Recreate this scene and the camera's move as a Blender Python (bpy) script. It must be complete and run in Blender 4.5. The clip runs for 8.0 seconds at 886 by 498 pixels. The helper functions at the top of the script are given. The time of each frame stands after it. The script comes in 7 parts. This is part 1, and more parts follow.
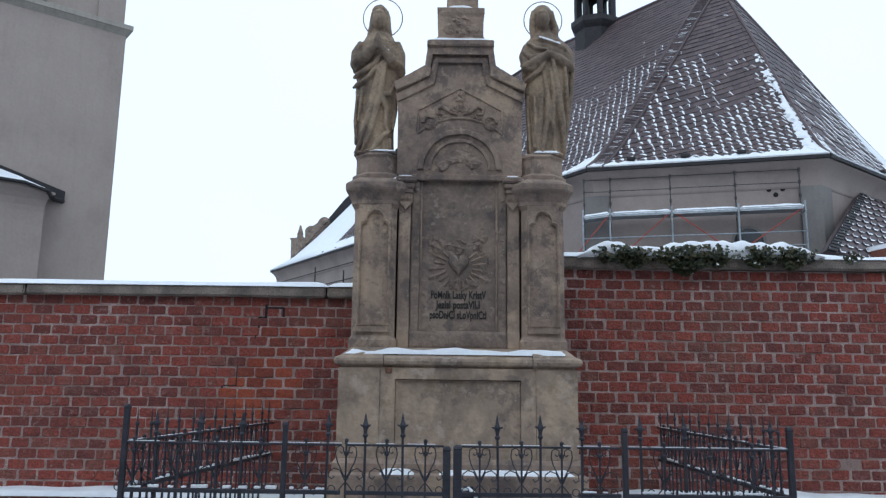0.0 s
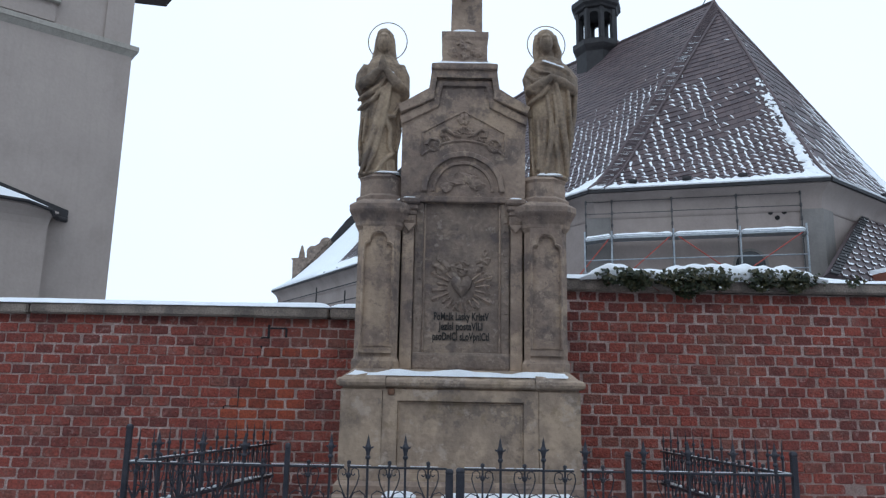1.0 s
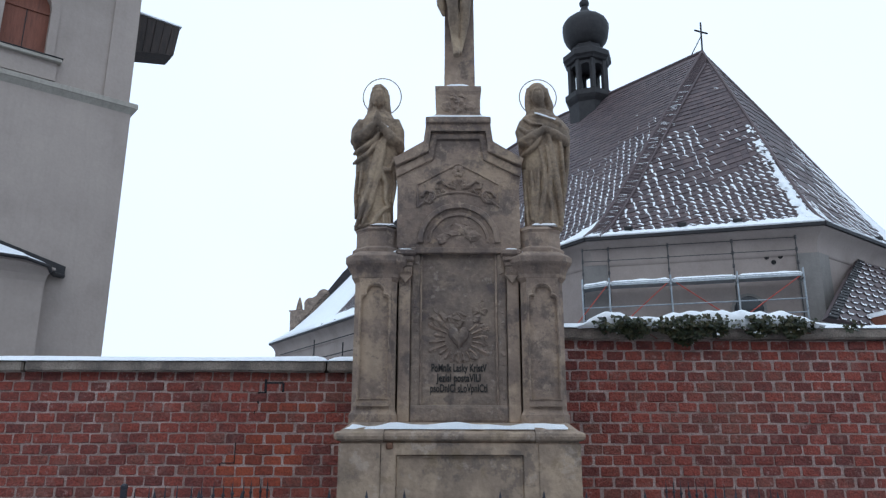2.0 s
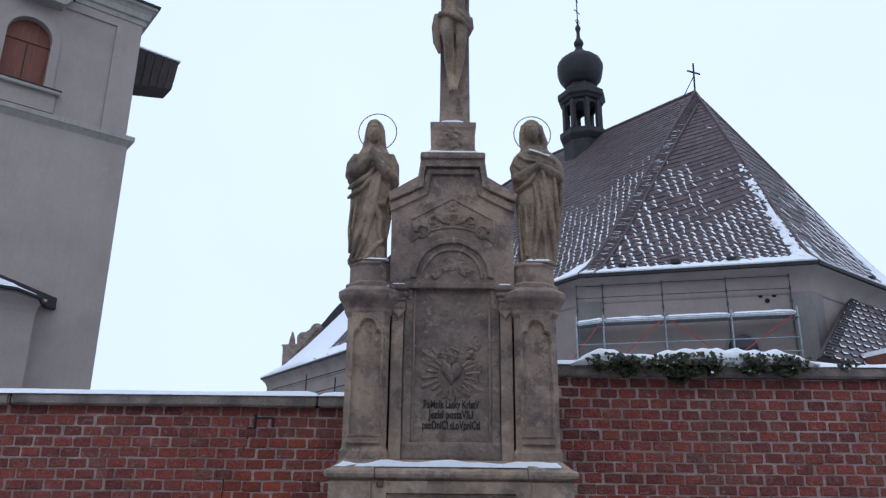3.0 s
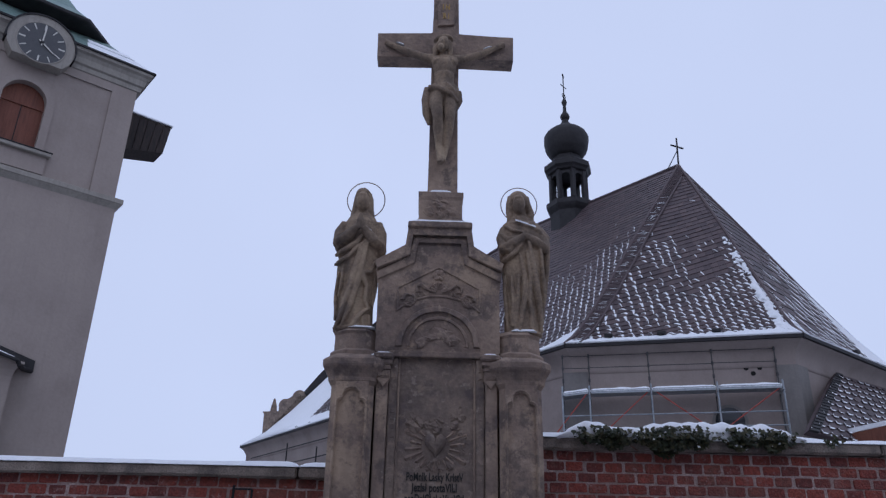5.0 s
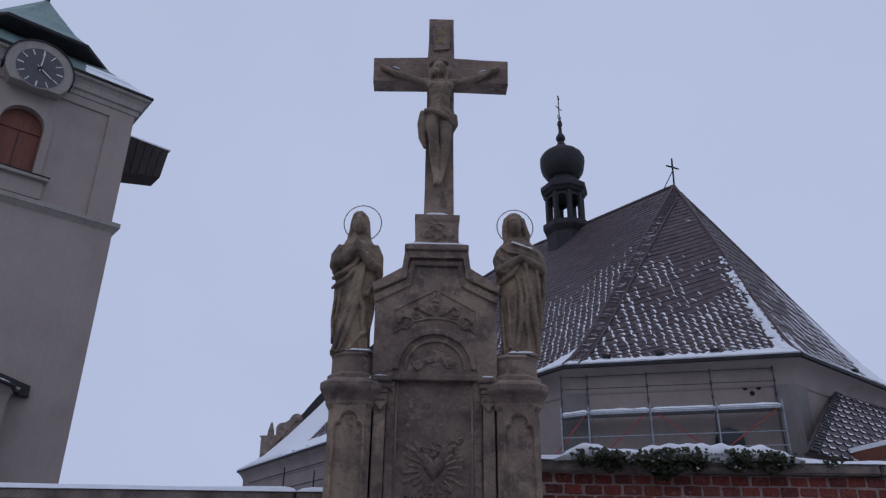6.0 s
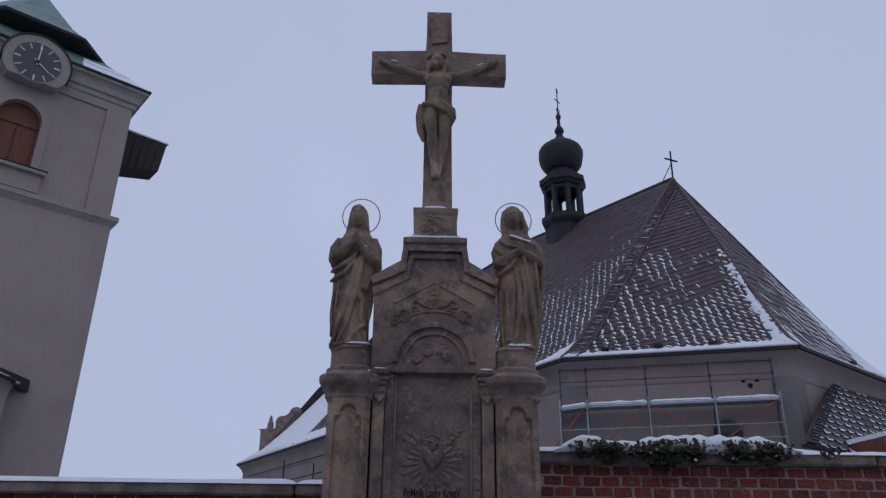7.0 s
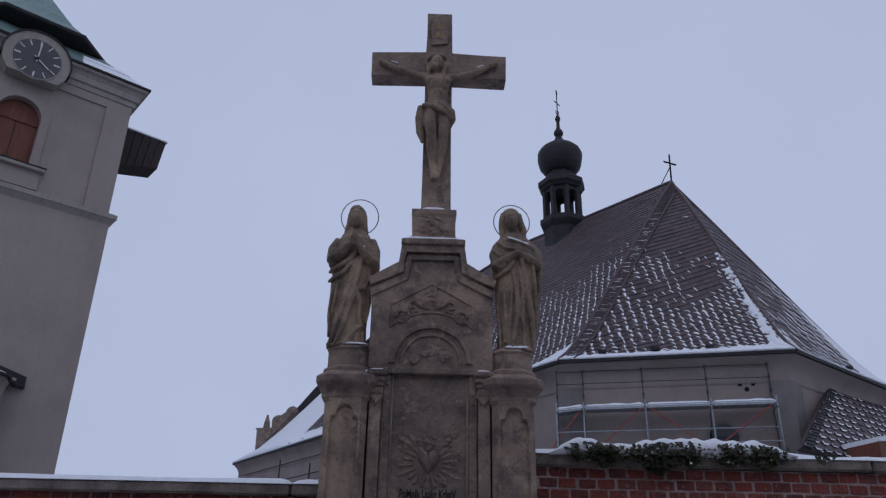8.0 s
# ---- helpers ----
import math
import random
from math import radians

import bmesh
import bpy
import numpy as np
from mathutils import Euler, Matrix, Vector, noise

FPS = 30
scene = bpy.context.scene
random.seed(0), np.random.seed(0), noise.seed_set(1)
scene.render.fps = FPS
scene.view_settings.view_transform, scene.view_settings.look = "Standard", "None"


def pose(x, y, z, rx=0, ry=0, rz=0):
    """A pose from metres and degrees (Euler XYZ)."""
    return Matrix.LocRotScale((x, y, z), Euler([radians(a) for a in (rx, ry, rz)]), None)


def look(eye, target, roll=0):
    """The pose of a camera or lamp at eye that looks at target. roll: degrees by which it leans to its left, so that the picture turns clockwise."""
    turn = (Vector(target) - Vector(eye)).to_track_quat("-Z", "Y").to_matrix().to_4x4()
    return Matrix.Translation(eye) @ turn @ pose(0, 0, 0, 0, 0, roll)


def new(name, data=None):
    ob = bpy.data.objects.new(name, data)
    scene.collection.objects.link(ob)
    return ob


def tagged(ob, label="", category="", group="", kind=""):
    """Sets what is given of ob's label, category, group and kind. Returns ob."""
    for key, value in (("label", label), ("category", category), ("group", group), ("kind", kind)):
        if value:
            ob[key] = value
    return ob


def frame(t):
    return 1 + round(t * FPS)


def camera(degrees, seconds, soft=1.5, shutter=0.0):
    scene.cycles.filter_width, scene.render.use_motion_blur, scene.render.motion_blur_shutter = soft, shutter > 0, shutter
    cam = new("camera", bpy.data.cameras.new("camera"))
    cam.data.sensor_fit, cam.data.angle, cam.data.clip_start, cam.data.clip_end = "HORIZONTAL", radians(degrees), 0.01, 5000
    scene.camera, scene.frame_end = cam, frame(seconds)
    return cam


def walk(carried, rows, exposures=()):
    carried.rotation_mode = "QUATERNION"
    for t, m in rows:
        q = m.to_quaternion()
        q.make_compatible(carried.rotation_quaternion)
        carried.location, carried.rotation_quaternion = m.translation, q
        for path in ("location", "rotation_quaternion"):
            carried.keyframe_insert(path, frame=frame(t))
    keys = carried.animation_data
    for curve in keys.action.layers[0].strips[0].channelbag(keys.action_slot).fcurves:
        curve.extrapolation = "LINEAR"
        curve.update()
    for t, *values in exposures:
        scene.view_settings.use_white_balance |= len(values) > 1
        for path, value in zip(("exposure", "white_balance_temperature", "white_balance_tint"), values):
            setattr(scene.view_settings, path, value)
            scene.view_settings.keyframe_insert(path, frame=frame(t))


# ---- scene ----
EXPOSURES = [(0.0, 0.16, 6150, 6), (2.0, 0.15, 6120, 6), (3.5, -0.22, 5880, 16), (4.5, -0.44, 5850, 20), (6.0, -0.93, 5930, 21), (6.5, -1.0, 5940, 21), (8.0, -1.0, 5940, 21)]
cam = camera(60.77, 8.0, soft=1.3)
walk(cam, [
    (0.0, pose(0.000, 0.000, 1.550, 99.97, -0.73, 0.00)),
    (0.5, pose(-0.008, -0.001, 1.552, 100.43, -0.87, -0.03)),
    (1.0, pose(-0.013, -0.013, 1.552, 101.55, -1.07, 0.04)),
    (1.5, pose(-0.013, -0.021, 1.560, 103.23, -0.71, 0.15)),
    (2.0, pose(-0.003, -0.033, 1.559, 105.31, -0.13, 0.08)),
    (3.5, pose(0.003, -0.015, 1.562, 109.06, -0.91, -0.97)),
    (4.0, pose(0.003, -0.025, 1.565, 110.35, -1.27, -1.37)),
    (4.5, pose(0.002, -0.030, 1.567, 111.69, -1.29, -1.67)),
    (6.0, pose(0.008, -0.054, 1.567, 114.72, -0.61, -1.79)),
    (6.5, pose(0.009, -0.062, 1.560, 114.66, -0.53, -1.80)),
    (7.0, pose(0.010, -0.065, 1.561, 114.21, -0.45, -1.82)),
    (7.5, pose(0.010, -0.070, 1.563, 114.18, -0.52, -1.93)),
    (8.0, pose(0.010, -0.076, 1.562, 114.27, -0.92, -2.18)),
], exposures=EXPOSURES)

# ---- overcast winter sky ----
world = bpy.data.worlds.new("overcast_sky")
scene.world = world
world.use_nodes = True
wt = world.node_tree
wt.nodes.clear()
w_out = wt.nodes.new("ShaderNodeOutputWorld")
w_bg = wt.nodes.new("ShaderNodeBackground")
w_sky = wt.nodes.new("ShaderNodeTexSky")
w_sky.sky_type = "NISHITA"
w_sky.sun_disc = False
w_sky.sun_elevation, w_sky.sun_rotation = radians(28), radians(200)
w_scale = wt.nodes.new("ShaderNodeMix")
w_scale.data_type, w_scale.blend_type = "RGBA", "MULTIPLY"
w_scale.inputs["Factor"].default_value = 1.0
w_scale.inputs["B"].default_value = (0.8, 0.8, 0.8, 1)
w_mix = wt.nodes.new("ShaderNodeMix")
w_mix.data_type = "RGBA"
w_mix.inputs["Factor"].default_value = 0.92
CLOUD = (9.2, 10.5, 12.4, 1)  # even cloud layer
w_mix.inputs["B"].default_value = CLOUD
wt.links.new(w_sky.outputs["Color"], w_scale.inputs["A"])
wt.links.new(w_scale.outputs["Result"], w_mix.inputs["A"])
w_co = wt.nodes.new("ShaderNodeTexCoord")
w_nz = wt.nodes.new("ShaderNodeTexNoise")
w_nz.inputs["Scale"].default_value, w_nz.inputs["Detail"].default_value = 1.6, 3.0
wt.links.new(w_co.outputs["Generated"], w_nz.inputs["Vector"])
w_rng = wt.nodes.new("ShaderNodeMapRange")
w_rng.inputs["To Min"].default_value, w_rng.inputs["To Max"].default_value = 0.9, 1.1
wt.links.new(w_nz.outputs["Fac"], w_rng.inputs["Value"])
w_mul = wt.nodes.new("ShaderNodeMix")
w_mul.data_type, w_mul.blend_type = "RGBA", "MULTIPLY"
w_mul.inputs["Factor"].default_value = 1.0
wt.links.new(w_mix.outputs["Result"], w_mul.inputs["A"])
wt.links.new(w_rng.outputs["Result"], w_mul.inputs["B"])
wt.links.new(w_mul.outputs["Result"], w_bg.inputs["Color"])
w_bg.inputs["Strength"].default_value = 0.1
wt.links.new(w_bg.outputs["Background"], w_out.inputs["Surface"])

sun = new("sun", bpy.data.lights.new("sun", "SUN"))
sun.data.energy, sun.data.angle, sun.data.color = 0.24, radians(40), (1.0, 0.96, 0.9)
sun.matrix_world = look((-6, -16, 22), (0, 6, 2))

# ---- materials ----
def mat(name, colors, scale=6.0, rough=0.85, metal=0.0, bump=0.25, fine=60.0, fine_amount=0.25, detail=6.0,
        rand=0.0, stretch=(1, 1, 1), streak=0.0, dark=(0.03, 0.03, 0.03), contrast=(0.3, 0.7), bump_dist=0.01, blotch=()):
    """A worn surface: broad patches between the given colours, fine grain, run-off streaks and a fine relief."""
    m = bpy.data.materials.new(name)
    m.use_nodes = True
    nt = m.node_tree
    n, l = nt.nodes, nt.links
    b = n["Principled BSDF"]
    b.inputs["Metallic"].default_value = metal
    co = n.new("ShaderNodeNewGeometry")
    mp = n.new("ShaderNodeMapping")
    mp.inputs["Scale"].default_value = stretch
    l.new(co.outputs["Position"], mp.inputs["Vector"])
    nz = n.new("ShaderNodeTexNoise")
    nz.inputs["Scale"].default_value, nz.inputs["Detail"].default_value = scale, detail
    nz.inputs["Roughness"].default_value = 0.68
    l.new(mp.outputs["Vector"], nz.inputs["Vector"])
    rp = n.new("ShaderNodeValToRGB")
    els = rp.color_ramp.elements
    lo, hi = contrast
    k = len(colors)
    for i, c in enumerate(colors):
        pos = lo + (hi - lo) * (i / max(1, k - 1))
        e = els[i] if i < 2 else els.new(pos)
        e.position, e.color = pos, (*c, 1)
    fac = nz.outputs["Fac"]
    if rand:
        oi = n.new("ShaderNodeObjectInfo")
        ad = n.new("ShaderNodeMath")
        ad.operation = "ADD"
        l.new(oi.outputs["Random"], ad.inputs[0])
        l.new(co.outputs["Random Per Island"], ad.inputs[1])
        fr = n.new("ShaderNodeMath")
        fr.operation = "FRACT"
        l.new(ad.outputs[0], fr.inputs[0])
        mx = n.new("ShaderNodeMix")
        mx.inputs["Factor"].default_value = rand
        l.new(fac, mx.inputs["A"])
        l.new(fr.outputs[0], mx.inputs["B"])
        fac = mx.outputs["Result"]
    l.new(fac, rp.inputs["Fac"])
    fz = n.new("ShaderNodeTexNoise")
    fz.inputs["Scale"].default_value, fz.inputs["Detail"].default_value = fine, 4.0
    l.new(co.outputs["Position"], fz.inputs["Vector"])
    fr2 = n.new("ShaderNodeMapRange")
    fr2.inputs["From Min"].default_value, fr2.inputs["From Max"].default_value = 0.25, 0.75
    fr2.inputs["To Min"].default_value, fr2.inputs["To Max"].default_value = 1 - fine_amount, 1 + fine_amount
    l.new(fz.outputs["Fac"], fr2.inputs["Value"])
    mu = n.new("ShaderNodeMix")
    mu.data_type, mu.blend_type = "RGBA", "MULTIPLY"
    mu.inputs["Factor"].default_value = 1.0
    l.new(rp.outputs["Color"], mu.inputs["A"])
    l.new(fr2.outputs["Result"], mu.inputs["B"])
    col = mu.outputs["Result"]
    for k, (b_scale, b_color, b_lo, b_hi, b_amount) in enumerate(blotch):
        # stains and crusts with edges of their own
        bn = n.new("ShaderNodeTexNoise")
        bn.inputs["Scale"].default_value, bn.inputs["Detail"].default_value = b_scale, 9.0
        bn.inputs["Roughness"].default_value = 0.7
        bm_ = n.new("ShaderNodeMapping")
        bm_.inputs["Location"].default_value = (7.3 * k + 1.7, 3.1 * k, 5.9 * k)
        l.new(co.outputs["Position"], bm_.inputs["Vector"])
        l.new(bm_.outputs["Vector"], bn.inputs["Vector"])
        br = n.new("ShaderNodeMapRange")
        br.inputs["From Min"].default_value, br.inputs["From Max"].default_value = b_lo, b_hi
        br.inputs["To Min"].default_value, br.inputs["To Max"].default_value = 0.0, b_amount
        l.new(bn.outputs["Fac"], br.inputs["Value"])
        bx = n.new("ShaderNodeMix")
        bx.data_type = "RGBA"
        bx.inputs["B"].default_value = (*b_color, 1)
        l.new(br.outputs["Result"], bx.inputs["Factor"])
        l.new(col, bx.inputs["A"])
        col = bx.outputs["Result"]
    if streak:
        sm = n.new("ShaderNodeMapping")
        sm.inputs["Scale"].default_value = (9, 9, 0.9)
        l.new(co.outputs["Position"], sm.inputs["Vector"])
        sn = n.new("ShaderNodeTexNoise")
        sn.inputs["Scale"].default_value, sn.inputs["Detail"].default_value = 1.0, 5.0
        l.new(sm.outputs["Vector"], sn.inputs["Vector"])
        sr = n.new("ShaderNodeMapRange")
        sr.inputs["From Min"].default_value, sr.inputs["From Max"].default_value = 0.48, 0.72
        sr.inputs["To Min"].default_value, sr.inputs["To Max"].default_value = 0.0, streak
        l.new(sn.outputs["Fac"], sr.inputs["Value"])
        sx = n.new("ShaderNodeMix")
        sx.data_type = "RGBA"
        sx.inputs["B"].default_value = (*dark, 1)
        l.new(sr.outputs["Result"], sx.inputs["Factor"])
        l.new(col, sx.inputs["A"])
        col = sx.outputs["Result"]
    l.new(col, b.inputs["Base Color"])
    rr = n.new("ShaderNodeMapRange")
    rr.inputs["To Min"].default_value, rr.inputs["To Max"].default_value = max(0.05, rough - 0.12), min(1.0, rough + 0.12)
    l.new(fz.outputs["Fac"], rr.inputs["Value"])
    l.new(rr.outputs["Result"], b.inputs["Roughness"])
    if bump:
        bp = n.new("ShaderNodeBump")
        bp.inputs["Strength"].default_value, bp.inputs["Distance"].default_value = bump, bump_dist
        hs = n.new("ShaderNodeMath")
        hs.operation = "ADD"
        l.new(nz.outputs["Fac"], hs.inputs[0])
        l.new(fz.outputs["Fac"], hs.inputs[1])
        l.new(hs.outputs[0], bp.inputs["Height"])
        l.new(bp.outputs["Normal"], b.inputs["Normal"])
    return m


M_STONE = mat("weathered_sandstone", [(0.114, 0.0867, 0.0756), (0.23, 0.17, 0.137), (0.355, 0.263, 0.2), (0.493, 0.367, 0.263)],
              scale=1.6, bump=0.6, fine=26, fine_amount=0.16, detail=9, streak=0.22, dark=(0.0688, 0.0543, 0.0503), contrast=(0.3, 0.72), bump_dist=0.014,
              blotch=((1.3, (0.574, 0.423, 0.289), 0.54, 0.6, 0.5), (2.6, (0.0974, 0.0783, 0.0756), 0.54, 0.6, 0.62), (7.0, (0.527, 0.407, 0.304), 0.57, 0.61, 0.4),
                      (16.0, (0.0802, 0.0626, 0.0576), 0.6, 0.65, 0.4)))
M_STONE_PALE = mat("washed_sandstone", [(0.164, 0.124, 0.0998), (0.294, 0.223, 0.169), (0.415, 0.311, 0.23), (0.523, 0.396, 0.279)],
              scale=2.2, bump=0.6, fine=26, fine_amount=0.16, detail=9, streak=0.25, dark=(0.109, 0.087, 0.0748), contrast=(0.3, 0.7), bump_dist=0.014,
              blotch=((1.9, (0.567, 0.425, 0.3), 0.53, 0.58, 0.5), (2.9, (0.13, 0.107, 0.0998), 0.55, 0.6, 0.55), (8.0, (0.546, 0.445, 0.369), 0.57, 0.61, 0.45),
                      (4.5, (0.229, 0.168, 0.0998), 0.56, 0.62, 0.5)))
M_STONE_DARK = mat("sooty_sandstone", [(0.101, 0.0783, 0.0701), (0.185, 0.141, 0.116), (0.279, 0.212, 0.166), (0.383, 0.294, 0.222)],
                   scale=3.4, bump=0.6, fine=34, fine_amount=0.18, detail=9, streak=0.15, dark=(0.0618, 0.0496, 0.0491), contrast=(0.3, 0.75), bump_dist=0.014,
                   blotch=((3.2, (0.419, 0.322, 0.234), 0.55, 0.61, 0.42), (5.0, (0.0864, 0.0692, 0.0725), 0.55, 0.6, 0.5), (12.0, (0.469, 0.392, 0.327), 0.59, 0.63, 0.4)))
M_STATUE = mat("statue_sandstone", [(0.113, 0.0861, 0.0685), (0.272, 0.202, 0.144), (0.454, 0.341, 0.23)],
               scale=3.6, bump=0.5, fine=50, fine_amount=0.22, detail=10, streak=0.4, dark=(0.0681, 0.0536, 0.045),
               blotch=((2.4, (0.568, 0.43, 0.284), 0.54, 0.62, 0.45), (4.5, (0.0965, 0.0766, 0.0646), 0.55, 0.62, 0.55)))
M_CAP = mat("cap_stone", [(0.148, 0.122, 0.104), (0.265, 0.218, 0.185), (0.36, 0.302, 0.25)], scale=5, bump=0.5, fine=90, fine_amount=0.35,
            streak=0.4)
M_SNOW = mat("snow", [(0.78, 0.81, 0.86), (0.86, 0.88, 0.91), (0.9, 0.91, 0.92)], scale=9, rough=0.75, bump=0.35, fine=120,
             fine_amount=0.04, bump_dist=0.02)
M_MORTAR = mat("mortar", [(0.213, 0.154, 0.138), (0.413, 0.307, 0.279), (0.625, 0.489, 0.448)], scale=3.5, bump=0.9, fine=70, fine_amount=0.4, detail=10,
               blotch=((1.3, (0.25, 0.151, 0.122), 0.5, 0.6, 0.6),))
M_BRICK = mat("red_brick", [(0.102, 0.0372, 0.034), (0.182, 0.0502, 0.0414), (0.25, 0.0595, 0.0442), (0.307, 0.0688, 0.0478), (0.204, 0.0744, 0.057), (0.363, 0.0977, 0.0626)],
              scale=13, bump=0.95, fine=60, fine_amount=0.4, detail=10, rand=0.5, contrast=(0.14, 0.9), bump_dist=0.014,
              blotch=((5.0, (0.374, 0.209, 0.175), 0.55, 0.66, 0.4), (0.9, (0.193, 0.0977, 0.0736), 0.52, 0.62, 0.5), (1.7, (0.102, 0.0418, 0.0386), 0.56, 0.66, 0.5),
                      (26.0, (0.454, 0.288, 0.258), 0.58, 0.64, 0.5)))
M_BRICK_NEW = mat("orange_brick", [(0.189, 0.046, 0.03), (0.304, 0.066, 0.036), (0.399, 0.09, 0.042)], scale=13, bump=0.9, fine=60,
                  fine_amount=0.4, rand=0.5, contrast=(0.16, 0.86), blotch=((4.0, (0.105, 0.05, 0.045), 0.55, 0.66, 0.45),))
M_IRON = mat("painted_iron", [(0.026, 0.027, 0.036), (0.044, 0.045, 0.058), (0.065, 0.062, 0.072)], scale=14, rough=0.5, metal=0.3,
             bump=0.3, fine=200, fine_amount=0.3)
M_PLASTER = mat("beige_plaster", [(0.24, 0.197, 0.179), (0.3, 0.249, 0.228), (0.34, 0.285, 0.257)], scale=0.6, bump=0.25, fine=14,
                fine_amount=0.06, streak=0.12, dark=(0.2, 0.171, 0.155), bump_dist=0.02)
M_TOWER = mat("grey_beige_render", [(0.289, 0.24, 0.213), (0.341, 0.285, 0.254), (0.378, 0.318, 0.281)], scale=0.4, bump=0.25, fine=12,
              fine_amount=0.05, streak=0.1, dark=(0.179, 0.16, 0.145), bump_dist=0.02)
M_TRIM = mat("pale_grey_trim", [(0.286, 0.26, 0.228), (0.377, 0.345, 0.301)], scale=1.5, bump=0.2, fine=25, fine_amount=0.1, streak=0.3,
             dark=(0.163, 0.15, 0.136))
M_PIL = mat("grey_pilaster_render", [(0.168, 0.155, 0.148), (0.21, 0.195, 0.185), (0.244, 0.225, 0.211)], scale=0.9, bump=0.25, fine=16,
            fine_amount=0.08, streak=0.2, dark=(0.118, 0.109, 0.103), bump_dist=0.02)
M_SLATE = mat("brown_slate", [(0.0559, 0.0396, 0.044), (0.0843, 0.0585, 0.0616), (0.116, 0.0791, 0.0792)], scale=1.2, rough=0.62, bump=0.3, fine=30,
              fine_amount=0.2, rand=0.45, contrast=(0.2, 0.8))
M_COPPER = mat("green_copper", [(0.1, 0.16, 0.15), (0.17, 0.26, 0.235), (0.24, 0.32, 0.29)], scale=1.3, rough=0.55, metal=0.25, bump=0.2,
               fine=20, fine_amount=0.15, streak=0.4, dark=(0.06, 0.08, 0.08))
M_DARKMETAL = mat("dark_sheet_metal", [(0.013, 0.012, 0.013), (0.022, 0.02, 0.022), (0.034, 0.031, 0.032)], scale=3, rough=0.68, metal=0.2,
                  bump=0.2, fine=30, fine_amount=0.2)
M_ROD = mat("dull_grey_tube", [(0.045, 0.0428, 0.045), (0.0675, 0.0653, 0.0675), (0.09, 0.0855, 0.0878)], scale=5, rough=0.6, metal=0.3, bump=0.1, fine=50, fine_amount=0.2)
M_DARKWOOD = mat("black_brown_timber", [(0.014, 0.011, 0.01), (0.032, 0.022, 0.019), (0.06, 0.038, 0.03)], scale=2.5, stretch=(5, 5, 0.8), rough=0.75, bump=0.4, fine=30, fine_amount=0.3)
M_ZINC = mat("galvanised_steel", [(0.22, 0.25, 0.28), (0.33, 0.36, 0.39), (0.42, 0.45, 0.47)], scale=6, rough=0.45, metal=0.5, bump=0.1,
             fine=50, fine_amount=0.15)
M_REDPAINT = mat("red_brace_paint", [(0.35, 0.05, 0.04), (0.5, 0.09, 0.06)], scale=6, rough=0.5, bump=0.1)
M_WOOD = mat("red_brown_board", [(0.1, 0.035, 0.022), (0.17, 0.055, 0.032), (0.2, 0.07, 0.042)], scale=3, stretch=(6, 6, 0.6), rough=0.7,
             bump=0.3, fine=40, fine_amount=0.2)
M_GLASS = mat("dark_pane", [(0.015, 0.018, 0.022), (0.03, 0.034, 0.04)], scale=2, rough=0.15, bump=0.05)
M_CLOCK = mat("clock_face_grey", [(0.06, 0.06, 0.065), (0.085, 0.085, 0.09)], scale=3, rough=0.5, bump=0.05)
M_PALE = mat("pale_paint", [(0.6, 0.58, 0.52), (0.7, 0.68, 0.62)], scale=5, rough=0.6, bump=0.05)
M_GOLD = mat("worn_gilding", [(0.25, 0.16, 0.06), (0.45, 0.3, 0.1)], scale=30, rough=0.5, metal=0.6, bump=0.2)
M_LETTER = mat("black_letter_paint", [(0.012, 0.012, 0.012), (0.03, 0.028, 0.027)], scale=40, rough=0.7, bump=0.1)
M_IVY = mat("ivy_leaf", [(0.014, 0.021, 0.008), (0.034, 0.043, 0.015), (0.068, 0.06, 0.024)], scale=12, rough=0.55, bump=0.2, fine=80,
            rand=0.6)
M_GROUND = mat("trodden_snow_asphalt", [(0.06, 0.06, 0.062), (0.3, 0.31, 0.33), (0.7, 0.72, 0.75)], scale=2.4, bump=0.5, fine=20,
               fine_amount=0.2)
M_HOLE_SHADE = mat("black_hole_shade", [(0.006, 0.006, 0.006), (0.012, 0.011, 0.011)], scale=10, rough=0.95, bump=0)
M_OXIDE = mat("rusty_stain_stone", [(0.16, 0.08, 0.05), (0.24, 0.13, 0.08)], scale=20, bump=0.3)


# ---- mesh helpers ----
def link(name, bm, material, parent=None, label="", smooth=False):
    me = bpy.data.meshes.new(name)
    bmesh.ops.recalc_face_normals(bm, faces=bm.faces)
    bm.to_mesh(me)
    bm.free()
    for q in (material if isinstance(material, (list, tuple)) else [material]):
        me.materials.append(q)
    if smooth:
        for f in me.polygons:
            f.use_smooth = True
    ob = new(name, me)
    if parent is not None:
        ob.parent = parent
    if label:
        ob["label"] = label
    return ob


def part(name, bm, material, parent, label="", smooth=False):
    return link(name, bm, material, parent, label, smooth)


def thing(name, m, label, category, group="", kind=""):
    ob = new(name)
    ob.matrix_world = m
    ob.empty_display_size = 0.2
    return tagged(ob, label, category, group, kind)


def box(bm, x0, x1, y0, y1, z0, z1, bevel=0.0, seg=1):
    geo = bmesh.ops.create_cube(bm, size=1.0)
    vs = geo["verts"]
    for v in vs:
        v.co = Vector((x0 + (v.co.x + 0.5) * (x1 - x0), y0 + (v.co.y + 0.5) * (y1 - y0), z0 + (v.co.z + 0.5) * (z1 - z0)))
    if bevel:
        es = list({e for v in vs for e in v.link_edges})
        bmesh.ops.bevel(bm, geom=es, offset=bevel, segments=seg, affect="EDGES", profile=0.6)
    return bm


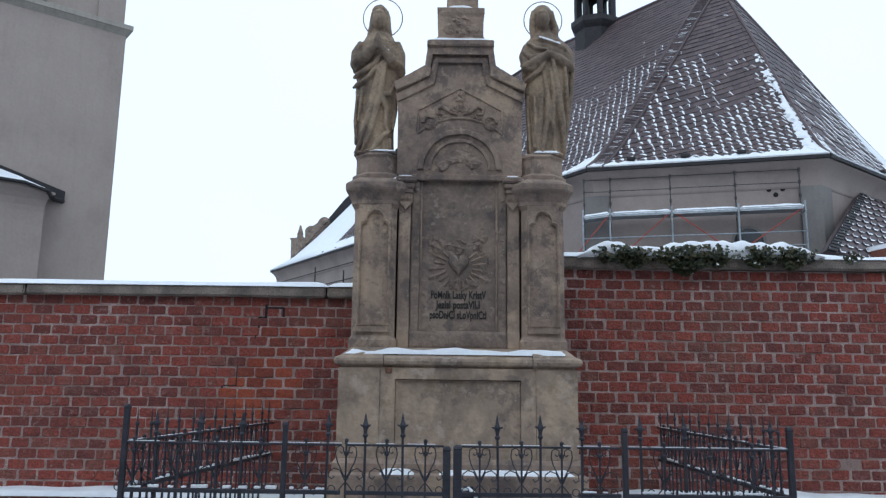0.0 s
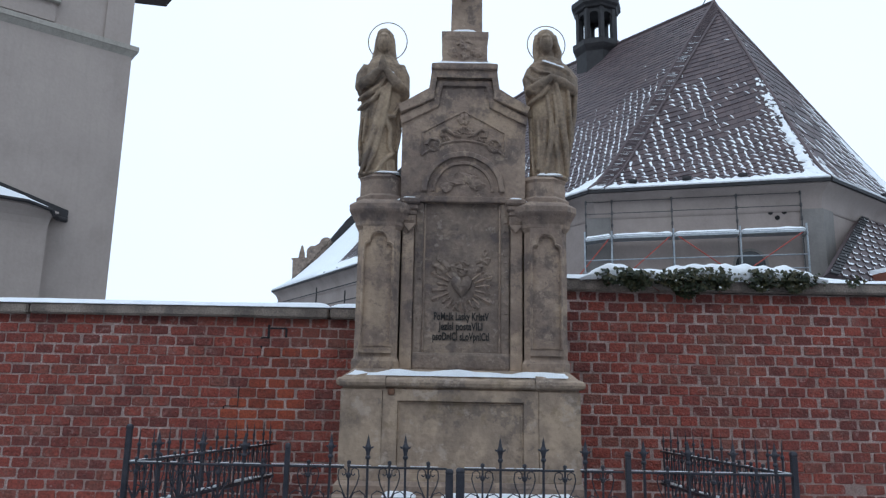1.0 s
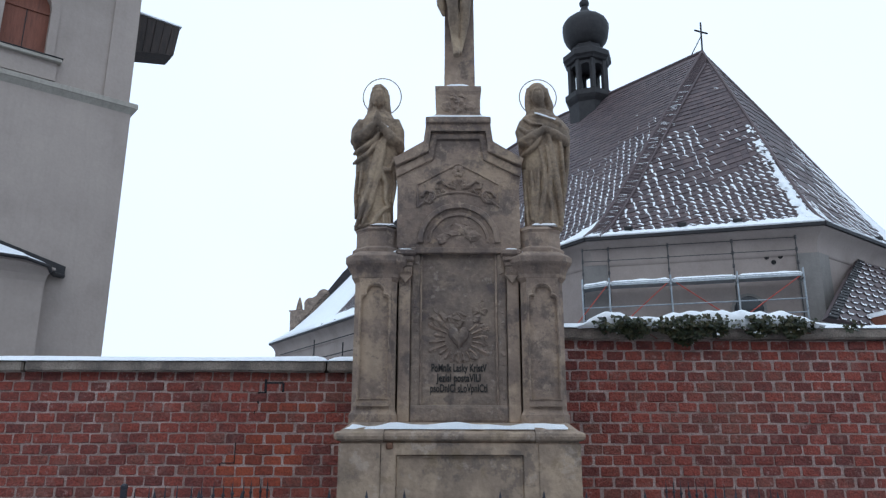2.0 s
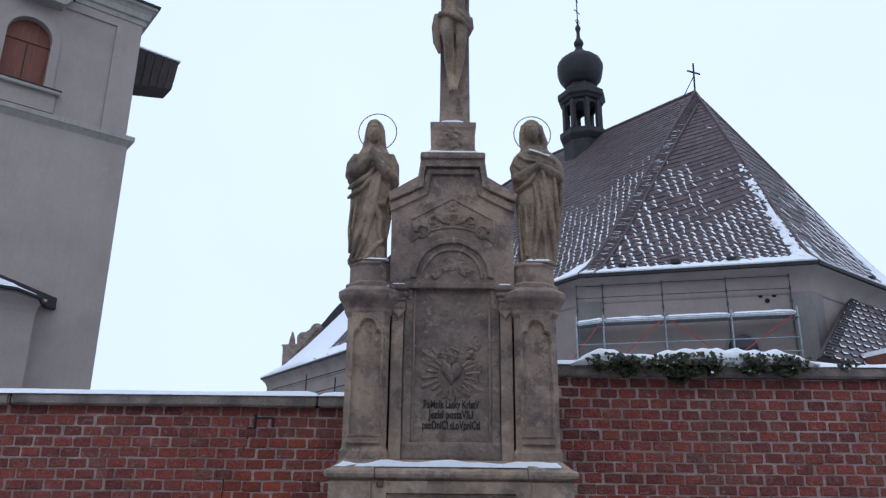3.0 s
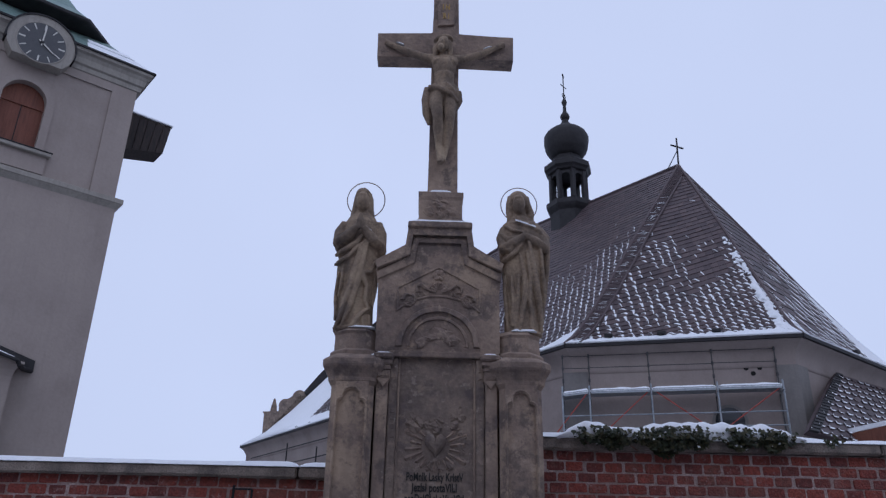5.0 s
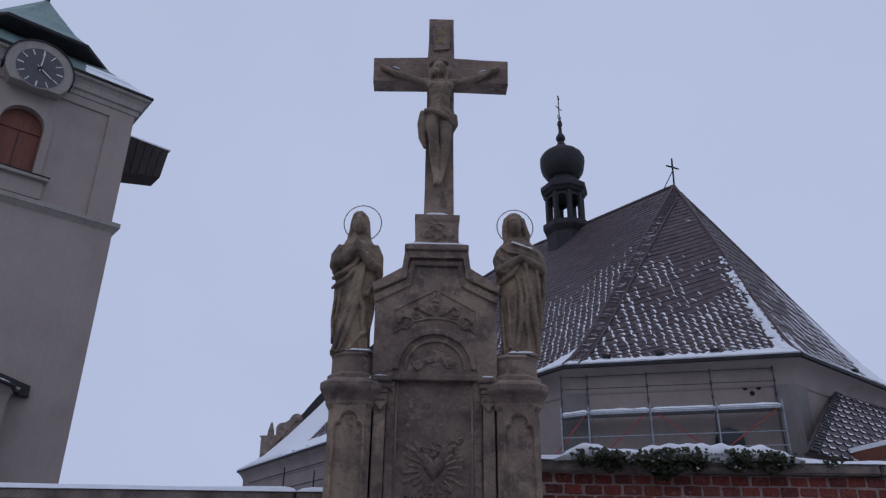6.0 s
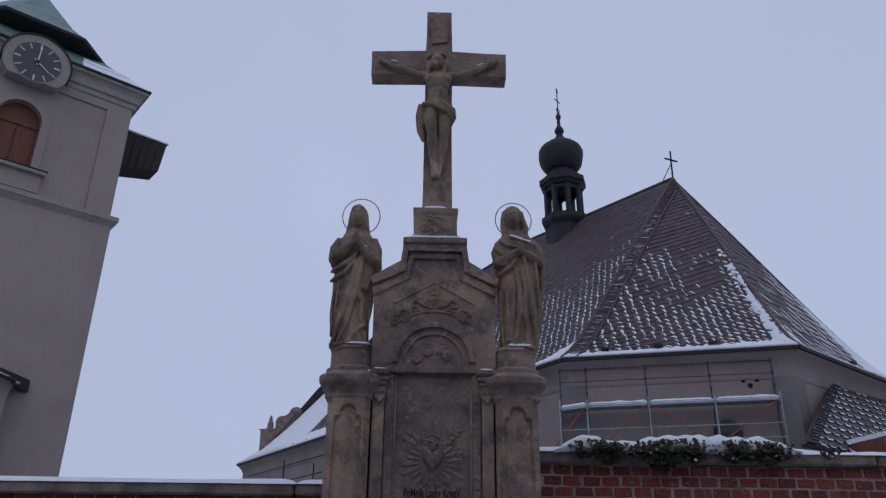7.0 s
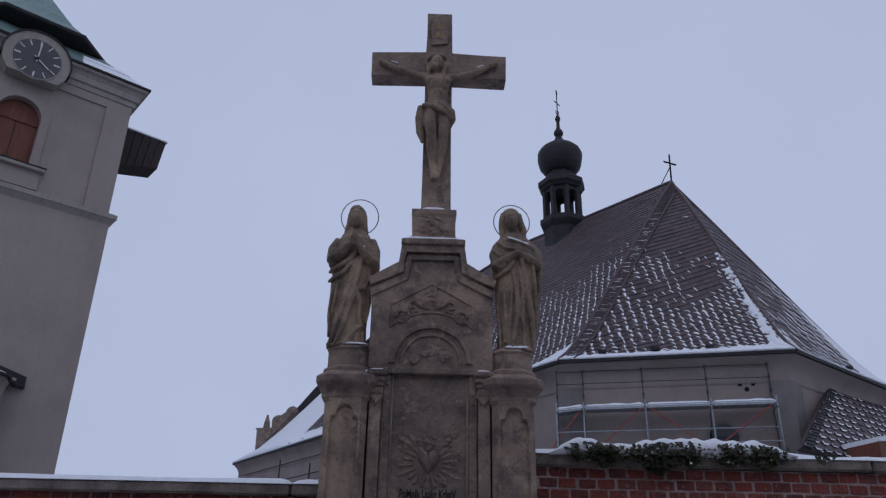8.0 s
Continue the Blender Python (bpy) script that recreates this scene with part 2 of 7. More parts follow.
def boxed(x0, x1, y0, y1, z0, z1, bevel=0.0, seg=1):
    return box(bmesh.new(), x0, x1, y0, y1, z0, z1, bevel, seg)


def prism(bm, pts, y0, y1, bevel=0.0):
    """An outline in x and z, carried from y0 to y1."""
    a = [bm.verts.new((x, y0, z)) for x, z in pts]
    b = [bm.verts.new((x, y1, z)) for x, z in pts]
    n = len(pts)
    fs = [bm.faces.new(a), bm.faces.new(b[::-1])]
    for i in range(n):
        fs.append(bm.faces.new((a[i], b[i], b[(i + 1) % n], a[(i + 1) % n])))
    if bevel:
        es = [e for e in fs[0].edges]
        bmesh.ops.bevel(bm, geom=es, offset=bevel, segments=2, affect="EDGES", profile=0.6)
    return bm


def plate_with_hole(bm, outer, inner, y0, y1):
    """A plate in x and z from y0 (front) to y1, pierced by the inner outline."""
    def loop(pts, y):
        vs = [bm.verts.new((x, y, z)) for x, z in pts]
        return vs, [bm.edges.new((vs[i], vs[(i + 1) % len(vs)])) for i in range(len(vs))]
    of, oe = loop(outer, y0)
    nf, ne = loop(inner, y0)
    bmesh.ops.triangle_fill(bm, use_beauty=True, use_dissolve=False, edges=oe + ne)
    for vs, pts in ((of, outer), (nf, inner)):
        back = [bm.verts.new((x, y1, z)) for x, z in pts]
        for i in range(len(vs)):
            j = (i + 1) % len(vs)
            bm.faces.new((vs[i], vs[j], back[j], back[i]))
    return bm


def plinth(bm, outline, levels):
    """Stacks an outline in x and y, offset outwards by d at each height: levels of (d, z)."""
    n = len(outline)
    cx, cy = sum(p[0] for p in outline) / n, sum(p[1] for p in outline) / n
    rings = []
    for d, z in levels:
        ring = []
        for i in range(n):
            p0, p1, p2 = Vector(outline[i - 1]), Vector(outline[i]), Vector(outline[(i + 1) % n])
            e1, e2 = (p1 - p0).normalized(), (p2 - p1).normalized()
            n1, n2 = Vector((e1.y, -e1.x)), Vector((e2.y, -e2.x))
            k = (n1 + n2) / max(0.3, 1 + n1.dot(n2))
            q = p1 + k * d
            ring.append(bm.verts.new((q.x, q.y, z)))
        rings.append(ring)
    for r0, r1 in zip(rings, rings[1:]):
        for i in range(n):
            bm.faces.new((r0[i], r0[(i + 1) % n], r1[(i + 1) % n], r1[i]))
    bm.faces.new(rings[0][::-1])
    bm.faces.new(rings[-1])
    return bm


def lathe(bm, prof, n=24, cx=0.0, cy=0.0, turn=0.0):
    rings = []
    for r, z in prof:
        if r < 1e-4:
            rings.append([bm.verts.new((cx, cy, z))])
        else:
            rings.append([bm.verts.new((cx + r * math.cos(turn + 2 * math.pi * i / n), cy + r * math.sin(turn + 2 * math.pi * i / n), z))
                          for i in range(n)])
    for a, b in zip(rings, rings[1:]):
        for i in range(n):
            j = (i + 1) % n
            if len(a) == 1 and len(b) > 1:
                bm.faces.new((a[0], b[j], b[i]))
            elif len(b) == 1 and len(a) > 1:
                bm.faces.new((a[i], a[j], b[0]))
            elif len(a) > 1:
                bm.faces.new((a[i], a[j], b[j], b[i]))
    if len(rings[0]) > 1:
        bm.faces.new(rings[0][::-1])
    if len(rings[-1]) > 1:
        bm.faces.new(rings[-1])
    return bm


def tube(bm, pts, radii, n=6, closed=False):
    """A round rod along points."""
    pts = [Vector(p) for p in pts]
    if not isinstance(radii, (list, tuple)):
        radii = [radii] * len(pts)
    rings = []
    m = len(pts)
    side = None
    for i, p in enumerate(pts):
        if closed:
            d = pts[(i + 1) % m] - pts[i - 1]
        else:
            d = pts[min(i + 1, m - 1)] - pts[max(i - 1, 0)]
        d.normalize()
        if side is None:
            side = d.cross(Vector((0.13, 0.94, 0.31)))
            if side.length < 0.1:
                side = d.cross(Vector((1, 0, 0)))
        side = (side - d * side.dot(d)).normalized()
        up = d.cross(side)
        rings.append([bm.verts.new(p + (side * math.cos(2 * math.pi * k / n) + up * math.sin(2 * math.pi * k / n)) * radii[i]) for k in range(n)])
    pairs = list(zip(rings, rings[1:])) + ([(rings[-1], rings[0])] if closed else [])
    for a, b in pairs:
        for k in range(n):
            bm.faces.new((a[k], a[(k + 1) % n], b[(k + 1) % n], b[k]))
    if not closed:
        bm.faces.new(rings[0][::-1])
        bm.faces.new(rings[-1])
    return bm


def rnd(a, b):
    return random.uniform(a, b)

# ---- ground ----
bm = bmesh.new()
bmesh.ops.create_grid(bm, x_segments=60, y_segments=60, size=1500)
ground = link("ground", bm, M_GROUND)
tagged(ground, "trodden snow over dark asphalt ground", "ground", kind="structure")

# unseen plain walls, added behind and beside the way to block low skylight
for bx, by, half, hgt, rz in ((0, -13, 34, 11.5, 0), (-33, 6, 20, 10, 90), (36, 4, 18, 10, 90)):
    bm = boxed(-half, half, -1.5, 1.5, 0, hgt)
    ob = link("backdrop", bm, M_TOWER)
    ob.matrix_world = pose(bx, by, 0, 0, 0, rz)
    tagged(ob, "unseen plain walls added to hold back low skylight", "backdrop", kind="structure")

# ---- church with a polygonal choir ----
U = Vector((-0.62, 0.785, 0.0))     # along the nave, away from the choir
Q = Vector((0.785, 0.62, 0.0))      # across the nave
EAVE = 9.51
E_L, E_R = Vector((5.32, 27.5, EAVE)), Vector((13.36, 25.34, EAVE))
E_FAR = Vector((-12.95, 55.8, EAVE))
E_R2 = E_R + Q * 9.0
E_R3 = E_R2 + Vector((0.2, 1.0, 0)).normalized() * 8.5
E_BACK = E_R3 + U * 25
APEX = Vector((12.94, 34.0, 21.18))
RIDGE_MID = APEX + Vector((-0.627, 0.779, 0)) * 10.0
RIDGE_END = APEX + Vector((-0.627, 0.779, 0)) * 25.0 - Vector((0, 0, 2.4))
E_MID = E_FAR.lerp(E_L, 0.62)
church = thing("church", pose(9, 34, 0), "beige rendered church with steep snow-dusted brown slate roof", "church")
CH = church.matrix_world.inverted()


def roof_point(a, b, c, d, s, v):
    """A point of a roof face with eave a-b and top d-c; the foot of the slope sweeps outwards."""
    lo, hi = a.lerp(b, s), d.lerp(c, s)
    p = lo.lerp(hi, v)
    k = s if b is E_R2 else 1 - s if a is E_R2 else 0.0     # the end face sweeps out further
    f = 1 - s if a is E_FAR else 0.0                        # and the far end hollows out towards the gable
    p.z = lo.z + (hi.z - lo.z) * (v - (0.5 + 0.12 * k + 0.25 * f) * v * math.exp(-v / (0.19 + 0.07 * k + 0.13 * f)))
    return p


def roof_face(name, a, b, c, d, rows, tile, parent, snow_to, single=False):
    """Boarding under the tiles, the staggered tiles and the snow that lies along their edges."""
    bm = bmesh.new()
    n = 24
    grid = [[bm.verts.new(roof_point(a, b, c, d, s, v / n)) for s in (0, 0.25, 0.5, 0.75, 1)] for v in range(n + 1)]
    for r0, r1 in zip(grid, grid[1:]):
        for i in range(4):
            if (r0[i].co - r0[i + 1].co).length > 1e-3:
                bm.faces.new((r0[i], r0[i + 1], r1[i + 1], r1[i]))
    bmesh.ops.remove_doubles(bm, verts=bm.verts, dist=1e-3)
    bm.transform(CH)
    roof = part(name, bm, M_SLATE, parent)
    verts, faces, sv, sf = [], [], [], []
    nrm = (b - a).cross(d - a).normalized()
    if nrm.z < 0:
        nrm = -nrm
    rise = 0.38 if single else 0.0      # the courses climb towards the far hip
    reach = (a - b).length * rise / ((a + b) / 2 - d).length
    for k in range(-9 if single else 0, rows + (10 if single else 0)):
        v0, v1 = k / rows, (k + 1.12) / rows
        if v0 >= 0.97 or v1 <= -0.3:
            continue
        p0, p1 = roof_point(a, b, c, d, 0, v0), roof_point(a, b, c, d, 1, v0)
        width = (p1 - p0).length
        if width < tile * 0.7:
            continue
        step = tile / width
        s = -step * (0.5 if k % 2 else 0.0)
        while s < 1:
            s0, s1 = max(0.0, s + step * 0.03), min(1.0, s + step * 0.97)
            if s1 - s0 > step * 0.15:
                lift = nrm * rnd(0.03, 0.05)
                u0, u1 = (reach * (1 - v0) * (q - 0.5) for q in (s0, s1))
                if min(v0 + u0, v0 + u1) < 0.0 or max(v1 + u0, v1 + u1) > 1.0:
                    s += step
                    continue
                q0, q1 = roof_point(a, b, c, d, s0, v0 + u0), roof_point(a, b, c, d, s1, v0 + u1)
                q2, q3 = roof_point(a, b, c, d, s1, v1 + u1), roof_point(a, b, c, d, s0, v1 + u0)
                i = len(verts)
                verts += [q0 + lift, q1 + lift, q2 + nrm * 0.012, q3 + nrm * 0.012, q0, q1]
                quad = [(0, 1, 2, 3), (0, 4, 5, 1), (0, 3, 4), (1, 5, 2)]
                if single and 0.05 < v0 < 0.34:
                    me = bpy.data.meshes.new("roof_tile")
                    me.from_pydata([tuple(CH @ q) for q in verts[i:]], [], quad)
                    me.materials.append(M_SLATE)
                    new("roof_tile", me).parent = roof
                    del verts[i:]
                else:
                    faces += [tuple(i + q for q in f) for f in quad]
                at = q0.lerp(q2, 0.5)
                # dry snow: thick near the eaves, thinning upwards, drifted along the hips
                from_l, from_r = s * width, (1 - s) * width
                low = 1.3 - (max(0.0, v0) / snow_to) ** 0.9 * 1.05
                hip_l = (0.95 - v0) * math.exp(-(from_l / 1.5) ** 2) if single and v0 < 0.78 else 0.0
                hip_r = (1.5 - 1.5 * v0) * math.exp(-(from_r / (0.7 if single else 2.6)) ** 2) if v0 < (0.45 if single else 0.66) else 0.0
                chance = low + hip_l + hip_r - (0.25 if v0 > 0.5 else 0.0) + 0.95 * (noise.noise(at * 0.3) + 0.6 * noise.noise(at * 0.9))
                if chance > 0.5 + rnd(-0.4, 0.4):
                    thick = min(1.0, max(0.2, chance - 0.3))
                    up = nrm * 0.022

                    def at_tile(x, y):
                        x = min(1.0, max(0.0, x))
                        return q0.lerp(q1, x).lerp(q3.lerp(q2, x), y) + lift * (1 - y) + nrm * 0.012 * y
                    # a hooked stroke: along the top of the tile, then down its leaning side
                    w = rnd(0.06, 0.17) * (0.35 + 0.75 * thick)
                    x0, x1 = rnd(0.2, 0.5), rnd(0.62, 0.95)
                    y0, y1 = rnd(0.7, 1.0), rnd(-0.1, 0.3)
                    xm, ym = x0 + 0.35 * (x1 - x0), y0 - 0.25 * (y0 - y1)
                    line = [(x0 - rnd(0.15, 0.5), y0 + 0.02, 0.35), (x0, y0, 0.85), (xm, ym, 1.0), (x1, y1, 0.5)]
                    j = len(sv)
                    for x, y, k in line:
                        sv += [at_tile(x - w * k * 0.8, y - w * k * 0.3) + up * 0.5, at_tile(x + w * k * 0.8, y + w * k * 0.3) + up]
                    sf += [(j + 2 * q, j + 2 * q + 1, j + 2 * q + 3, j + 2 * q + 2) for q in range(3)]
                    if single and hip_r > 0.4 and random.random() < hip_r:
                        j = len(sv)
                        cx, cy, r0 = rnd(0.3, 0.7), rnd(0.3, 0.7), rnd(0.3, 0.6)
                        for q in range(9):
                            rr = r0 * rnd(0.25, 1.15)
                            sv.append(at_tile(cx + rr * math.cos(q * 0.698), cy + rr * 0.8 * math.sin(q * 0.698)) + up * 0.8)
                        sf.append(tuple(range(j, j + 9)))
            s += step
    for nm, vv, ff, mm, lb in (("roof_tiles", verts, faces, M_SLATE, ""), ("streak_snow", sv, sf, M_SNOW, "wind-blown snow caught on tile edges")):
        if vv:
            me = bpy.data.meshes.new(nm)
            me.from_pydata([tuple(CH @ q) for q in vv], [], ff)
            me.materials.append(mm)
            ob = new(nm, me)
            ob.parent = roof
            tagged(ob, lb, kind="stuff")
    return roof


roof_face("roof", E_L, E_R, APEX, APEX, 44, 0.32, church, 0.5, True)
roof_face("roof", E_MID, E_L, APEX, RIDGE_MID, 50, 0.36, church, 0.55)
roof_face("roof", E_FAR, E_MID, RIDGE_MID, RIDGE_END, 40, 0.41, church, 0.4)
roof_face("roof", E_R, E_R2, APEX, APEX, 26, 0.8, church, 0.42)
roof_face("roof", E_R2, E_R3, APEX, APEX, 20, 0.9, church, 0.4)
E_BMID = E_R3.lerp(E_BACK, 0.4)
roof_face("roof", E_R3, E_BMID, RIDGE_MID, APEX, 16, 1.2, church, 0.4)
roof_face("roof", E_BMID, E_BACK, RIDGE_END, RIDGE_MID, 16, 1.2, church, 0.4)


def strip(bm, a, b, out, z0, z1, depth):
    """A straight wall piece from a to b, of that depth, standing out to 'out'."""
    a, b = Vector((a.x, a.y, 0)), Vector((b.x, b.y, 0))
    quad = [a, b, b - out * depth, a - out * depth]
    lo = [bm.verts.new((p.x, p.y, z0)) for p in quad]
    hi = [bm.verts.new((p.x, p.y, z1)) for p in quad]
    bm.faces.new(lo[::-1]); bm.faces.new(hi)
    for i in range(4):
        bm.faces.new((lo[i], lo[(i + 1) % 4], hi[(i + 1) % 4], hi[i]))
    return bm


def outward(a, b):
    d = (b - a).normalized()
    return Vector((d.y, -d.x, 0))


corners = [E_FAR, E_L, E_R, E_R2, E_R3, E_BACK]
OVER = 0.55
WALLS = []
for a, b in zip(corners, corners[1:]):
    o = outward(a, b)
    WALLS.append((a - o * OVER, b - o * OVER, o))


def meet(w0, w1):
    (a, b, _), (c, d, _) = w0, w1
    r, s = b - a, d - c
    t = ((c.x - a.x) * s.y - (c.y - a.y) * s.x) / (r.x * s.y - r.y * s.x)
    return a + r * t


wall_corner = [WALLS[0][0]] + [meet(x, y) for x, y in zip(WALLS, WALLS[1:])] + [WALLS[-1][1]]
for i, (a, b, o) in enumerate(WALLS):
    p, q = wall_corner[i], wall_corner[i + 1]
    bm = strip(bmesh.new(), p, q, o, 0, EAVE - 0.02, 0.5)
    bm.transform(CH)
    part("wall", bm, M_PLASTER, church)
    bm = strip(bmesh.new(), corners[i] + o * 0.06, corners[i + 1] + o * 0.06, o, EAVE - 0.1, EAVE + 0.02, 0.12)
    bm.transform(CH)
    part("gutter", bm, M_DARKMETAL, church)

# deep plaster cove under the eaves, mitred from wall to wall
COVE = ((0.0, 1.02), (0.035, 1.0), (0.035, 0.9), (0.05, 0.72), (0.1, 0.54), (0.19, 0.38), (0.31, 0.25), (0.44, 0.16), (0.5, 0.11), (0.5, 0.04))
cove_rings = []
for out, drop in COVE:
    lines = [(a + o * out, b + o * out, o) for a, b, o in WALLS]
    ring = [lines[0][0]] + [meet(x, y) for x, y in zip(lines, lines[1:])] + [lines[-1][1]]
    cove_rings.append([Vector((p.x, p.y, EAVE - drop)) for p in ring])
for i in range(len(WALLS)):
    bm = bmesh.new()
    rows_ = [(bm.verts.new(CH @ r[i]), bm.verts.new(CH @ r[i + 1])) for r in cove_rings]
    for p, q in zip(rows_, rows_[1:]):
        bm.faces.new((p[0], p[1], q[1], q[0]))
    part("eaves_cove", bm, M_PLASTER, church, smooth=True)

# west gable with scrolled parapet, seen from behind
gd = (Vector((RIDGE_END.x, RIDGE_END.y, 0)) - Vector((E_FAR.x, E_FAR.y, 0)))
gl = gd.length
gd.normalize()


def on_gable(s, back=0.0):
    return Vector((E_FAR.x, E_FAR.y, 0)) + gd * s + Vector((gd.y, -gd.x, 0)) * -back


def gable_piece(name, pts, thick, material, label=""):
    """A piece of the gable parapet: an outline of distance along the gable and height."""
    bm = bmesh.new()
    a = [bm.verts.new(on_gable(s, 0.0) + Vector((0, 0, z))) for s, z in pts]
    b = [bm.verts.new(on_gable(s, thick) + Vector((0, 0, z))) for s, z in pts]
    bm.faces.new(a); bm.faces.new(b[::-1])
    for i in range(len(pts)):
        bm.faces.new((a[i], b[i], b[(i + 1) % len(pts)], a[(i + 1) % len(pts)]))
    bm.transform(CH)
    return part(name, bm, material, church, label)


def gable_scroll(cx, cz, r, n=14):
    return [(cx + r * math.cos(math.pi * (1.1 - 1.1 * i / n)), cz + r * math.sin(math.pi * (1.1 - 1.1 * i / n))) for i in range(n + 1)]


gable_piece("gable_wall", [(0.5, 0), (gl, 0), (gl, 18.0), (0.5, 9.4)], 0.7, M_PLASTER)
gable_piece("gable_scroll", [(2.6, 11.2)] + gable_scroll(3.05, 12.42, 0.47)[:10] + gable_scroll(4.08, 12.98, 0.52)[2:] + [(4.62, 13.1), (3.8, 12.2)], 0.9, M_STONE_DARK,
            "rendered double scroll of the gable parapet")
# metal cladding; its near-black colour also carries the shade on the inner side
gable_piece("gable_parapet", [(0.9, 9.9), (1.6, 9.9), (gl, 18.2), (gl, 19.35), (5.6, 14.75), (4.4, 13.35), (2.6, 11.35)], 0.5, M_DARKMETAL, "metal-clad gable parapet, shade of its inner side coloured in")
gable_piece("gable_pedestal", [(1.55, 9.7), (2.72, 10.6), (2.68, 11.86), (2.8, 11.9), (2.8, 12.0), (1.4, 12.0), (1.4, 11.9), (1.5, 11.86)], 1.0, M_STONE_DARK)
pb = on_gable(2.0, 0.5)
bm = lathe(bmesh.new(), [(0.36, 12.0), (0.36, 12.1), (0.3, 12.14), (0.28, 12.4), (0.09, 13.0), (0, 13.06)], 4, pb.x, pb.y, math.pi / 4 + 0.3)
bm.transform(CH)
part("obelisk", bm, M_STONE_DARK, church, "small stone obelisk on the gable corner")
gc = on_gable(gl - 0.2, 0.3)
bm = bmesh.new()
tube(bm, [(gc.x, gc.y, 18.6), (gc.x, gc.y, 20.4)], 0.05, 5)
tube(bm, [(gc.x - 0.4, gc.y, 19.8), (gc.x + 0.4, gc.y, 19.8)], 0.05, 5)
bm.transform(CH)
part("gable_cross", bm, M_DARKMETAL, church)

# ladder of edge tiles on either side of the hips, with snow caught between them
for a, b, c, side, wid in ((E_L, E_R, APEX, 0, 0.55), (E_R, E_R2, APEX, 0, 0.5)):
    top = RIDGE_MID if a is E_MID else APEX
    ln = (b - a).length
    n = 150 if a is E_L else 30
    nrm = (b - a).cross(top - a).normalized()
    nrm = nrm if nrm.z > 0 else -nrm
    bm, sb = bmesh.new(), bmesh.new()
    for i in range(n):
        v0, v1 = i / n, (i + 0.9) / n
        w0 = min(1.0, wid / max(0.05, ln * (1 - v0))) if top is APEX else wid / ln
        s0, s1 = (0.0, w0) if side == 0 else (1.0, 1.0 - w0)
        q = [roof_point(a, b, c, top, s0, v0), roof_point(a, b, c, top, s1, v0), roof_point(a, b, c, top, s1, v1), roof_point(a, b, c, top, s0, v1)]
        vs = [bm.verts.new(p + nrm * h) for p, h in zip(q, (0.085, 0.08, 0.06, 0.065))] + [bm.verts.new(p + nrm * 0.02) for p in q]
        bm.faces.new(vs[:4])
        for k in range(4):
            bm.faces.new((vs[k], vs[4 + k], vs[4 + (k + 1) % 4], vs[(k + 1) % 4]))
        if v0 < 0.8 and random.random() < 0.7 - 0.6 * v0:
            e, f = rnd(0.0, 0.5), rnd(0.55, 1.0)
            w = rnd(0.1, 0.45) if n > 100 else rnd(0.04, 0.12)
            pts = [q[0].lerp(q[1], e), q[0].lerp(q[1], f), q[0].lerp(q[1], f).lerp(q[3].lerp(q[2], f), w), q[0].lerp(q[1], e).lerp(q[3].lerp(q[2], e), w * 0.4)]
            sb.faces.new([sb.verts.new(p + nrm * 0.095) for p in pts])
    bm.transform(CH); sb.transform(CH)
    tagged(part("hip_tiles", bm, M_SLATE, church, "dark edge tiles along the hip"), kind="stuff")
    tagged(part("hip_snow", sb, M_SNOW, church, "slivers of snow on the hip tiles"), kind="stuff")

# hips, ridge and the cross at the meeting of the hips
for a, b, r in ((E_L, APEX, 0.08), (E_R, APEX, 0.07), (E_R2, APEX, 0.08), (APEX, RIDGE_MID, 0.1), (RIDGE_MID, RIDGE_END, 0.1)):
    bm = bmesh.new()
    if b == APEX:
        pts = [roof_point(a, a, b, b, 1, v) + Vector((0, 0, 0.05)) if a is not E_R2 else roof_point(E_R, E_R2, b, b, 1, v) + Vector((0, 0, 0.05)) for v in [i / 20 for i in range(21)]]
    else:
        pts = [a.lerp(b, i / 10) for i in range(11)]
    tube(bm, pts, r, 6)
    bm.transform(CH)
    part("hip_ridge" if b == APEX else "ridge", bm, M_SLATE, church)
# dark raised edge beside the broad hip strip
bm = bmesh.new()
tube(bm, [roof_point(E_L, E_R, APEX, APEX, min(0.9, 0.57 / ((E_R - E_L).length * (1 - v))), v) + Vector((-0.02, -0.06, 0.05)) for v in [i / 24 * 0.9 for i in range(25)]], 0.05, 6)
bm.transform(CH)
part("hip_edge", bm, M_SLATE, church)
bm = bmesh.new()
tube(bm, [APEX, APEX + Vector((0.05, 0, 1.65))], 0.045, 6)
tube(bm, [APEX + Vector((-0.3, 0, 1.22)), APEX + Vector((0.36, 0, 1.02))], 0.045, 6)
tube(bm, [APEX + Vector((-0.5, 0.2, -0.1)), APEX + Vector((0.02, 0, 0.9))], 0.025, 5)
bm.transform(CH)
part("apex_cross", bm, M_DARKMETAL, church, "thin dark iron cross on the roof point")


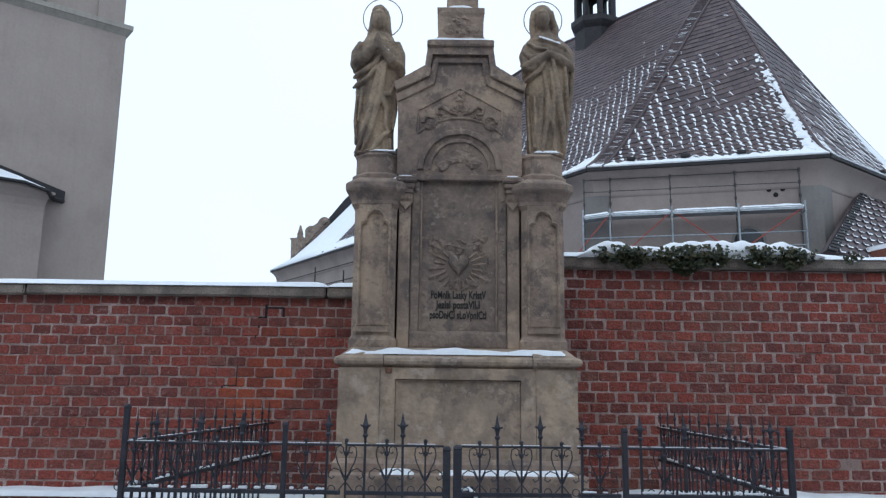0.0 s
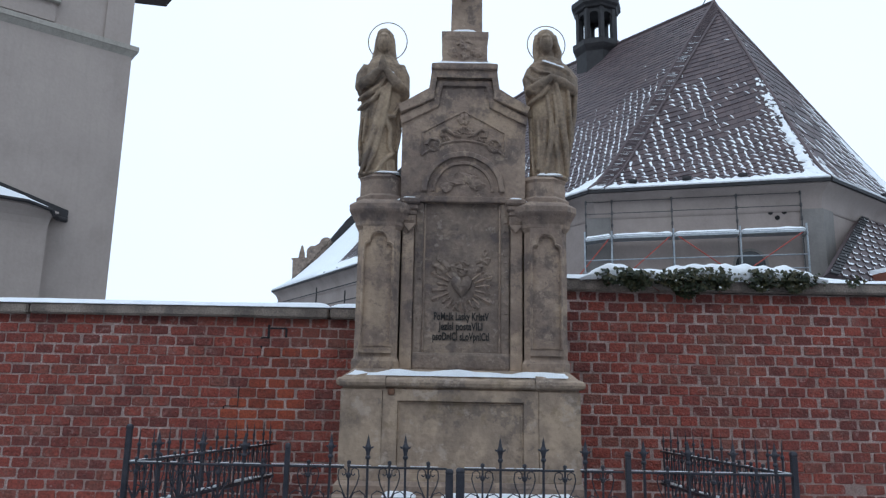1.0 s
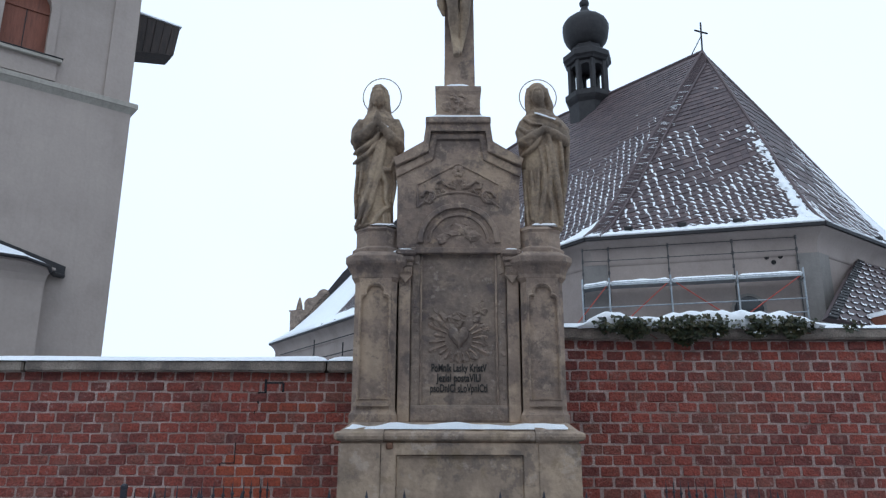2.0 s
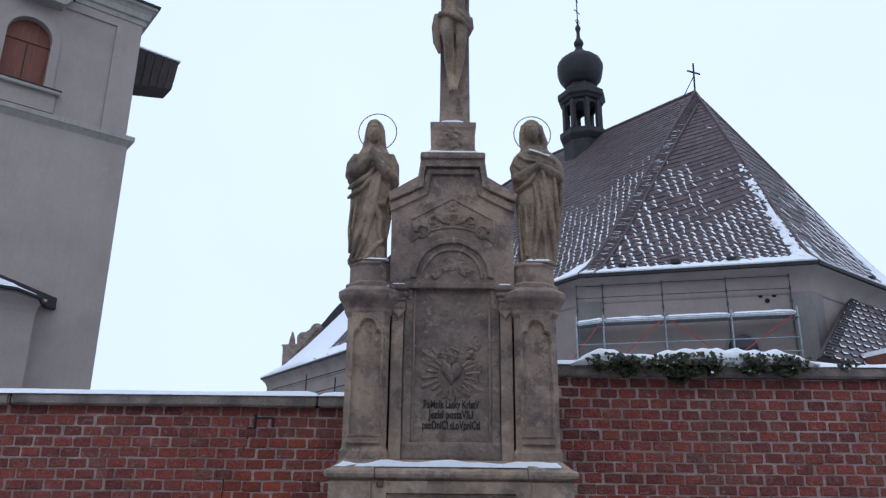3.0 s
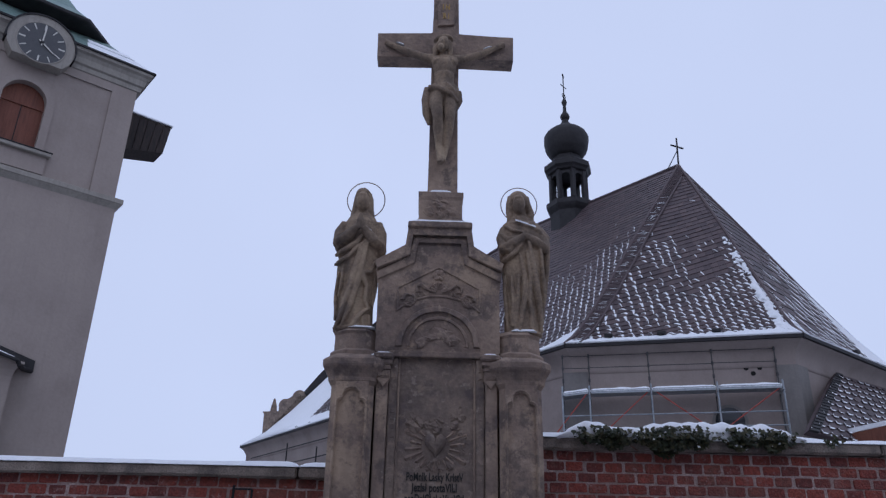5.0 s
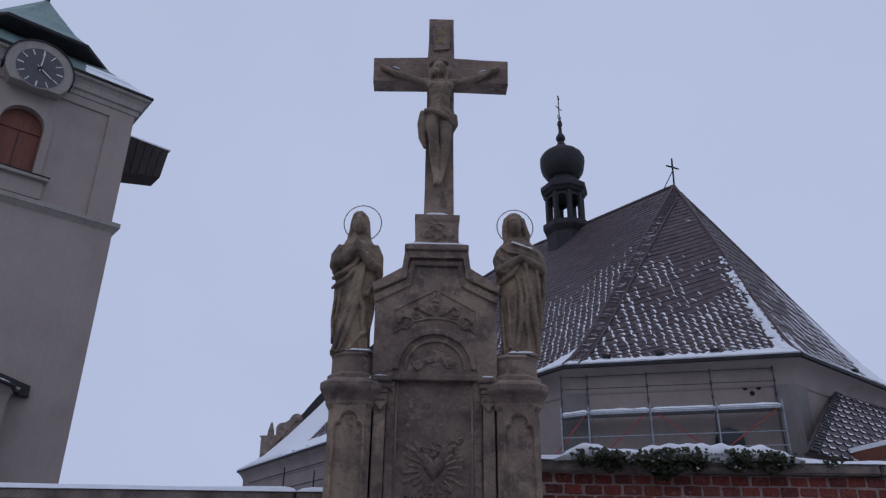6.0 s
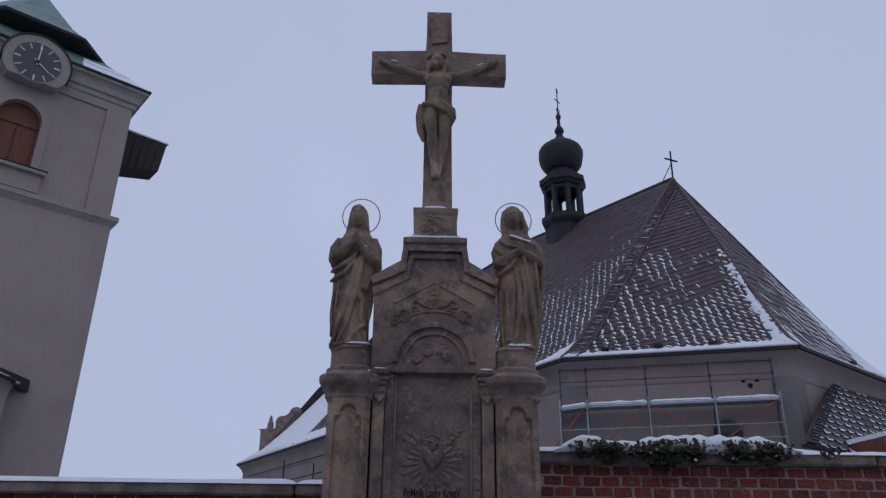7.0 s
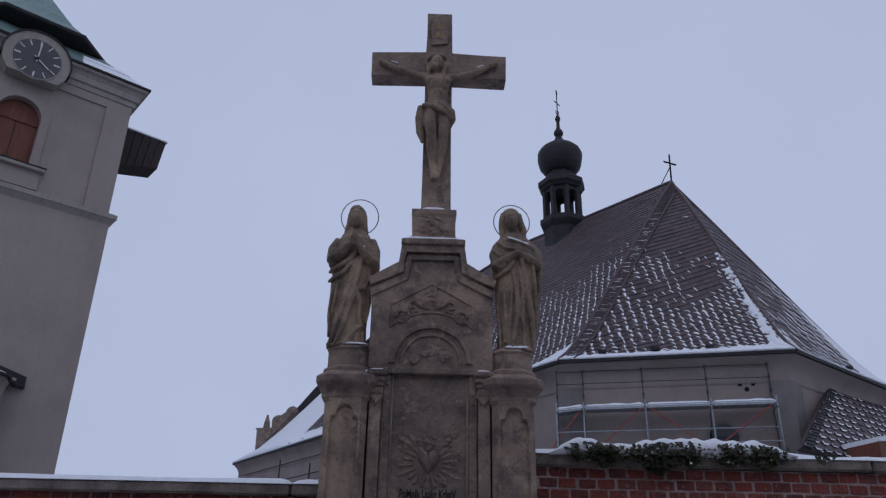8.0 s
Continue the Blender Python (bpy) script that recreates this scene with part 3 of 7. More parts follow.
def snow_band(a, b, c, d, s0, s1, low, high, thick=0.09, steps=90, rough=0.5):
    """Snow lying on a roof face between two ragged edges: low and high give the slope position along it."""
    nrm = (b - a).cross(d - a).normalized()
    if nrm.z < 0:
        nrm = -nrm
    bm = bmesh.new()
    cols = []
    m = 5
    for i in range(steps + 1):
        s = s0 + (s1 - s0) * i / steps
        x = (i / steps)
        lo_v = max(0.0, low(x))
        hi_v = max(lo_v + 0.001, high(x) * (1 + rough * (noise.noise((s * 37, low(0.5) * 50, 3)) + 0.6 * noise.noise((s * 130, 1, 7)))))
        col = []
        for k in range(m + 1):
            v = lo_v + (hi_v - lo_v) * k / m
            h = thick * (1 - (k / m) ** 2) + 0.045
            if k == m:
                h = 0.02
            col.append(bm.verts.new(roof_point(a, b, c, d, s, v) + nrm * (h * (0.8 + 0.3 * noise.noise((s * 60, k, 0))))))
        col.insert(0, bm.verts.new(roof_point(a, b, c, d, s, lo_v) + nrm * 0.0))
        cols.append(col)
    for p, q in zip(cols, cols[1:]):
        for k in range(len(p) - 1):
            bm.faces.new((p[k], q[k], q[k + 1], p[k + 1]))
    bm.transform(CH)
    return tagged(part("roof_snow", bm, M_SNOW, church, "snow lying along the eaves", smooth=True), kind="stuff")


snow_band(E_L, E_R, APEX, APEX, 0.0, 1.0, lambda x: 0.0, lambda x: 0.04 + 0.018 * x * x, rough=0.35)
snow_band(E_MID, E_L, APEX, RIDGE_MID, 0.6, 1.0, lambda x: 0.0, lambda x: 0.02 + 0.12 * x ** 3, steps=120, rough=0.2)
snow_band(E_MID, E_L, APEX, RIDGE_MID, 0.0, 0.6, lambda x: 0.0, lambda x: 0.02)
snow_band(E_FAR, E_MID, RIDGE_MID, RIDGE_END, 0.0, 1.0, lambda x: 0.0, lambda x: 0.85 - 0.12 * min(1, x * 3) - 0.5 * max(0.0, min(1, (x - 0.3) * 12)) - 0.15 * x, rough=0.12, steps=160)
snow_band(E_R, E_R2, APEX, APEX, 0.0, 1.0, lambda x: 0.0, lambda x: 0.02 + 0.05 * x, rough=0.8)
snow_band(E_R, E_R2, APEX, APEX, 0.66, 1.0, lambda x: 0.0, lambda x: 0.05 + 0.42 * x ** 2, rough=0.4, thick=0.1)
# drifts beside the hips
snow_band(E_R, E_R2, APEX, APEX, 0.0, 0.09, lambda x: 0.02, lambda x: 0.34 - 0.9 * x * 0.3, rough=0.9, thick=0.05)
snow_band(E_L, E_R, APEX, APEX, 0.86, 0.99, lambda x: 0.0, lambda x: 0.045 + 0.05 * x ** 2, rough=0.25, thick=0.05, steps=60)
# broken drift in the lee of the far hip
bm = bmesh.new()
nrm = (E_R - E_L).cross(APEX - E_L).normalized()
nrm = nrm if nrm.z > 0 else -nrm
span_w = (E_R - E_L).length
cols = []
for i in range(91):
    v = 0.015 + 0.5 * i / 90
    full = span_w * (1 - v)
    near = 0.1 + 0.12 * max(0.0, noise.noise((v * 30, 2, 5)))
    wide = (0.42 * (1 - i / 90) ** 0.8 + 0.1) * (0.75 + 0.8 * noise.noise((v * 26, 9, 1)) + 0.5 * noise.noise((v * 90, 4, 1)))
    wide = max(0.03, wide)
    row = []
    for k in range(5):
        sx = 1 - (near + wide * k / 4) / full
        row.append(bm.verts.new(roof_point(E_L, E_R, APEX, APEX, sx, v + 0.012 * noise.noise((v * 40, k, 3))) + nrm * (0.04 + 0.05 * math.sin(math.pi * k / 4))))
    cols.append(row)
for i, (p, q) in enumerate(zip(cols, cols[1:])):
    if i > 45 and noise.noise((i * 0.33, 7.7, 2)) > 0.12:
        continue
    for k in range(4):
        bm.faces.new((p[k], q[k], q[k + 1], p[k + 1]))
bm.transform(CH)
tagged(part("roof_snow", bm, M_SNOW, church, "broken snow drift along the hip", smooth=True), kind="stuff")
# iron snow stops on the eaves
stop_bm = boxed(-0.16, 0.16, -0.1, 0.1, 0, 0.13, 0.03)
proto = None
for a, b, t in ((E_L, E_R, 0.18), (E_L, E_R, 0.42), (E_L, E_R, 0.66), (E_R, E_R2, 0.55), (E_FAR, E_L, 0.06), (E_FAR, E_L, 0.12), (E_FAR, E_L, 0.18), (E_FAR, E_L, 0.24), (E_FAR, E_L, 0.3)):
    p = roof_point(a, b, APEX, APEX, t, 0.03) + Vector((0, 0, 0.1))
    if proto is None:
        proto = part("snow_stop", stop_bm, M_DARKMETAL, church)
        ob = proto
    else:
        ob = new("snow_stop", proto.data)
        ob.parent = church
    ob.matrix_basis = CH @ Matrix.Translation(p) @ Matrix.Rotation(math.atan2((b - a).y, (b - a).x), 4, "Z") @ Matrix.Diagonal((0.6, 0.6, 0.6, 1) if a is E_FAR else (1, 1, 1, 1))

# pilasters, window and beam holes of the front choir wall
D1 = (E_R - E_L).normalized()
O1 = outward(E_L, E_R)
W0 = Vector((E_L.x, E_L.y, 0)) - O1 * OVER


def on_wall(s, out=0.0, z=0.0):
    return W0 + D1 * s + O1 * out + Vector((0, 0, z))


for s0, s1 in ((-0.16, 0.76), (7.36, 8.1)):
    bm = strip(bmesh.new(), on_wall(s0, 0.07), on_wall(s1, 0.07), O1, 0, EAVE - 0.95, 0.1)
    bm.transform(CH)
    part("pilaster", bm, M_PIL, church)
o2 = outward(E_R, E_R2)
w2 = wall_corner[2]
bm = strip(bmesh.new(), w2 + o2 * 0.07, w2 + Q * 0.75 + o2 * 0.07, o2, 0, EAVE - 0.95, 0.1)
bm.transform(CH)
part("pilaster", bm, M_PIL, church)
WALLM = Matrix.Translation(W0) @ Matrix.Rotation(math.atan2(D1.y, D1.x), 4, "Z")
bm = bmesh.new()
for i in range(28):
    t0, t1 = 2 * math.pi * i / 28, 2 * math.pi * (i + 1) / 28
    prism(bm, [(5.61 + r * math.cos(t), 6.6 + r * math.sin(t)) for r, t in ((0.5, t0), (0.6, t0), (0.6, t1), (0.5, t1))], -0.05, 0.02)
bm.transform(CH @ WALLM)
wnd = part("window", bm, M_PIL, church, "round dark window in a moulded plaster surround")
bm = prism(bmesh.new(), [(5.61 + 0.51 * math.cos(2 * math.pi * i / 28), 6.6 + 0.51 * math.sin(2 * math.pi * i / 28)) for i in range(28)], -0.01, 0.02)
bm.transform(CH @ WALLM)
part("pane", bm, M_GLASS, wnd)
# beam holes as flat discs, the shade inside them given as black colour
for s, z in ((6.38, 8.5), (6.84, 8.5), (6.6, 8.3)):
    bm = lathe(bmesh.new(), [(0.09, 0), (0.085, 0.015), (0.03, 0.018)], 8)
    bm.transform(CH @ WALLM @ Matrix.Translation((s, -0.01, z)) @ Matrix.Rotation(math.pi / 2, 4, "X"))
    part("beam_hole", bm, M_HOLE_SHADE, church)

# roof lantern with onion dome
LC = APEX + Vector((-0.627, 0.779, 0)) * 7.1
LX, LY = LC.x - 0.2, LC.y
lantern = part("lantern", lathe(bmesh.new(), [(1.16, 18.6), (1.16, 20.75), (1.3, 20.95), (1.38, 21.1), (1.38, 21.4), (1.15, 21.5), (0.9, 21.52)], 8, 0, 0, math.pi / 8), M_DARKMETAL, church,
               "dark metal-clad open lantern with onion dome")
lantern.matrix_basis = CH @ Matrix.Translation((LX, LY, 0)) @ Matrix.Rotation(0.45, 4, "Z")
for i in range(8):
    a = math.pi / 8 + math.pi / 4 * i
    part("column", boxed(1.02 * math.cos(a) - 0.13, 1.02 * math.cos(a) + 0.13, 1.02 * math.sin(a) - 0.13, 1.02 * math.sin(a) + 0.13, 21.5, 23.4, 0.03), M_DARKMETAL, lantern)
    bm = bmesh.new()
    half = 0.3
    for k in range(8):
        t0, t1 = math.pi * k / 8, math.pi * (k + 1) / 8
        prism(bm, [(half * math.cos(t0), 22.85 + half * math.sin(t0)), (half * math.cos(t0) * 1.35, 23.42), (half * math.cos(t1) * 1.35, 23.42), (half * math.cos(t1), 22.85 + half * math.sin(t1))], -0.06, 0.06)
    bm.transform(Matrix.Rotation(a + math.pi / 8, 4, "Z") @ Matrix.Translation((0.95, 0, 0)) @ Matrix.Rotation(math.pi / 2, 4, "Z"))
    part("arch", bm, M_DARKMETAL, lantern)
part("cornice", lathe(bmesh.new(), [(1.1, 23.32), (1.24, 23.38), (1.3, 23.5), (1.42, 23.62), (1.42, 23.92), (1.2, 24.1), (0.94, 24.32), (0.86, 24.45), (0.84, 24.7)], 8, 0, 0, math.pi / 8), M_DARKMETAL, lantern)
part("dome", lathe(bmesh.new(), [(0.84, 24.55), (1.0, 24.72), (1.2, 25.0), (1.3, 25.3), (1.36, 25.65), (1.36, 25.95), (1.26, 26.2), (1.05, 26.42), (0.72, 26.66), (0.45, 26.84), (0.3, 27.02), (0.2, 27.24), (0.18, 27.4)], 16, 0, 0), M_DARKMETAL, lantern,
     "dark onion dome", smooth=True)
part("finial", lathe(bmesh.new(), [(0.14, 27.25), (0.26, 27.4), (0.3, 27.54), (0.26, 27.68), (0.16, 27.84), (0.11, 28.0), (0.1, 28.36), (0.15, 28.5), (0.17, 28.62), (0.12, 28.78), (0.05, 28.9), (0.04, 29.2)], 12), M_DARKMETAL, lantern, smooth=True)
bm = bmesh.new()
tube(bm, [(0, 0, 29.1), (0, 0, 30.5)], 0.035, 5)
tube(bm, [(-0.3, -0.12, 29.8), (0.3, 0.12, 29.8)], 0.03, 5)
for r in (0.17,):
    tube(bm, [(r * math.cos(2 * math.pi * i / 12), r * 0.4 * math.cos(2 * math.pi * i / 12), 29.08 + r * math.sin(2 * math.pi * i / 12)) for i in range(12)], 0.025, 4, closed=True)
tube(bm, [(0.04, 0, 30.45), (0.0, 0, 30.62), (-0.02, 0, 30.75)], 0.05, 5)
part("finial_cross", bm, M_DARKMETAL, lantern, "ornate iron cross with ring")

# sacristy roof against the end wall of the choir
sac = thing("sacristy", pose(16.5, 27.0, 0), "sacristy with hipped slate roof under patchy snow", "building")
SI = sac.matrix_world.inverted()
S_T = Vector((15.72, 27.91, 8.81))
S_TR = S_T + Q * 8.0 + Vector((0, 0, 0.3))
S_BL = Vector((11.55, 22.55, 5.62))
S_BR = S_BL + Q * 9.5 + Vector((0, 0, 0.1))
N_S = (S_BR - S_BL).cross(S_T - S_BL).normalized()
if N_S.z < 0:
    N_S = -N_S
bm = bmesh.new()
vs = [bm.verts.new(p) for p in (S_BL, S_BR, S_TR, S_T)]
bm.faces.new(vs)
back = [bm.verts.new(p - N_S * 0.2) for p in (S_BL, S_BR, S_TR, S_T)]
bm.faces.new(back[::-1])
for i in range(4):
    bm.faces.new((vs[i], back[i], back[(i + 1) % 4], vs[(i + 1) % 4]))
bm.transform(SI)
sroof = part("roof", bm, M_SLATE, sac)
verts, faces, sv, sf = [], [], [], []
R_N = 12
for k in range(R_N):
    v0, v1 = k / R_N, (k + 1.15) / R_N
    a, b = S_BL.lerp(S_T, v0), S_BR.lerp(S_TR, v0)
    a2, b2 = S_BL.lerp(S_T, min(1, v1)), S_BR.lerp(S_TR, min(1, v1))
    cnt = 14
    for i in range(cnt):
        s0, s1 = (i + (0.5 if k % 2 else 0) + 0.02) / cnt, (i + (0.5 if k % 2 else 0) + 0.98) / cnt
        if s1 > 1:
            continue
        q0, q1, q2, q3 = a.lerp(b, s0), a.lerp(b, s1), a2.lerp(b2, s1), a2.lerp(b2, s0)
        cut = 0.28
        i0 = len(verts)
        pts = [q0.lerp(q1, cut), q0.lerp(q1, 1 - cut), q1.lerp(q2, 0.35), q2, q3, q0.lerp(q3, 0.35)]
        verts += [p + N_S * (0.055 if j < 2 else 0.05 if j in (2, 5) else 0.015) for j, p in enumerate(pts)] + [p for p in pts[:2]] + [pts[2], pts[5]]
        faces += [tuple(range(i0, i0 + 6)), (i0, i0 + 6, i0 + 7, i0 + 1), (i0 + 1, i0 + 7, i0 + 8, i0 + 2), (i0, i0 + 5, i0 + 9, i0 + 6)]
        drift = 1.0 - 0.6 * v0 + 0.9 * noise.noise((q0.x * 0.9, q0.y * 0.9, q0.z))
        if drift > rnd(0.0, 0.5):
            j0 = len(sv)
            w = rnd(0.1, 0.24)
            up = N_S * 0.02
            sv += [pts[5] + N_S * 0.05 + up, pts[0] + N_S * 0.055 + up, pts[0].lerp(q3, w) + N_S * 0.05 + up, pts[5].lerp(q3, w) + N_S * 0.05 + up]
            sv += [pts[0] + N_S * 0.055 + up, pts[1] + N_S * 0.055 + up, pts[1].lerp(q2, w) + N_S * 0.05 + up, pts[0].lerp(q3, w) + N_S * 0.05 + up]
            sf += [(j0, j0 + 1, j0 + 2, j0 + 3), (j0 + 4, j0 + 5, j0 + 6, j0 + 7)]
for nm, vv, ff, mm in (("roof_tiles", verts, faces, M_SLATE), ("streak_snow", sv, sf, M_SNOW)):
    me = bpy.data.meshes.new(nm)
    me.from_pydata([tuple(SI @ q) for q in vv], [], ff)
    me.materials.append(mm)
    ob = new(nm, me)
    ob.parent = sroof
    tagged(ob, kind="stuff")
# tiled hip strip and the faces behind it
bm = bmesh.new()
for i in range(24):
    p, q = S_BL.lerp(S_T, i / 24), S_BL.lerp(S_T, (i + 1.1) / 24)
    t = N_S * 0.09
    w0, w1 = Q * 0.6, Q * 0.6
    vs = [bm.verts.new(x) for x in (p + t, p + w0 + t, q + w1 + N_S * 0.06, q + N_S * 0.06, p, p + w0)]
    bm.faces.new(vs[:4]); bm.faces.new((vs[0], vs[4], vs[5], vs[1]))
bm.transform(SI)
tagged(part("hip_tiles", bm, M_DARKMETAL, sac, "dark edge tiles along the hip"), kind="stuff")
bm = bmesh.new()
lw = [Vector((S_BL.x, S_BL.y, 0)) + Q * 0.5 + U * 0.5, Vector((S_BR.x, S_BR.y, 0)) + U * 0.5, Vector((S_TR.x, S_TR.y, 0)), Vector((S_T.x, S_T.y, 0)) - U * 0.1]
hi_z = (5.5, 5.6, 8.9, 8.6)
lo = [bm.verts.new(p) for p in lw]
hi = [bm.verts.new((p.x, p.y, z)) for p, z in zip(lw, hi_z)]
bm.faces.new(lo[::-1]); bm.faces.new(hi)
for i in range(4):
    bm.faces.new((lo[i], lo[(i + 1) % 4], hi[(i + 1) % 4], hi[i]))
bm.transform(SI)
part("wall", bm, M_PLASTER, sac)
# lower dormer eave with snow in front of the sacristy roof
po = thing("porch", pose(13.8, 22.6, 0), "small porch with brown soffit and thick snow on its roof", "building")
PI = po.matrix_world.inverted()
p_l, p_r = Vector((14.75, 23.85, 5.72)), Vector((15.8, 24.7, 6.1)) + Q * 2
bm = strip(bmesh.new(), p_l, p_r, outward(p_l, p_r), 5.35, 5.72, 1.4)
for v in bm.verts:
    if v.co.z > 5.5:
        v.co.z += (v.co.x - 12.6) * 0.17
    else:
        v.co.z += (v.co.x - 12.6) * 0.12
bm.transform(PI)
part("roof_edge", bm, M_WOOD, po, "brown boarded soffit")
bm = strip(bmesh.new(), p_l + outward(p_l, p_r) * 0.05, p_r + outward(p_l, p_r) * 0.05, outward(p_l, p_r), 5.73, 5.88, 1.5)
for v in bm.verts:
    v.co.z += (v.co.x - 12.6) * 0.17
bm.transform(PI)
tagged(part("roof_snow", bm, M_SNOW, po), kind="stuff")
bm = strip(bmesh.new(), p_l + Q * 0.4 - outward(p_l, p_r) * 0.3, p_r - outward(p_l, p_r) * 0.3, outward(p_l, p_r), 0, 5.4, 1.0)
bm.transform(PI)
part("wall", bm, M_PLASTER, po)

# ---- scaffold along the choir wall ----
scaf = thing("scaffold", pose(9, 26.5, 0), "galvanised tube scaffold with snowy decks and red braces", "scaffold")
SC = scaf.matrix_world.inverted()


def sp(s, z, out=0.9):
    return SC @ on_wall(s, out, z)


STD = (-0.15, 0.82, 2.98, 5.22, 7.36)
for i, s in enumerate(STD):
    top = 9.2 if i < 4 else 9.1
    for out in (0.9, 0.25):
        bm = bmesh.new()
        if out > 0.5:
            tube(bm, [sp(s, 0, out), sp(s, 7.85, out)], 0.034, 6)
        else:
            tube(bm, [sp(s, 0, out), sp(s, top, out)], 0.021, 6)
        part("standard", bm, M_ZINC if out > 0.5 else M_ROD, scaf)
    for z in (8.2, 8.68, 9.12):
        at = sp(s, z, 0.25)
        part("coupler", boxed(at.x - 0.035, at.x + 0.035, at.y - 0.035, at.y + 0.035, at.z - 0.07, at.z + 0.07, 0.01), M_ROD, scaf)
    bm = bmesh.new()
    tube(bm, [sp(s, 7.5, 0.2), sp(s, 7.5, 1.0)], 0.035, 6)
    part("transom", bm, M_ZINC, scaf)
for s0, s1 in zip(STD, STD[1:]):
    drop = 0.08 if s0 < 0 else 0.0
    bm = bmesh.new()
    for k in range(3):
        o0 = 0.3 + 0.2 * k
        a, b, c, d = sp(s0 + 0.05, 7.62 - drop, o0), sp(s1 - 0.05, 7.62, o0), sp(s1 - 0.05, 7.62, o0 + 0.19), sp(s0 + 0.05, 7.62 - drop, o0 + 0.19)
        lo = [bm.verts.new(p - Vector((0, 0, 0.06))) for p in (a, b, c, d)]
        hi = [bm.verts.new(p) for p in (a, b, c, d)]
        bm.faces.new(lo[::-1]); bm.faces.new(hi)
        for i in range(4):
            bm.faces.new((lo[i], lo[(i + 1) % 4], hi[(i + 1) % 4], hi[i]))
    part("deck", bm, M_ZINC, scaf)
    bm = bmesh.new()
    a, b, c, d = sp(s0 + 0.06, 7.55 - drop, 0.93), sp(s1 - 0.06, 7.55, 0.93), sp(s1 - 0.06, 7.55, 0.96), sp(s0 + 0.06, 7.55 - drop, 0.96)
    lo = [bm.verts.new(p) for p in (a, b, c, d)]
    hi = [bm.verts.new(p + Vector((0, 0, 0.13))) for p in (a, b, c, d)]
    bm.faces.new(lo[::-1]); bm.faces.new(hi)
    for i in range(4):
        bm.faces.new((lo[i], lo[(i + 1) % 4], hi[(i + 1) % 4], hi[i]))
    part("toe_board", bm, M_ZINC, scaf)
    bm = bmesh.new()
    n = 16
    rows_ = []
    for i in range(n + 1):
        s = s0 + 0.04 + (s1 - s0 - 0.08) * i / n
        h = 0.12 + 0.03 * noise.noise((s * 2.3, 5, 1))
        if i in (0, n):
            h *= 0.55
        z = 7.63 - drop * (1 - i / n)
        rows_.append([bm.verts.new(sp(s, z, 0.28)), bm.verts.new(sp(s, z + h, 0.34)), bm.verts.new(sp(s, z + h + 0.03, 0.6)), bm.verts.new(sp(s, z + h, 0.9)), bm.verts.new(sp(s, z, 0.97))])
    for p, q in zip(rows_, rows_[1:]):
        for k in range(4):
            bm.faces.new((p[k], q[k], q[k + 1], p[k + 1]))
    bm.faces.new(rows_[0]); bm.faces.new(rows_[-1][::-1])
    tagged(part("deck_snow", bm, M_SNOW, scaf, "snow lying on the deck", smooth=True), kind="stuff")
    for z, out in ((6.77, 0.9), (6.3, 0.9)):
        bm = bmesh.new()
        tube(bm, [sp(s0, z, out), sp(s1, z, out)], 0.025, 5)
        part("ledger", bm, M_ZINC, scaf)
    for z in (8.68, 9.14):
        bm = bmesh.new()
        tube(bm, [sp(s0, z, 0.25), sp(s1, z - 0.02, 0.25)], 0.016, 5)
        part("guard_rail", bm, M_ROD, scaf)
for a, b in ((2.9, 1.3), (3.1, 4.9), (7.3, 5.3), (0.75, -0.4)):
    bm = bmesh.new()
    tube(bm, [sp(a, 7.6, 0.9), sp(b, 6.2, 0.9)], 0.022, 5)
    part("brace", bm, M_REDPAINT, scaf, "thin red diagonal brace")
for k in range(6):
    # rods along the nave wall further back
    p = E_FAR.lerp(E_L, 0.1 + 0.13 * k)
    o = outward(E_FAR, E_L)
    bm = bmesh.new()
    q = Vector((p.x, p.y, 0)) - o * 0.25
    tube(bm, [SC @ q, SC @ (q + Vector((0, 0, 8.9 if k % 2 else 8.2)))], 0.045, 5)
    part("standard", bm, M_DARKMETAL, scaf)
for z in (8.55, 7.6):
    a, b = E_FAR.lerp(E_L, 0.05), E_FAR.lerp(E_L, 0.9)
    o = outward(E_FAR, E_L)
    bm = bmesh.new()
    tube(bm, [SC @ (Vector((a.x, a.y, z)) - o * 0.25), SC @ (Vector((b.x, b.y, z)) - o * 0.25)], 0.035, 5)
    part("ledger", bm, M_DARKMETAL, scaf)

# ---- bell tower ----
TW = 6.45
CX = -3.24       # middle of the bell opening
tower = thing("bell_tower", pose(-9.97, 21.95, 0, 0, 0, 38.3), "plain grey-beige rendered church tower with clock and copper cap", "tower")
part("shaft", boxed(-TW, 0, 0, TW, 0, 12.1), M_TOWER, tower)
sq = [(-TW, 0), (0, 0), (0, TW), (-TW, TW)]


def arch_outline(cx, half, z0, zs, n=14):
    """An upright opening with a round head, springing at zs."""
    return [(cx - half, z0), (cx + half, z0)] + [(cx + half * math.cos(math.pi * i / n), zs + half * math.sin(math.pi * i / n)) for i in range(n + 1)]


part("upper_storey", plate_with_hole(bmesh.new(), [(-TW + 0.08, 12.1), (-0.08, 12.1), (-0.08, 17.0), (-TW + 0.08, 17.0)], arch_outline(CX, 0.62, 13.1, 14.75), 0.08, 0.6), M_TOWER, tower)
part("upper_wall", boxed(-TW + 0.08, -0.08, 0.6, TW - 0.08, 12.1, 17.0), M_TOWER, tower)
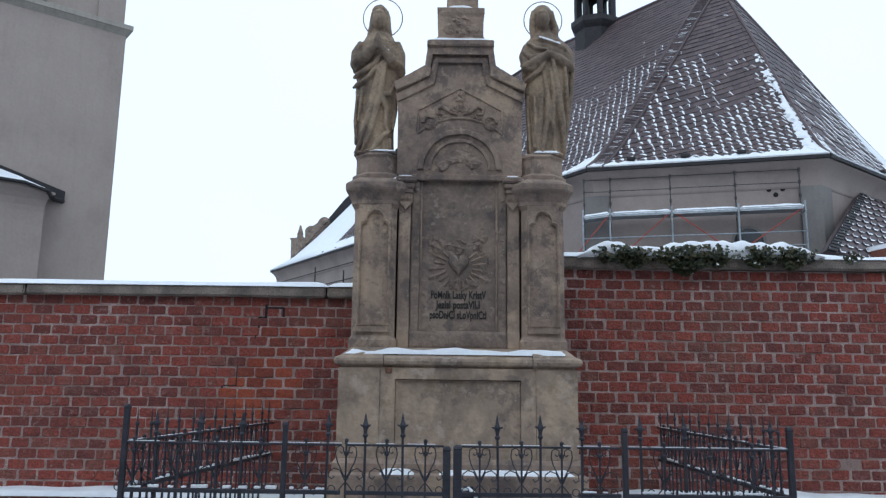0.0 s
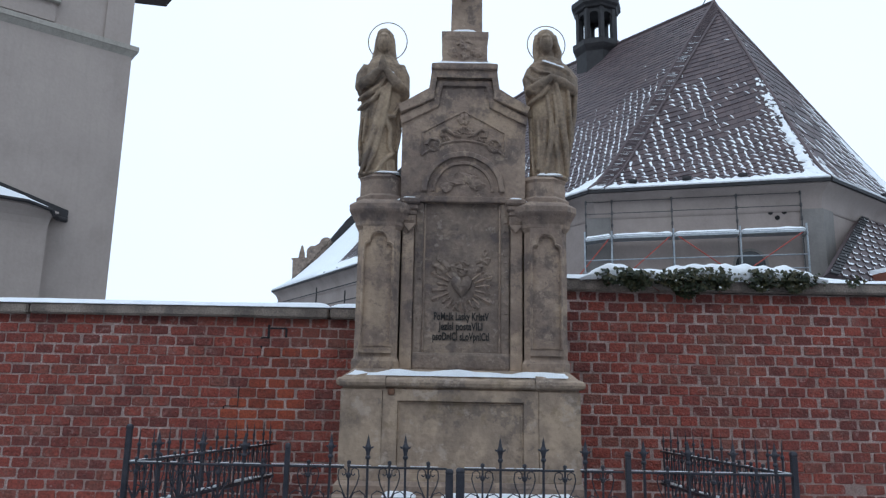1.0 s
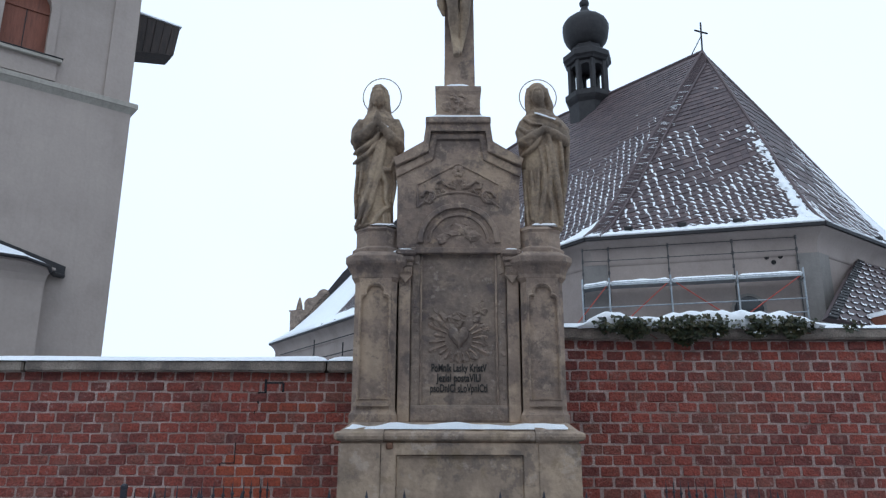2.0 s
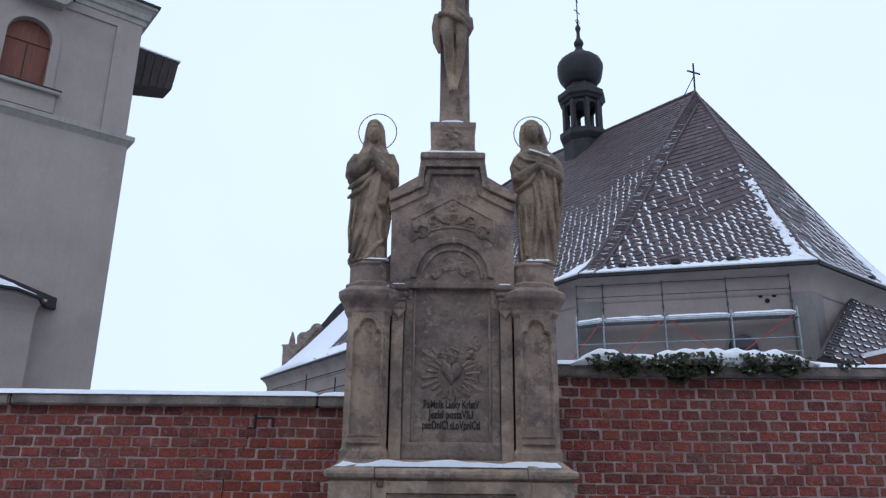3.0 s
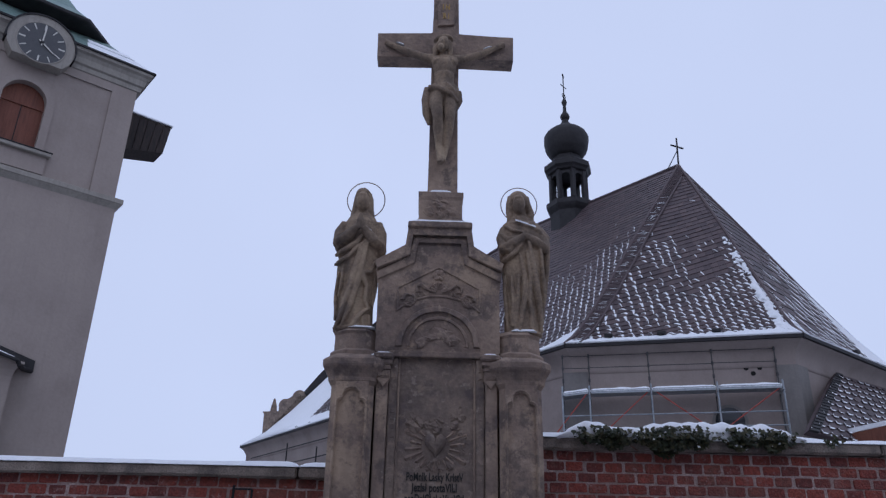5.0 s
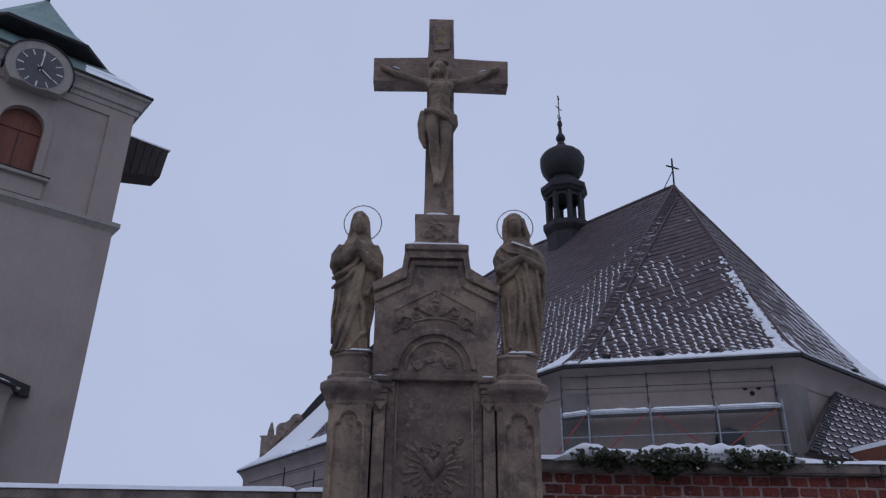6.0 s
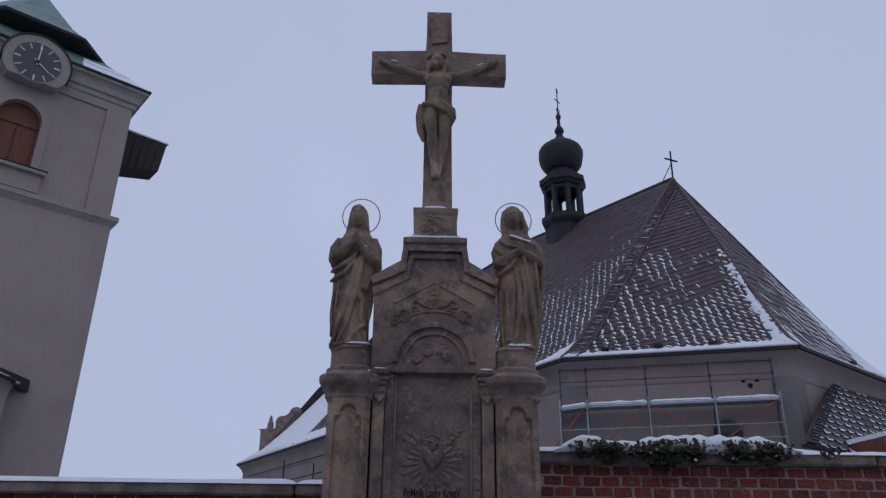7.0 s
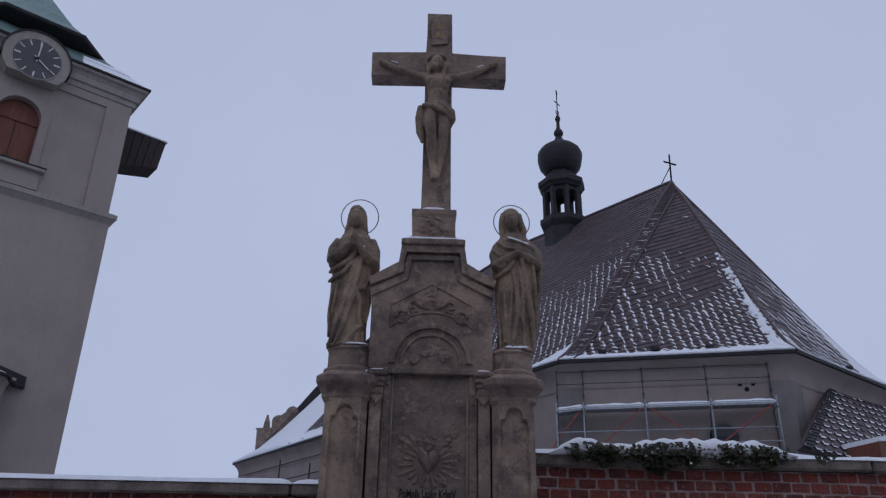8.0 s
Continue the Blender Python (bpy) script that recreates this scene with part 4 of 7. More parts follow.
# raised lesenes and flat band that frame the bell opening
part("lesene", boxed(-0.86, -0.08, 0.02, 0.1, 12.35, 16.4), M_TOWER, tower)
part("lesene", boxed(-TW + 0.08, -TW + 0.86, 0.02, 0.1, 12.35, 16.4), M_TOWER, tower)
part("frieze_band", boxed(-TW + 0.86, -0.86, 0.02, 0.1, 16.1, 16.4), M_TOWER, tower)
part("string_course", plinth(bmesh.new(), sq, [(0.0, 11.98), (0.13, 12.14), (0.16, 12.15), (0.16, 12.3), (-0.05, 12.4)]), M_TRIM, tower, "pale string course under a thin line of snow")
part("cornice", plinth(bmesh.new(), sq, [(-0.06, 16.38), (0.02, 16.42), (0.03, 16.58), (0.1, 16.62), (0.12, 16.82), (0.18, 16.94), (0.27, 17.0), (0.27, 17.13), (0, 17.15)]), M_TRIM, tower)
part("drip_edge", plinth(bmesh.new(), sq, [(0.2, 17.11), (0.33, 17.1), (0.33, 17.17), (0.0, 17.22)]), M_DARKMETAL, tower)
# boarded bell window, its moulding and sill
win = part("bell_window", prism(bmesh.new(), arch_outline(CX, 0.62, 13.1, 14.75), 0.3, 0.36), M_WOOD, tower, "closed red-brown boarded bell opening")
part("transom", boxed(CX - 0.62, CX + 0.62, 0.26, 0.3, 14.62, 14.7), M_WOOD, win)
part("board_joint", boxed(CX - 0.012, CX + 0.012, 0.285, 0.31, 13.1, 14.62), M_DARKMETAL, win)
bm = bmesh.new()
n = 20
for i in range(n):
    t0, t1 = math.pi * i / n, math.pi * (i + 1) / n
    prism(bm, [(CX + r * math.cos(t), 14.75 + r * math.sin(t)) for r, t in ((0.62, t0), (0.86, t0), (0.86, t1), (0.62, t1))], 0.03, 0.1)
box(bm, CX + 0.62, CX + 0.86, 0.03, 0.1, 13.1, 14.75)
box(bm, CX - 0.86, CX - 0.62, 0.03, 0.1, 13.1, 14.75)
part("architrave", bm, M_TOWER, tower)
part("sill", boxed(CX - 1.08, CX + 1.08, -0.16, 0.4, 12.98, 13.1, 0.02), M_TRIM, tower, "window sill with dark metal flashing")
part("sill_apron", boxed(CX - 0.98, CX + 0.98, -0.01, 0.1, 12.4, 12.98), M_TOWER, tower)
part("sill_flashing", boxed(CX - 1.1, CX + 1.1, -0.18, 0.3, 13.1, 13.125), M_DARKMETAL, tower)
# clock in its round-headed surround
KX, KZ = -3.235, 16.6
sur = [(KX - 0.72, 15.95), (KX + 0.72, 15.95)] + [(KX + 0.98 * math.cos(-0.4 + (math.pi + 0.8) * i / 26), KZ + 0.98 * math.sin(-0.4 + (math.pi + 0.8) * i / 26)) for i in range(27)]
bm = bmesh.new()
front, rear = [bm.verts.new((x, -0.37, max(z, 15.93))) for x, z in sur], [bm.verts.new((x, 0.1, z)) for x, z in sur]
bm.faces.new(front); bm.faces.new(rear[::-1])
for i in range(len(sur)):
    bm.faces.new((front[i], rear[i], rear[(i + 1) % len(sur)], front[(i + 1) % len(sur)]))
part("clock_surround", bm, M_TRIM, tower)
bm = bmesh.new()
hood_rows = []
for i in range(25):
    t = -0.2 + (math.pi + 0.4) * i / 24
    hood_rows.append([bm.verts.new((KX + r * math.cos(t), y, KZ + r * math.sin(t))) for r, y in ((0.98, -0.41), (1.03, -0.41), (1.04, 2.4), (0.98, 2.4))])
for p, q in zip(hood_rows, hood_rows[1:]):
    for k in range(4):
        bm.faces.new((p[k], q[k], q[(k + 1) % 4], p[(k + 1) % 4]))
bm.faces.new(hood_rows[0]); bm.faces.new(hood_rows[-1][::-1])
part("eyebrow_roof", bm, M_DARKMETAL, tower, "dark metal hood arched over the clock")
clock = part("clock", prism(bmesh.new(), [(KX + 0.71 * math.cos(2 * math.pi * i / 40), KZ + 0.71 * math.sin(2 * math.pi * i / 40)) for i in range(40)], -0.385, -0.35), M_CLOCK, tower, "round grey clock dial with pale hour strokes")
for h in range(12):
    a = math.pi / 2 - 2 * math.pi * h / 12
    bm = boxed(-0.024 if h % 3 == 0 else -0.016, 0.024 if h % 3 == 0 else 0.016, -0.4, -0.38, 0.48, 0.67)
    bm.transform(Matrix.Translation((KX, 0, KZ)) @ Matrix.Rotation(math.pi / 2 - a, 4, "Y"))
    part("hour_stroke", bm, M_PALE, clock)
for a, ln, wd, nm in ((2, 0.58, 0.02, "minute_hand"), (125, 0.46, 0.018, "hour_hand")):
    bm = boxed(-wd, wd, -0.425, -0.41, -0.12, ln)
    bm.transform(Matrix.Translation((KX, 0, KZ)) @ Matrix.Rotation(radians(a), 4, "Y"))
    part(nm, bm, M_PALE, clock)
part("hub", lathe(bmesh.new(), [(0.06, 0), (0.06, 0.05)], 12), M_DARKMETAL, clock).matrix_basis = Matrix.Translation((KX, -0.385, KZ)) @ Matrix.Rotation(math.pi / 2, 4, "X")
bm = bmesh.new()
tube(bm, [(KX + 0.715 * math.cos(2 * math.pi * i / 40), -0.375, KZ + 0.715 * math.sin(2 * math.pi * i / 40)) for i in range(40)], 0.022, 6, closed=True)
part("bezel", bm, M_TRIM, clock)
# skirt roof and overhanging eight-sided cap
TC = (-TW / 2, TW / 2)
bm = bmesh.new()
lo = [bm.verts.new((x, y, 17.17)) for x, y in ((-TW - 0.22, -0.22), (0.22, -0.22), (0.22, TW + 0.22), (-TW - 0.22, TW + 0.22))]
hi = [bm.verts.new((x, y, 18.75)) for x, y in ((-TW + 1.3, 1.3), (-1.3, 1.3), (-1.3, TW - 1.3), (-TW + 1.3, TW - 1.3))]
for i in range(4):
    bm.faces.new((lo[i], lo[(i + 1) % 4], hi[(i + 1) % 4], hi[i]))
bm.faces.new(hi); bm.faces.new(lo[::-1])
part("skirt_roof", bm, M_COPPER, tower, "green copper skirt roof dusted with snow")
bm = bmesh.new()
for s0, s1, w in ((0.02, 0.3, 0.0), (0.34, 0.52, 0.1)):
    a0, b0 = lo_p = (Vector((-1.9 + w, -0.21, 17.2)), Vector((0.21, -0.21, 17.2)))
    c0, d0 = Vector((-1.3, 1.3, 18.78)), Vector((-1.9, 1.3, 18.78))
    q = [a0.lerp(d0, s0), b0.lerp(c0, s0), b0.lerp(c0, s1), a0.lerp(d0, s1)]
    vs = [bm.verts.new(p + Vector((0, -0.02, 0.02))) for p in q]
    bm.faces.new(vs)
    ws = [bm.verts.new(p) for p in q]
    for i in range(4):
        bm.faces.new((vs[i], vs[(i + 1) % 4], ws[(i + 1) % 4], ws[i]))
tagged(part("roof_snow", bm, M_SNOW, tower, "thin snow on the skirt roof"), kind="stuff")
R8 = 3.2
part("cap_soffit", lathe(bmesh.new(), [(2.2, 18.3), (R8, 18.46), (R8 + 0.05, 18.5), (R8 + 0.05, 18.6), (R8 - 0.1, 18.64)], 8, *TC, math.pi / 8), M_DARKMETAL, tower)
part("cap_roof", lathe(bmesh.new(), [(R8, 18.6), (2.4, 19.3), (0.9, 20.95), (0.1, 21.85), (0, 21.9)], 8, *TC, math.pi / 8), M_COPPER, tower, "pointed green copper cap with eight sides")
part("finial", lathe(bmesh.new(), [(0.09, 21.75), (0.07, 23.4), (0.16, 23.5), (0.16, 23.7), (0.05, 23.8), (0.03, 25.2)], 10, *TC), M_DARKMETAL, tower)
# boarded hood that stands out from the side face
hood = bmesh.new()
f0, f1 = 2.1, 3.0
lo = [hood.verts.new(p) for p in ((-0.1, f0, 15.2), (1.74, f0, 15.63), (1.74, f1, 15.63), (-0.1, f1, 15.2))]
hi = [hood.verts.new(p) for p in ((-0.1, f0, 16.82), (1.88, f0, 16.8), (1.88, f1, 16.8), (-0.1, f1, 16.82))]
hood.faces.new(lo[::-1]); hood.faces.new(hi)
for i in range(4):
    hood.faces.new((lo[i], lo[(i + 1) % 4], hi[(i + 1) % 4], hi[i]))
hp = part("sound_hood", hood, M_DARKWOOD, tower, "dark timber hood over the side bell opening")
for i in range(6):
    x = 0.12 + i * 0.27
    bm = bmesh.new()
    tube(bm, [(x, f0 - 0.01, 15.24 + 0.23 * x), (x * 1.1, f0 - 0.01, 16.78)], 0.02, 4)
    part("board", bm, M_DARKWOOD, hp)
bm = boxed(-0.1, 1.93, f0 - 0.05, f1 + 0.05, 0, 0.05)
bm.transform(Matrix.Translation((0, 0, 16.84)) @ Matrix.Rotation(radians(0.6), 4, "Y"))
part("hood_roof", bm, M_SNOW, hp, "snow-covered hood roof")
# low annex against the tower, with coved eaves and snowy lean-to roof
annex = thing("annex", tower.matrix_world, "low rendered annex with coved eaves and snowy roof", "building")
part("wall", boxed(-9.0, -1.85, -0.55, 0.0, 0, 6.1), M_TOWER, annex)
bm = bmesh.new()
prof = [(-0.55, 6.02), (-0.56, 6.16), (-0.62, 6.34), (-0.72, 6.47), (-0.86, 6.54), (-0.86, 6.6), (-0.02, 6.6), (-0.02, 6.02)]
a = [bm.verts.new((-1.85 + 0.6 * max(0, -y - 0.55), y, z - (0.06 if z > 6.5 else 0))) for y, z in prof]
m = [bm.verts.new((-2.5, y, z + (0.06 if z > 6.5 else 0))) for y, z in prof]
b = [bm.verts.new((-9.0, y, z + (0.08 if z > 6.5 else 0))) for y, z in prof]
bm.faces.new(a); bm.faces.new(b[::-1])
for r0, r1 in ((a, m), (m, b)):
    for i in range(len(prof)):
        bm.faces.new((r0[i], r1[i], r1[(i + 1) % len(prof)], r0[(i + 1) % len(prof)]))
part("eaves_cove", bm, M_TOWER, annex)
EAVES = [Vector(p) for p in ((-9.0, -0.92, 6.75), (-2.45, -0.92, 6.72), (-1.88, -0.92, 6.57))]
AGAINST = [Vector(p) for p in ((-9.0, -0.03, 8.86), (-2.4, -0.03, 6.98), (-1.58, -0.03, 6.5))]


def lean_to(lift, front, short):
    """A sheet over the lean-to, from the eaves to the tower wall."""
    bm = bmesh.new()
    n = 10
    rows_ = []
    for i in range(len(EAVES)):
        e = EAVES[i].copy()
        w = AGAINST[i].copy()
        if i == 2 and short:
            e, w = e.lerp(EAVES[1], 0.12), w.lerp(AGAINST[1], 0.25)
        rows_.append([bm.verts.new(e.lerp(w, k / n) + Vector((0, front if k == 0 else 0, lift * (0.6 if k == 0 else 1)))) for k in range(n + 1)])
        rows_[-1].insert(0, bm.verts.new(e + Vector((0, 0, lift - 0.07))))
    for p, q in zip(rows_, rows_[1:]):
        for k in range(n + 1):
            bm.faces.new((p[k], q[k], q[k + 1], p[k + 1]))
    return bm


part("roof", lean_to(0.0, 0.0, False), M_DARKMETAL, annex)
tagged(part("roof_snow", lean_to(0.06, 0.02, True), M_SNOW, annex, "smooth snow on the lean-to roof", smooth=True), kind="stuff")
bm = prism(bmesh.new(), [(-9.0, 8.98), (-9.0, 8.84), (-2.4, 6.99), (-1.85, 6.7), (-1.55, 6.47), (-1.28, 6.5), (-1.277, 6.79)], -0.1, -0.005)
part("flashing", bm, M_DARKMETAL, annex, "dark metal flashing stepped down the tower wall")
bm = bmesh.new()
tube(bm, [(-9.0, -0.95, 6.72), (-2.45, -0.95, 6.69), (-1.86, -0.95, 6.54), (-1.78, -0.9, 6.4)], 0.05, 8)
tube(bm, [(-1.84, -0.9, 6.52), (-1.6, -0.4, 6.46), (-1.32, -0.08, 6.5)], [0.06, 0.07, 0.07], 8)
part("gutter", bm, M_DARKMETAL, annex, "dark gutter turning the corner to a short spout")

# ---- snow that lies on flat tops ----
def snow_lie(name, x0, x1, y0, y1, z, h, label, seed=0.0, nx=None, wobble=0.35, bulge=0.0, lumps=2.2, taper=1.2):
    """A soft layer of snow with rounded, uneven edges; bulge lets it hang over the front."""
    nx = nx or max(8, int((x1 - x0) / 0.05))
    ny = 8
    bm = bmesh.new()
    top = []
    for i in range(nx + 1):
        u = i / nx
        x = x0 + (x1 - x0) * u
        ex = min(1.0, min(u, 1 - u) * (x1 - x0) / max(0.02, h * taper))
        jag = wobble * h * noise.noise((x * 7 + seed, 3.1, seed)) + wobble * h * 0.6 * noise.noise((x * 23 + seed, 1.7, seed))
        row = []
        for j in range(ny + 1):
            v = j / ny
            ya = y0 - jag - bulge
            y = ya + (y1 - ya) * v
            ey = min(1.0, math.sqrt(max(0.0, min(v, 1 - v) * 4.5)))
            hh = h * (0.85 + 0.5 * noise.noise((x * lumps + seed, y * 3, seed))) * ey * math.sqrt(ex)
            row.append(bm.verts.new((x, y, z + max(0.0, hh))))
        top.append(row)
    for p, q in zip(top, top[1:]):
        for j in range(ny):
            bm.faces.new((p[j], q[j], q[j + 1], p[j + 1]))
    low = [bm.verts.new((x, y, z - 0.002)) for x, y in ((x0, y0), (x1, y0), (x1, y1), (x0, y1))]
    bm.faces.new(low)
    ob = link(name, bm, M_SNOW, smooth=True)
    return tagged(ob, label, "snow", kind="stuff")


# ---- brick wall ----
def brick_mesh(name, w, h, d, seed):
    """One header brick with worn, uneven corners; its face lies at y = -d."""
    rng = random.Random(seed)
    bm = bmesh.new()
    def ring(inset, y, jit):
        c = 0.085 * min(w, h)
        pts = []
        for sx, sz in ((-1, -1), (1, -1), (1, 1), (-1, 1)):
            cut = c * rng.uniform(0.4, 2.0)
            x, z = sx * (w / 2 - inset), sz * (h / 2 - inset)
            first, second = ((x, z - sz * cut), (x - sx * cut, z))
            pts += [first, second] if sx * sz > 0 else [second, first]
        return [bm.verts.new((x + rng.uniform(-jit, jit), y + rng.uniform(-jit, jit) * 0.5, z + rng.uniform(-jit, jit))) for x, z in pts]
    r0 = ring(0.0, 0.004, 0.0015)
    r1 = ring(0.001, -d + 0.004, 0.0022)
    r2 = ring(0.004, -d, 0.003)
    for a, b in ((r0, r1), (r1, r2)):
        for i in range(8):
            bm.faces.new((a[i], a[(i + 1) % 8], b[(i + 1) % 8], b[i]))
    bm.faces.new(r2)
    bmesh.ops.recalc_face_normals(bm, faces=bm.faces)
    me = bpy.data.meshes.new(name)
    bm.to_mesh(me)
    bm.free()
    return me


BRICKS = [brick_mesh("brick", rnd(0.131, 0.144), rnd(0.066, 0.0735), rnd(0.004, 0.009), i) for i in range(24)]
BRICKS_NEW = [m.copy() for m in BRICKS]
for m in BRICKS:
    m.materials.append(M_BRICK)
for m in BRICKS_NEW:
    m.materials.append(M_BRICK_NEW)


def new_brick(x, z):
    """The mended, oranger strip that steps down the wall beside the monument."""
    mid = -1.28 - 0.5 * (1.75 - z)
    return z < 2.0 and abs(x - mid) < 0.24 + 0.14 * noise.noise((x * 3, z * 3, 0)) and random.random() < 0.9


def lay(w, x0, x1, z_first, rows, pitch, course, phase, y, near):
    """Courses of headers: those in the near stretch are bricks of their own, the rest one joined part."""
    inv = w.matrix_world.inverted()
    verts, faces = [], []
    for r in range(rows):
        z = z_first + r * course
        x = x0 + ((phase + (0.5 if r % 2 else 0.0)) % 1.0) * pitch + rnd(-0.012, 0.012)
        while x < x1 - pitch * 0.4:
            px = x + rnd(-0.005, 0.005)
            pz = z + rnd(-0.003, 0.003) + 0.008 * noise.noise((x * 0.7, r * 0.25, 0))
            k = random.randrange(len(BRICKS))
            turn = Matrix.Rotation(rnd(-0.02, 0.02), 4, "Y")
            m = Matrix.Translation((px, y + rnd(-0.002, 0.003), pz)) @ turn
            x += pitch
            if random.random() < 0.0006:
                continue
            if near[0] < px < near[1] and near[2] < pz < near[3]:
                fresh = w is wall_left and new_brick(px, pz)
                ob = new("brick", (BRICKS_NEW if fresh else BRICKS)[k])
                ob.parent = w
                ob.matrix_basis = inv @ m
            else:
                i0 = len(verts)
                me = BRICKS[k]
                verts += [tuple(inv @ m @ v.co) for v in me.vertices]
                faces += [tuple(i0 + q for q in f.vertices) for f in me.polygons]
    me = bpy.data.meshes.new("brickwork")
    me.from_pydata(verts, [], faces)
    me.materials.append(M_BRICK)
    ob = new("brickwork", me)
    ob.parent = w
    tagged(ob, "further courses of red header bricks", kind="stuff")


def wall_run(name, x0, x1, top, label):
    w = thing(name, pose((x0 + x1) / 2, 6.2, 0), label, "wall", kind="structure")
    inv = w.matrix_world.inverted()
    bm = boxed(x0, x1, 6.0, 6.42, 0, top)
    bm.transform(inv)
    part("mortar_core", bm, M_MORTAR, w)
    return w


def coping(w, joints, z0, z1, y0, y1):
    inv = w.matrix_world.inverted()
    for a, b in zip(joints, joints[1:]):
        bm = bmesh.new()
        box(bm, a + 0.006, b - 0.006, y0, y1, z0, z1)
        es = list(bm.edges)
        bmesh.ops.subdivide_edges(bm, edges=[e for e in es if abs(e.verts[0].co.x - e.verts[1].co.x) > 0.2], cuts=10)
        dz = rnd(-0.004, 0.004)
        for v in bm.verts:
            v.co += Vector((0, 0.008 * noise.noise(v.co * 4), 0.006 * noise.noise(v.co * 3 + Vector((5, 0, 0))) + dz))
        bmesh.ops.bevel(bm, geom=[e for e in bm.edges if len(e.link_faces) == 2 and e.calc_face_angle() > 1], offset=0.012, segments=2, affect="EDGES")
        bm.transform(inv)
        part("coping_stone", bm, M_CAP, w)


wall_left = wall_run("wall_left", -7.0, 0.1, 2.19, "old red brick wall of headers with grey mortar and snowy stone coping")
wall_right = wall_run("wall_right", 0.1, 7.0, 2.455, "old red brick wall of headers with grey mortar and snowy stone coping")
coping(wall_left, [-7.0, -5.2, -3.31, -0.93, 0.09], 2.192, 2.278, 5.93, 6.47)
coping(wall_right, [0.11, 1.9, 3.62, 5.4, 7.0], 2.458, 2.548, 5.93, 6.47)
snow_lie("coping_snow", -7.0, -0.93, 5.92, 6.46, 2.276, 0.06, "smooth even snow along the wall coping", 1.0, wobble=0.12, lumps=0.8)
snow_lie("coping_snow", -0.93, 0.1, 5.92, 6.46, 2.278, 0.055, "smooth even snow along the wall coping", 4.0, wobble=0.12, lumps=0.8)
snow_lie("coping_snow", 0.12, 7.0, 5.92, 6.46, 2.546, 0.06, "uneven snow along the wall coping", 8.0, wobble=0.35)
# brick footing that stands out below the wall
for w, x0, x1, zt in ((wall_left, -7.0, -0.8, 0.7), (wall_right, 1.0, 7.0, 0.66)):
    inv = w.matrix_world.inverted()
    bm = boxed(x0, x1, 5.7, 5.998, 0, zt)
    bm.transform(inv)
    part("footing", bm, M_MORTAR, w)
    lay(w, x0, x1, zt - 0.042, 5, 0.15, -0.08, 0.2, 5.7, (0, 0, 0, 0))
snow_lie("footing_snow", -7.0, -0.72, 5.68, 5.99, 0.7, 0.045, "snow on the brick footing", 11.0)
snow_lie("footing_snow", 0.95, 7.0, 5.6, 5.99, 0.66, 0.12, "snow heaped on the brick footing", 14.0, wobble=0.6)

# ---- stone monument with crucifix ----
MX = 0.1
monument = thing("wayside_cross_monument", pose(MX, 5.5, 0.0), "tall weathered sandstone wayside shrine carrying a large stone cross", "monument")


def weather(bm, amount=0.004, scale=9.0):
    """Rubs the faces of a stone unevenly."""
    for v in bm.verts:
        v.co += Vector((noise.noise(v.co * scale), noise.noise(v.co * scale + Vector((7, 1, 3))), noise.noise(v.co * scale + Vector((2, 9, 5))))) * amount
    return bm


def stone_box(x0, x1, y0, y1, z0, z1, bevel=0.012, cuts=4):
    bm = boxed(x0, x1, y0, y1, z0, z1)
    bmesh.ops.subdivide_edges(bm, edges=bm.edges, cuts=cuts, use_grid_fill=True)
    sharp = [e for e in bm.edges if len(e.link_faces) == 2 and e.calc_face_angle() > 1]
    bmesh.ops.bevel(bm, geom=sharp, offset=bevel, segments=2, affect="EDGES", profile=0.6)
    return weather(bm)


def stone(name, bm, label="", material=None, parent=None):
    return part(name, bm, material or M_STONE, parent or monument, label)


# steps and base; y is measured from the middle of the monument
stone("foundation", stone_box(-0.84, 0.83, -0.56, 0.4, 0.0, 0.55))
stone("step_stone", stone_box(-0.835, 0.0, -0.55, 0.4, 0.55, 0.965))
stone("step_stone", stone_box(0.004, 0.83, -0.55, 0.4, 0.55, 0.965))
BO = [(-0.8, -0.395), (0.8, -0.395), (0.8, 0.42), (-0.8, 0.42)]
stone("base_foot", plinth(bmesh.new(), BO, [(0.02, 0.965), (0.02, 1.02), (0.0, 1.05)]))
stone("base_pier", stone_box(-0.8, -0.52, -0.392, 0.42, 1.045, 1.64, 0.012), material=M_STONE_PALE)
stone("base_pier", stone_box(0.52, 0.8, -0.392, 0.42, 1.045, 1.64, 0.012), material=M_STONE_PALE)
stone("base_panel", stone_box(-0.518, 0.518, -0.36, 0.42, 1.045, 1.64, 0.004), material=M_STONE_PALE)
bm = bmesh.new()
for x0, x1, z0, z1 in ((-0.518, -0.42, 1.045, 1.64), (0.42, 0.518, 1.045, 1.64), (-0.42, 0.42, 1.565, 1.64), (-0.42, 0.42, 1.045, 1.1)):
    box(bm, x0, x1, -0.385, -0.35, z0, z1)
stone("base_frame", bm, material=M_STONE_PALE)
bm = bmesh.new()
for x0, x1, z0, z1 in ((-0.422, -0.402, 1.1, 1.565), (0.402, 0.422, 1.1, 1.565), (-0.422, 0.422, 1.545, 1.565)):
    box(bm, x0, x1, -0.372, -0.35, z0, z1, 0.008)
stone("base_moulding", bm, material=M_STONE_PALE)
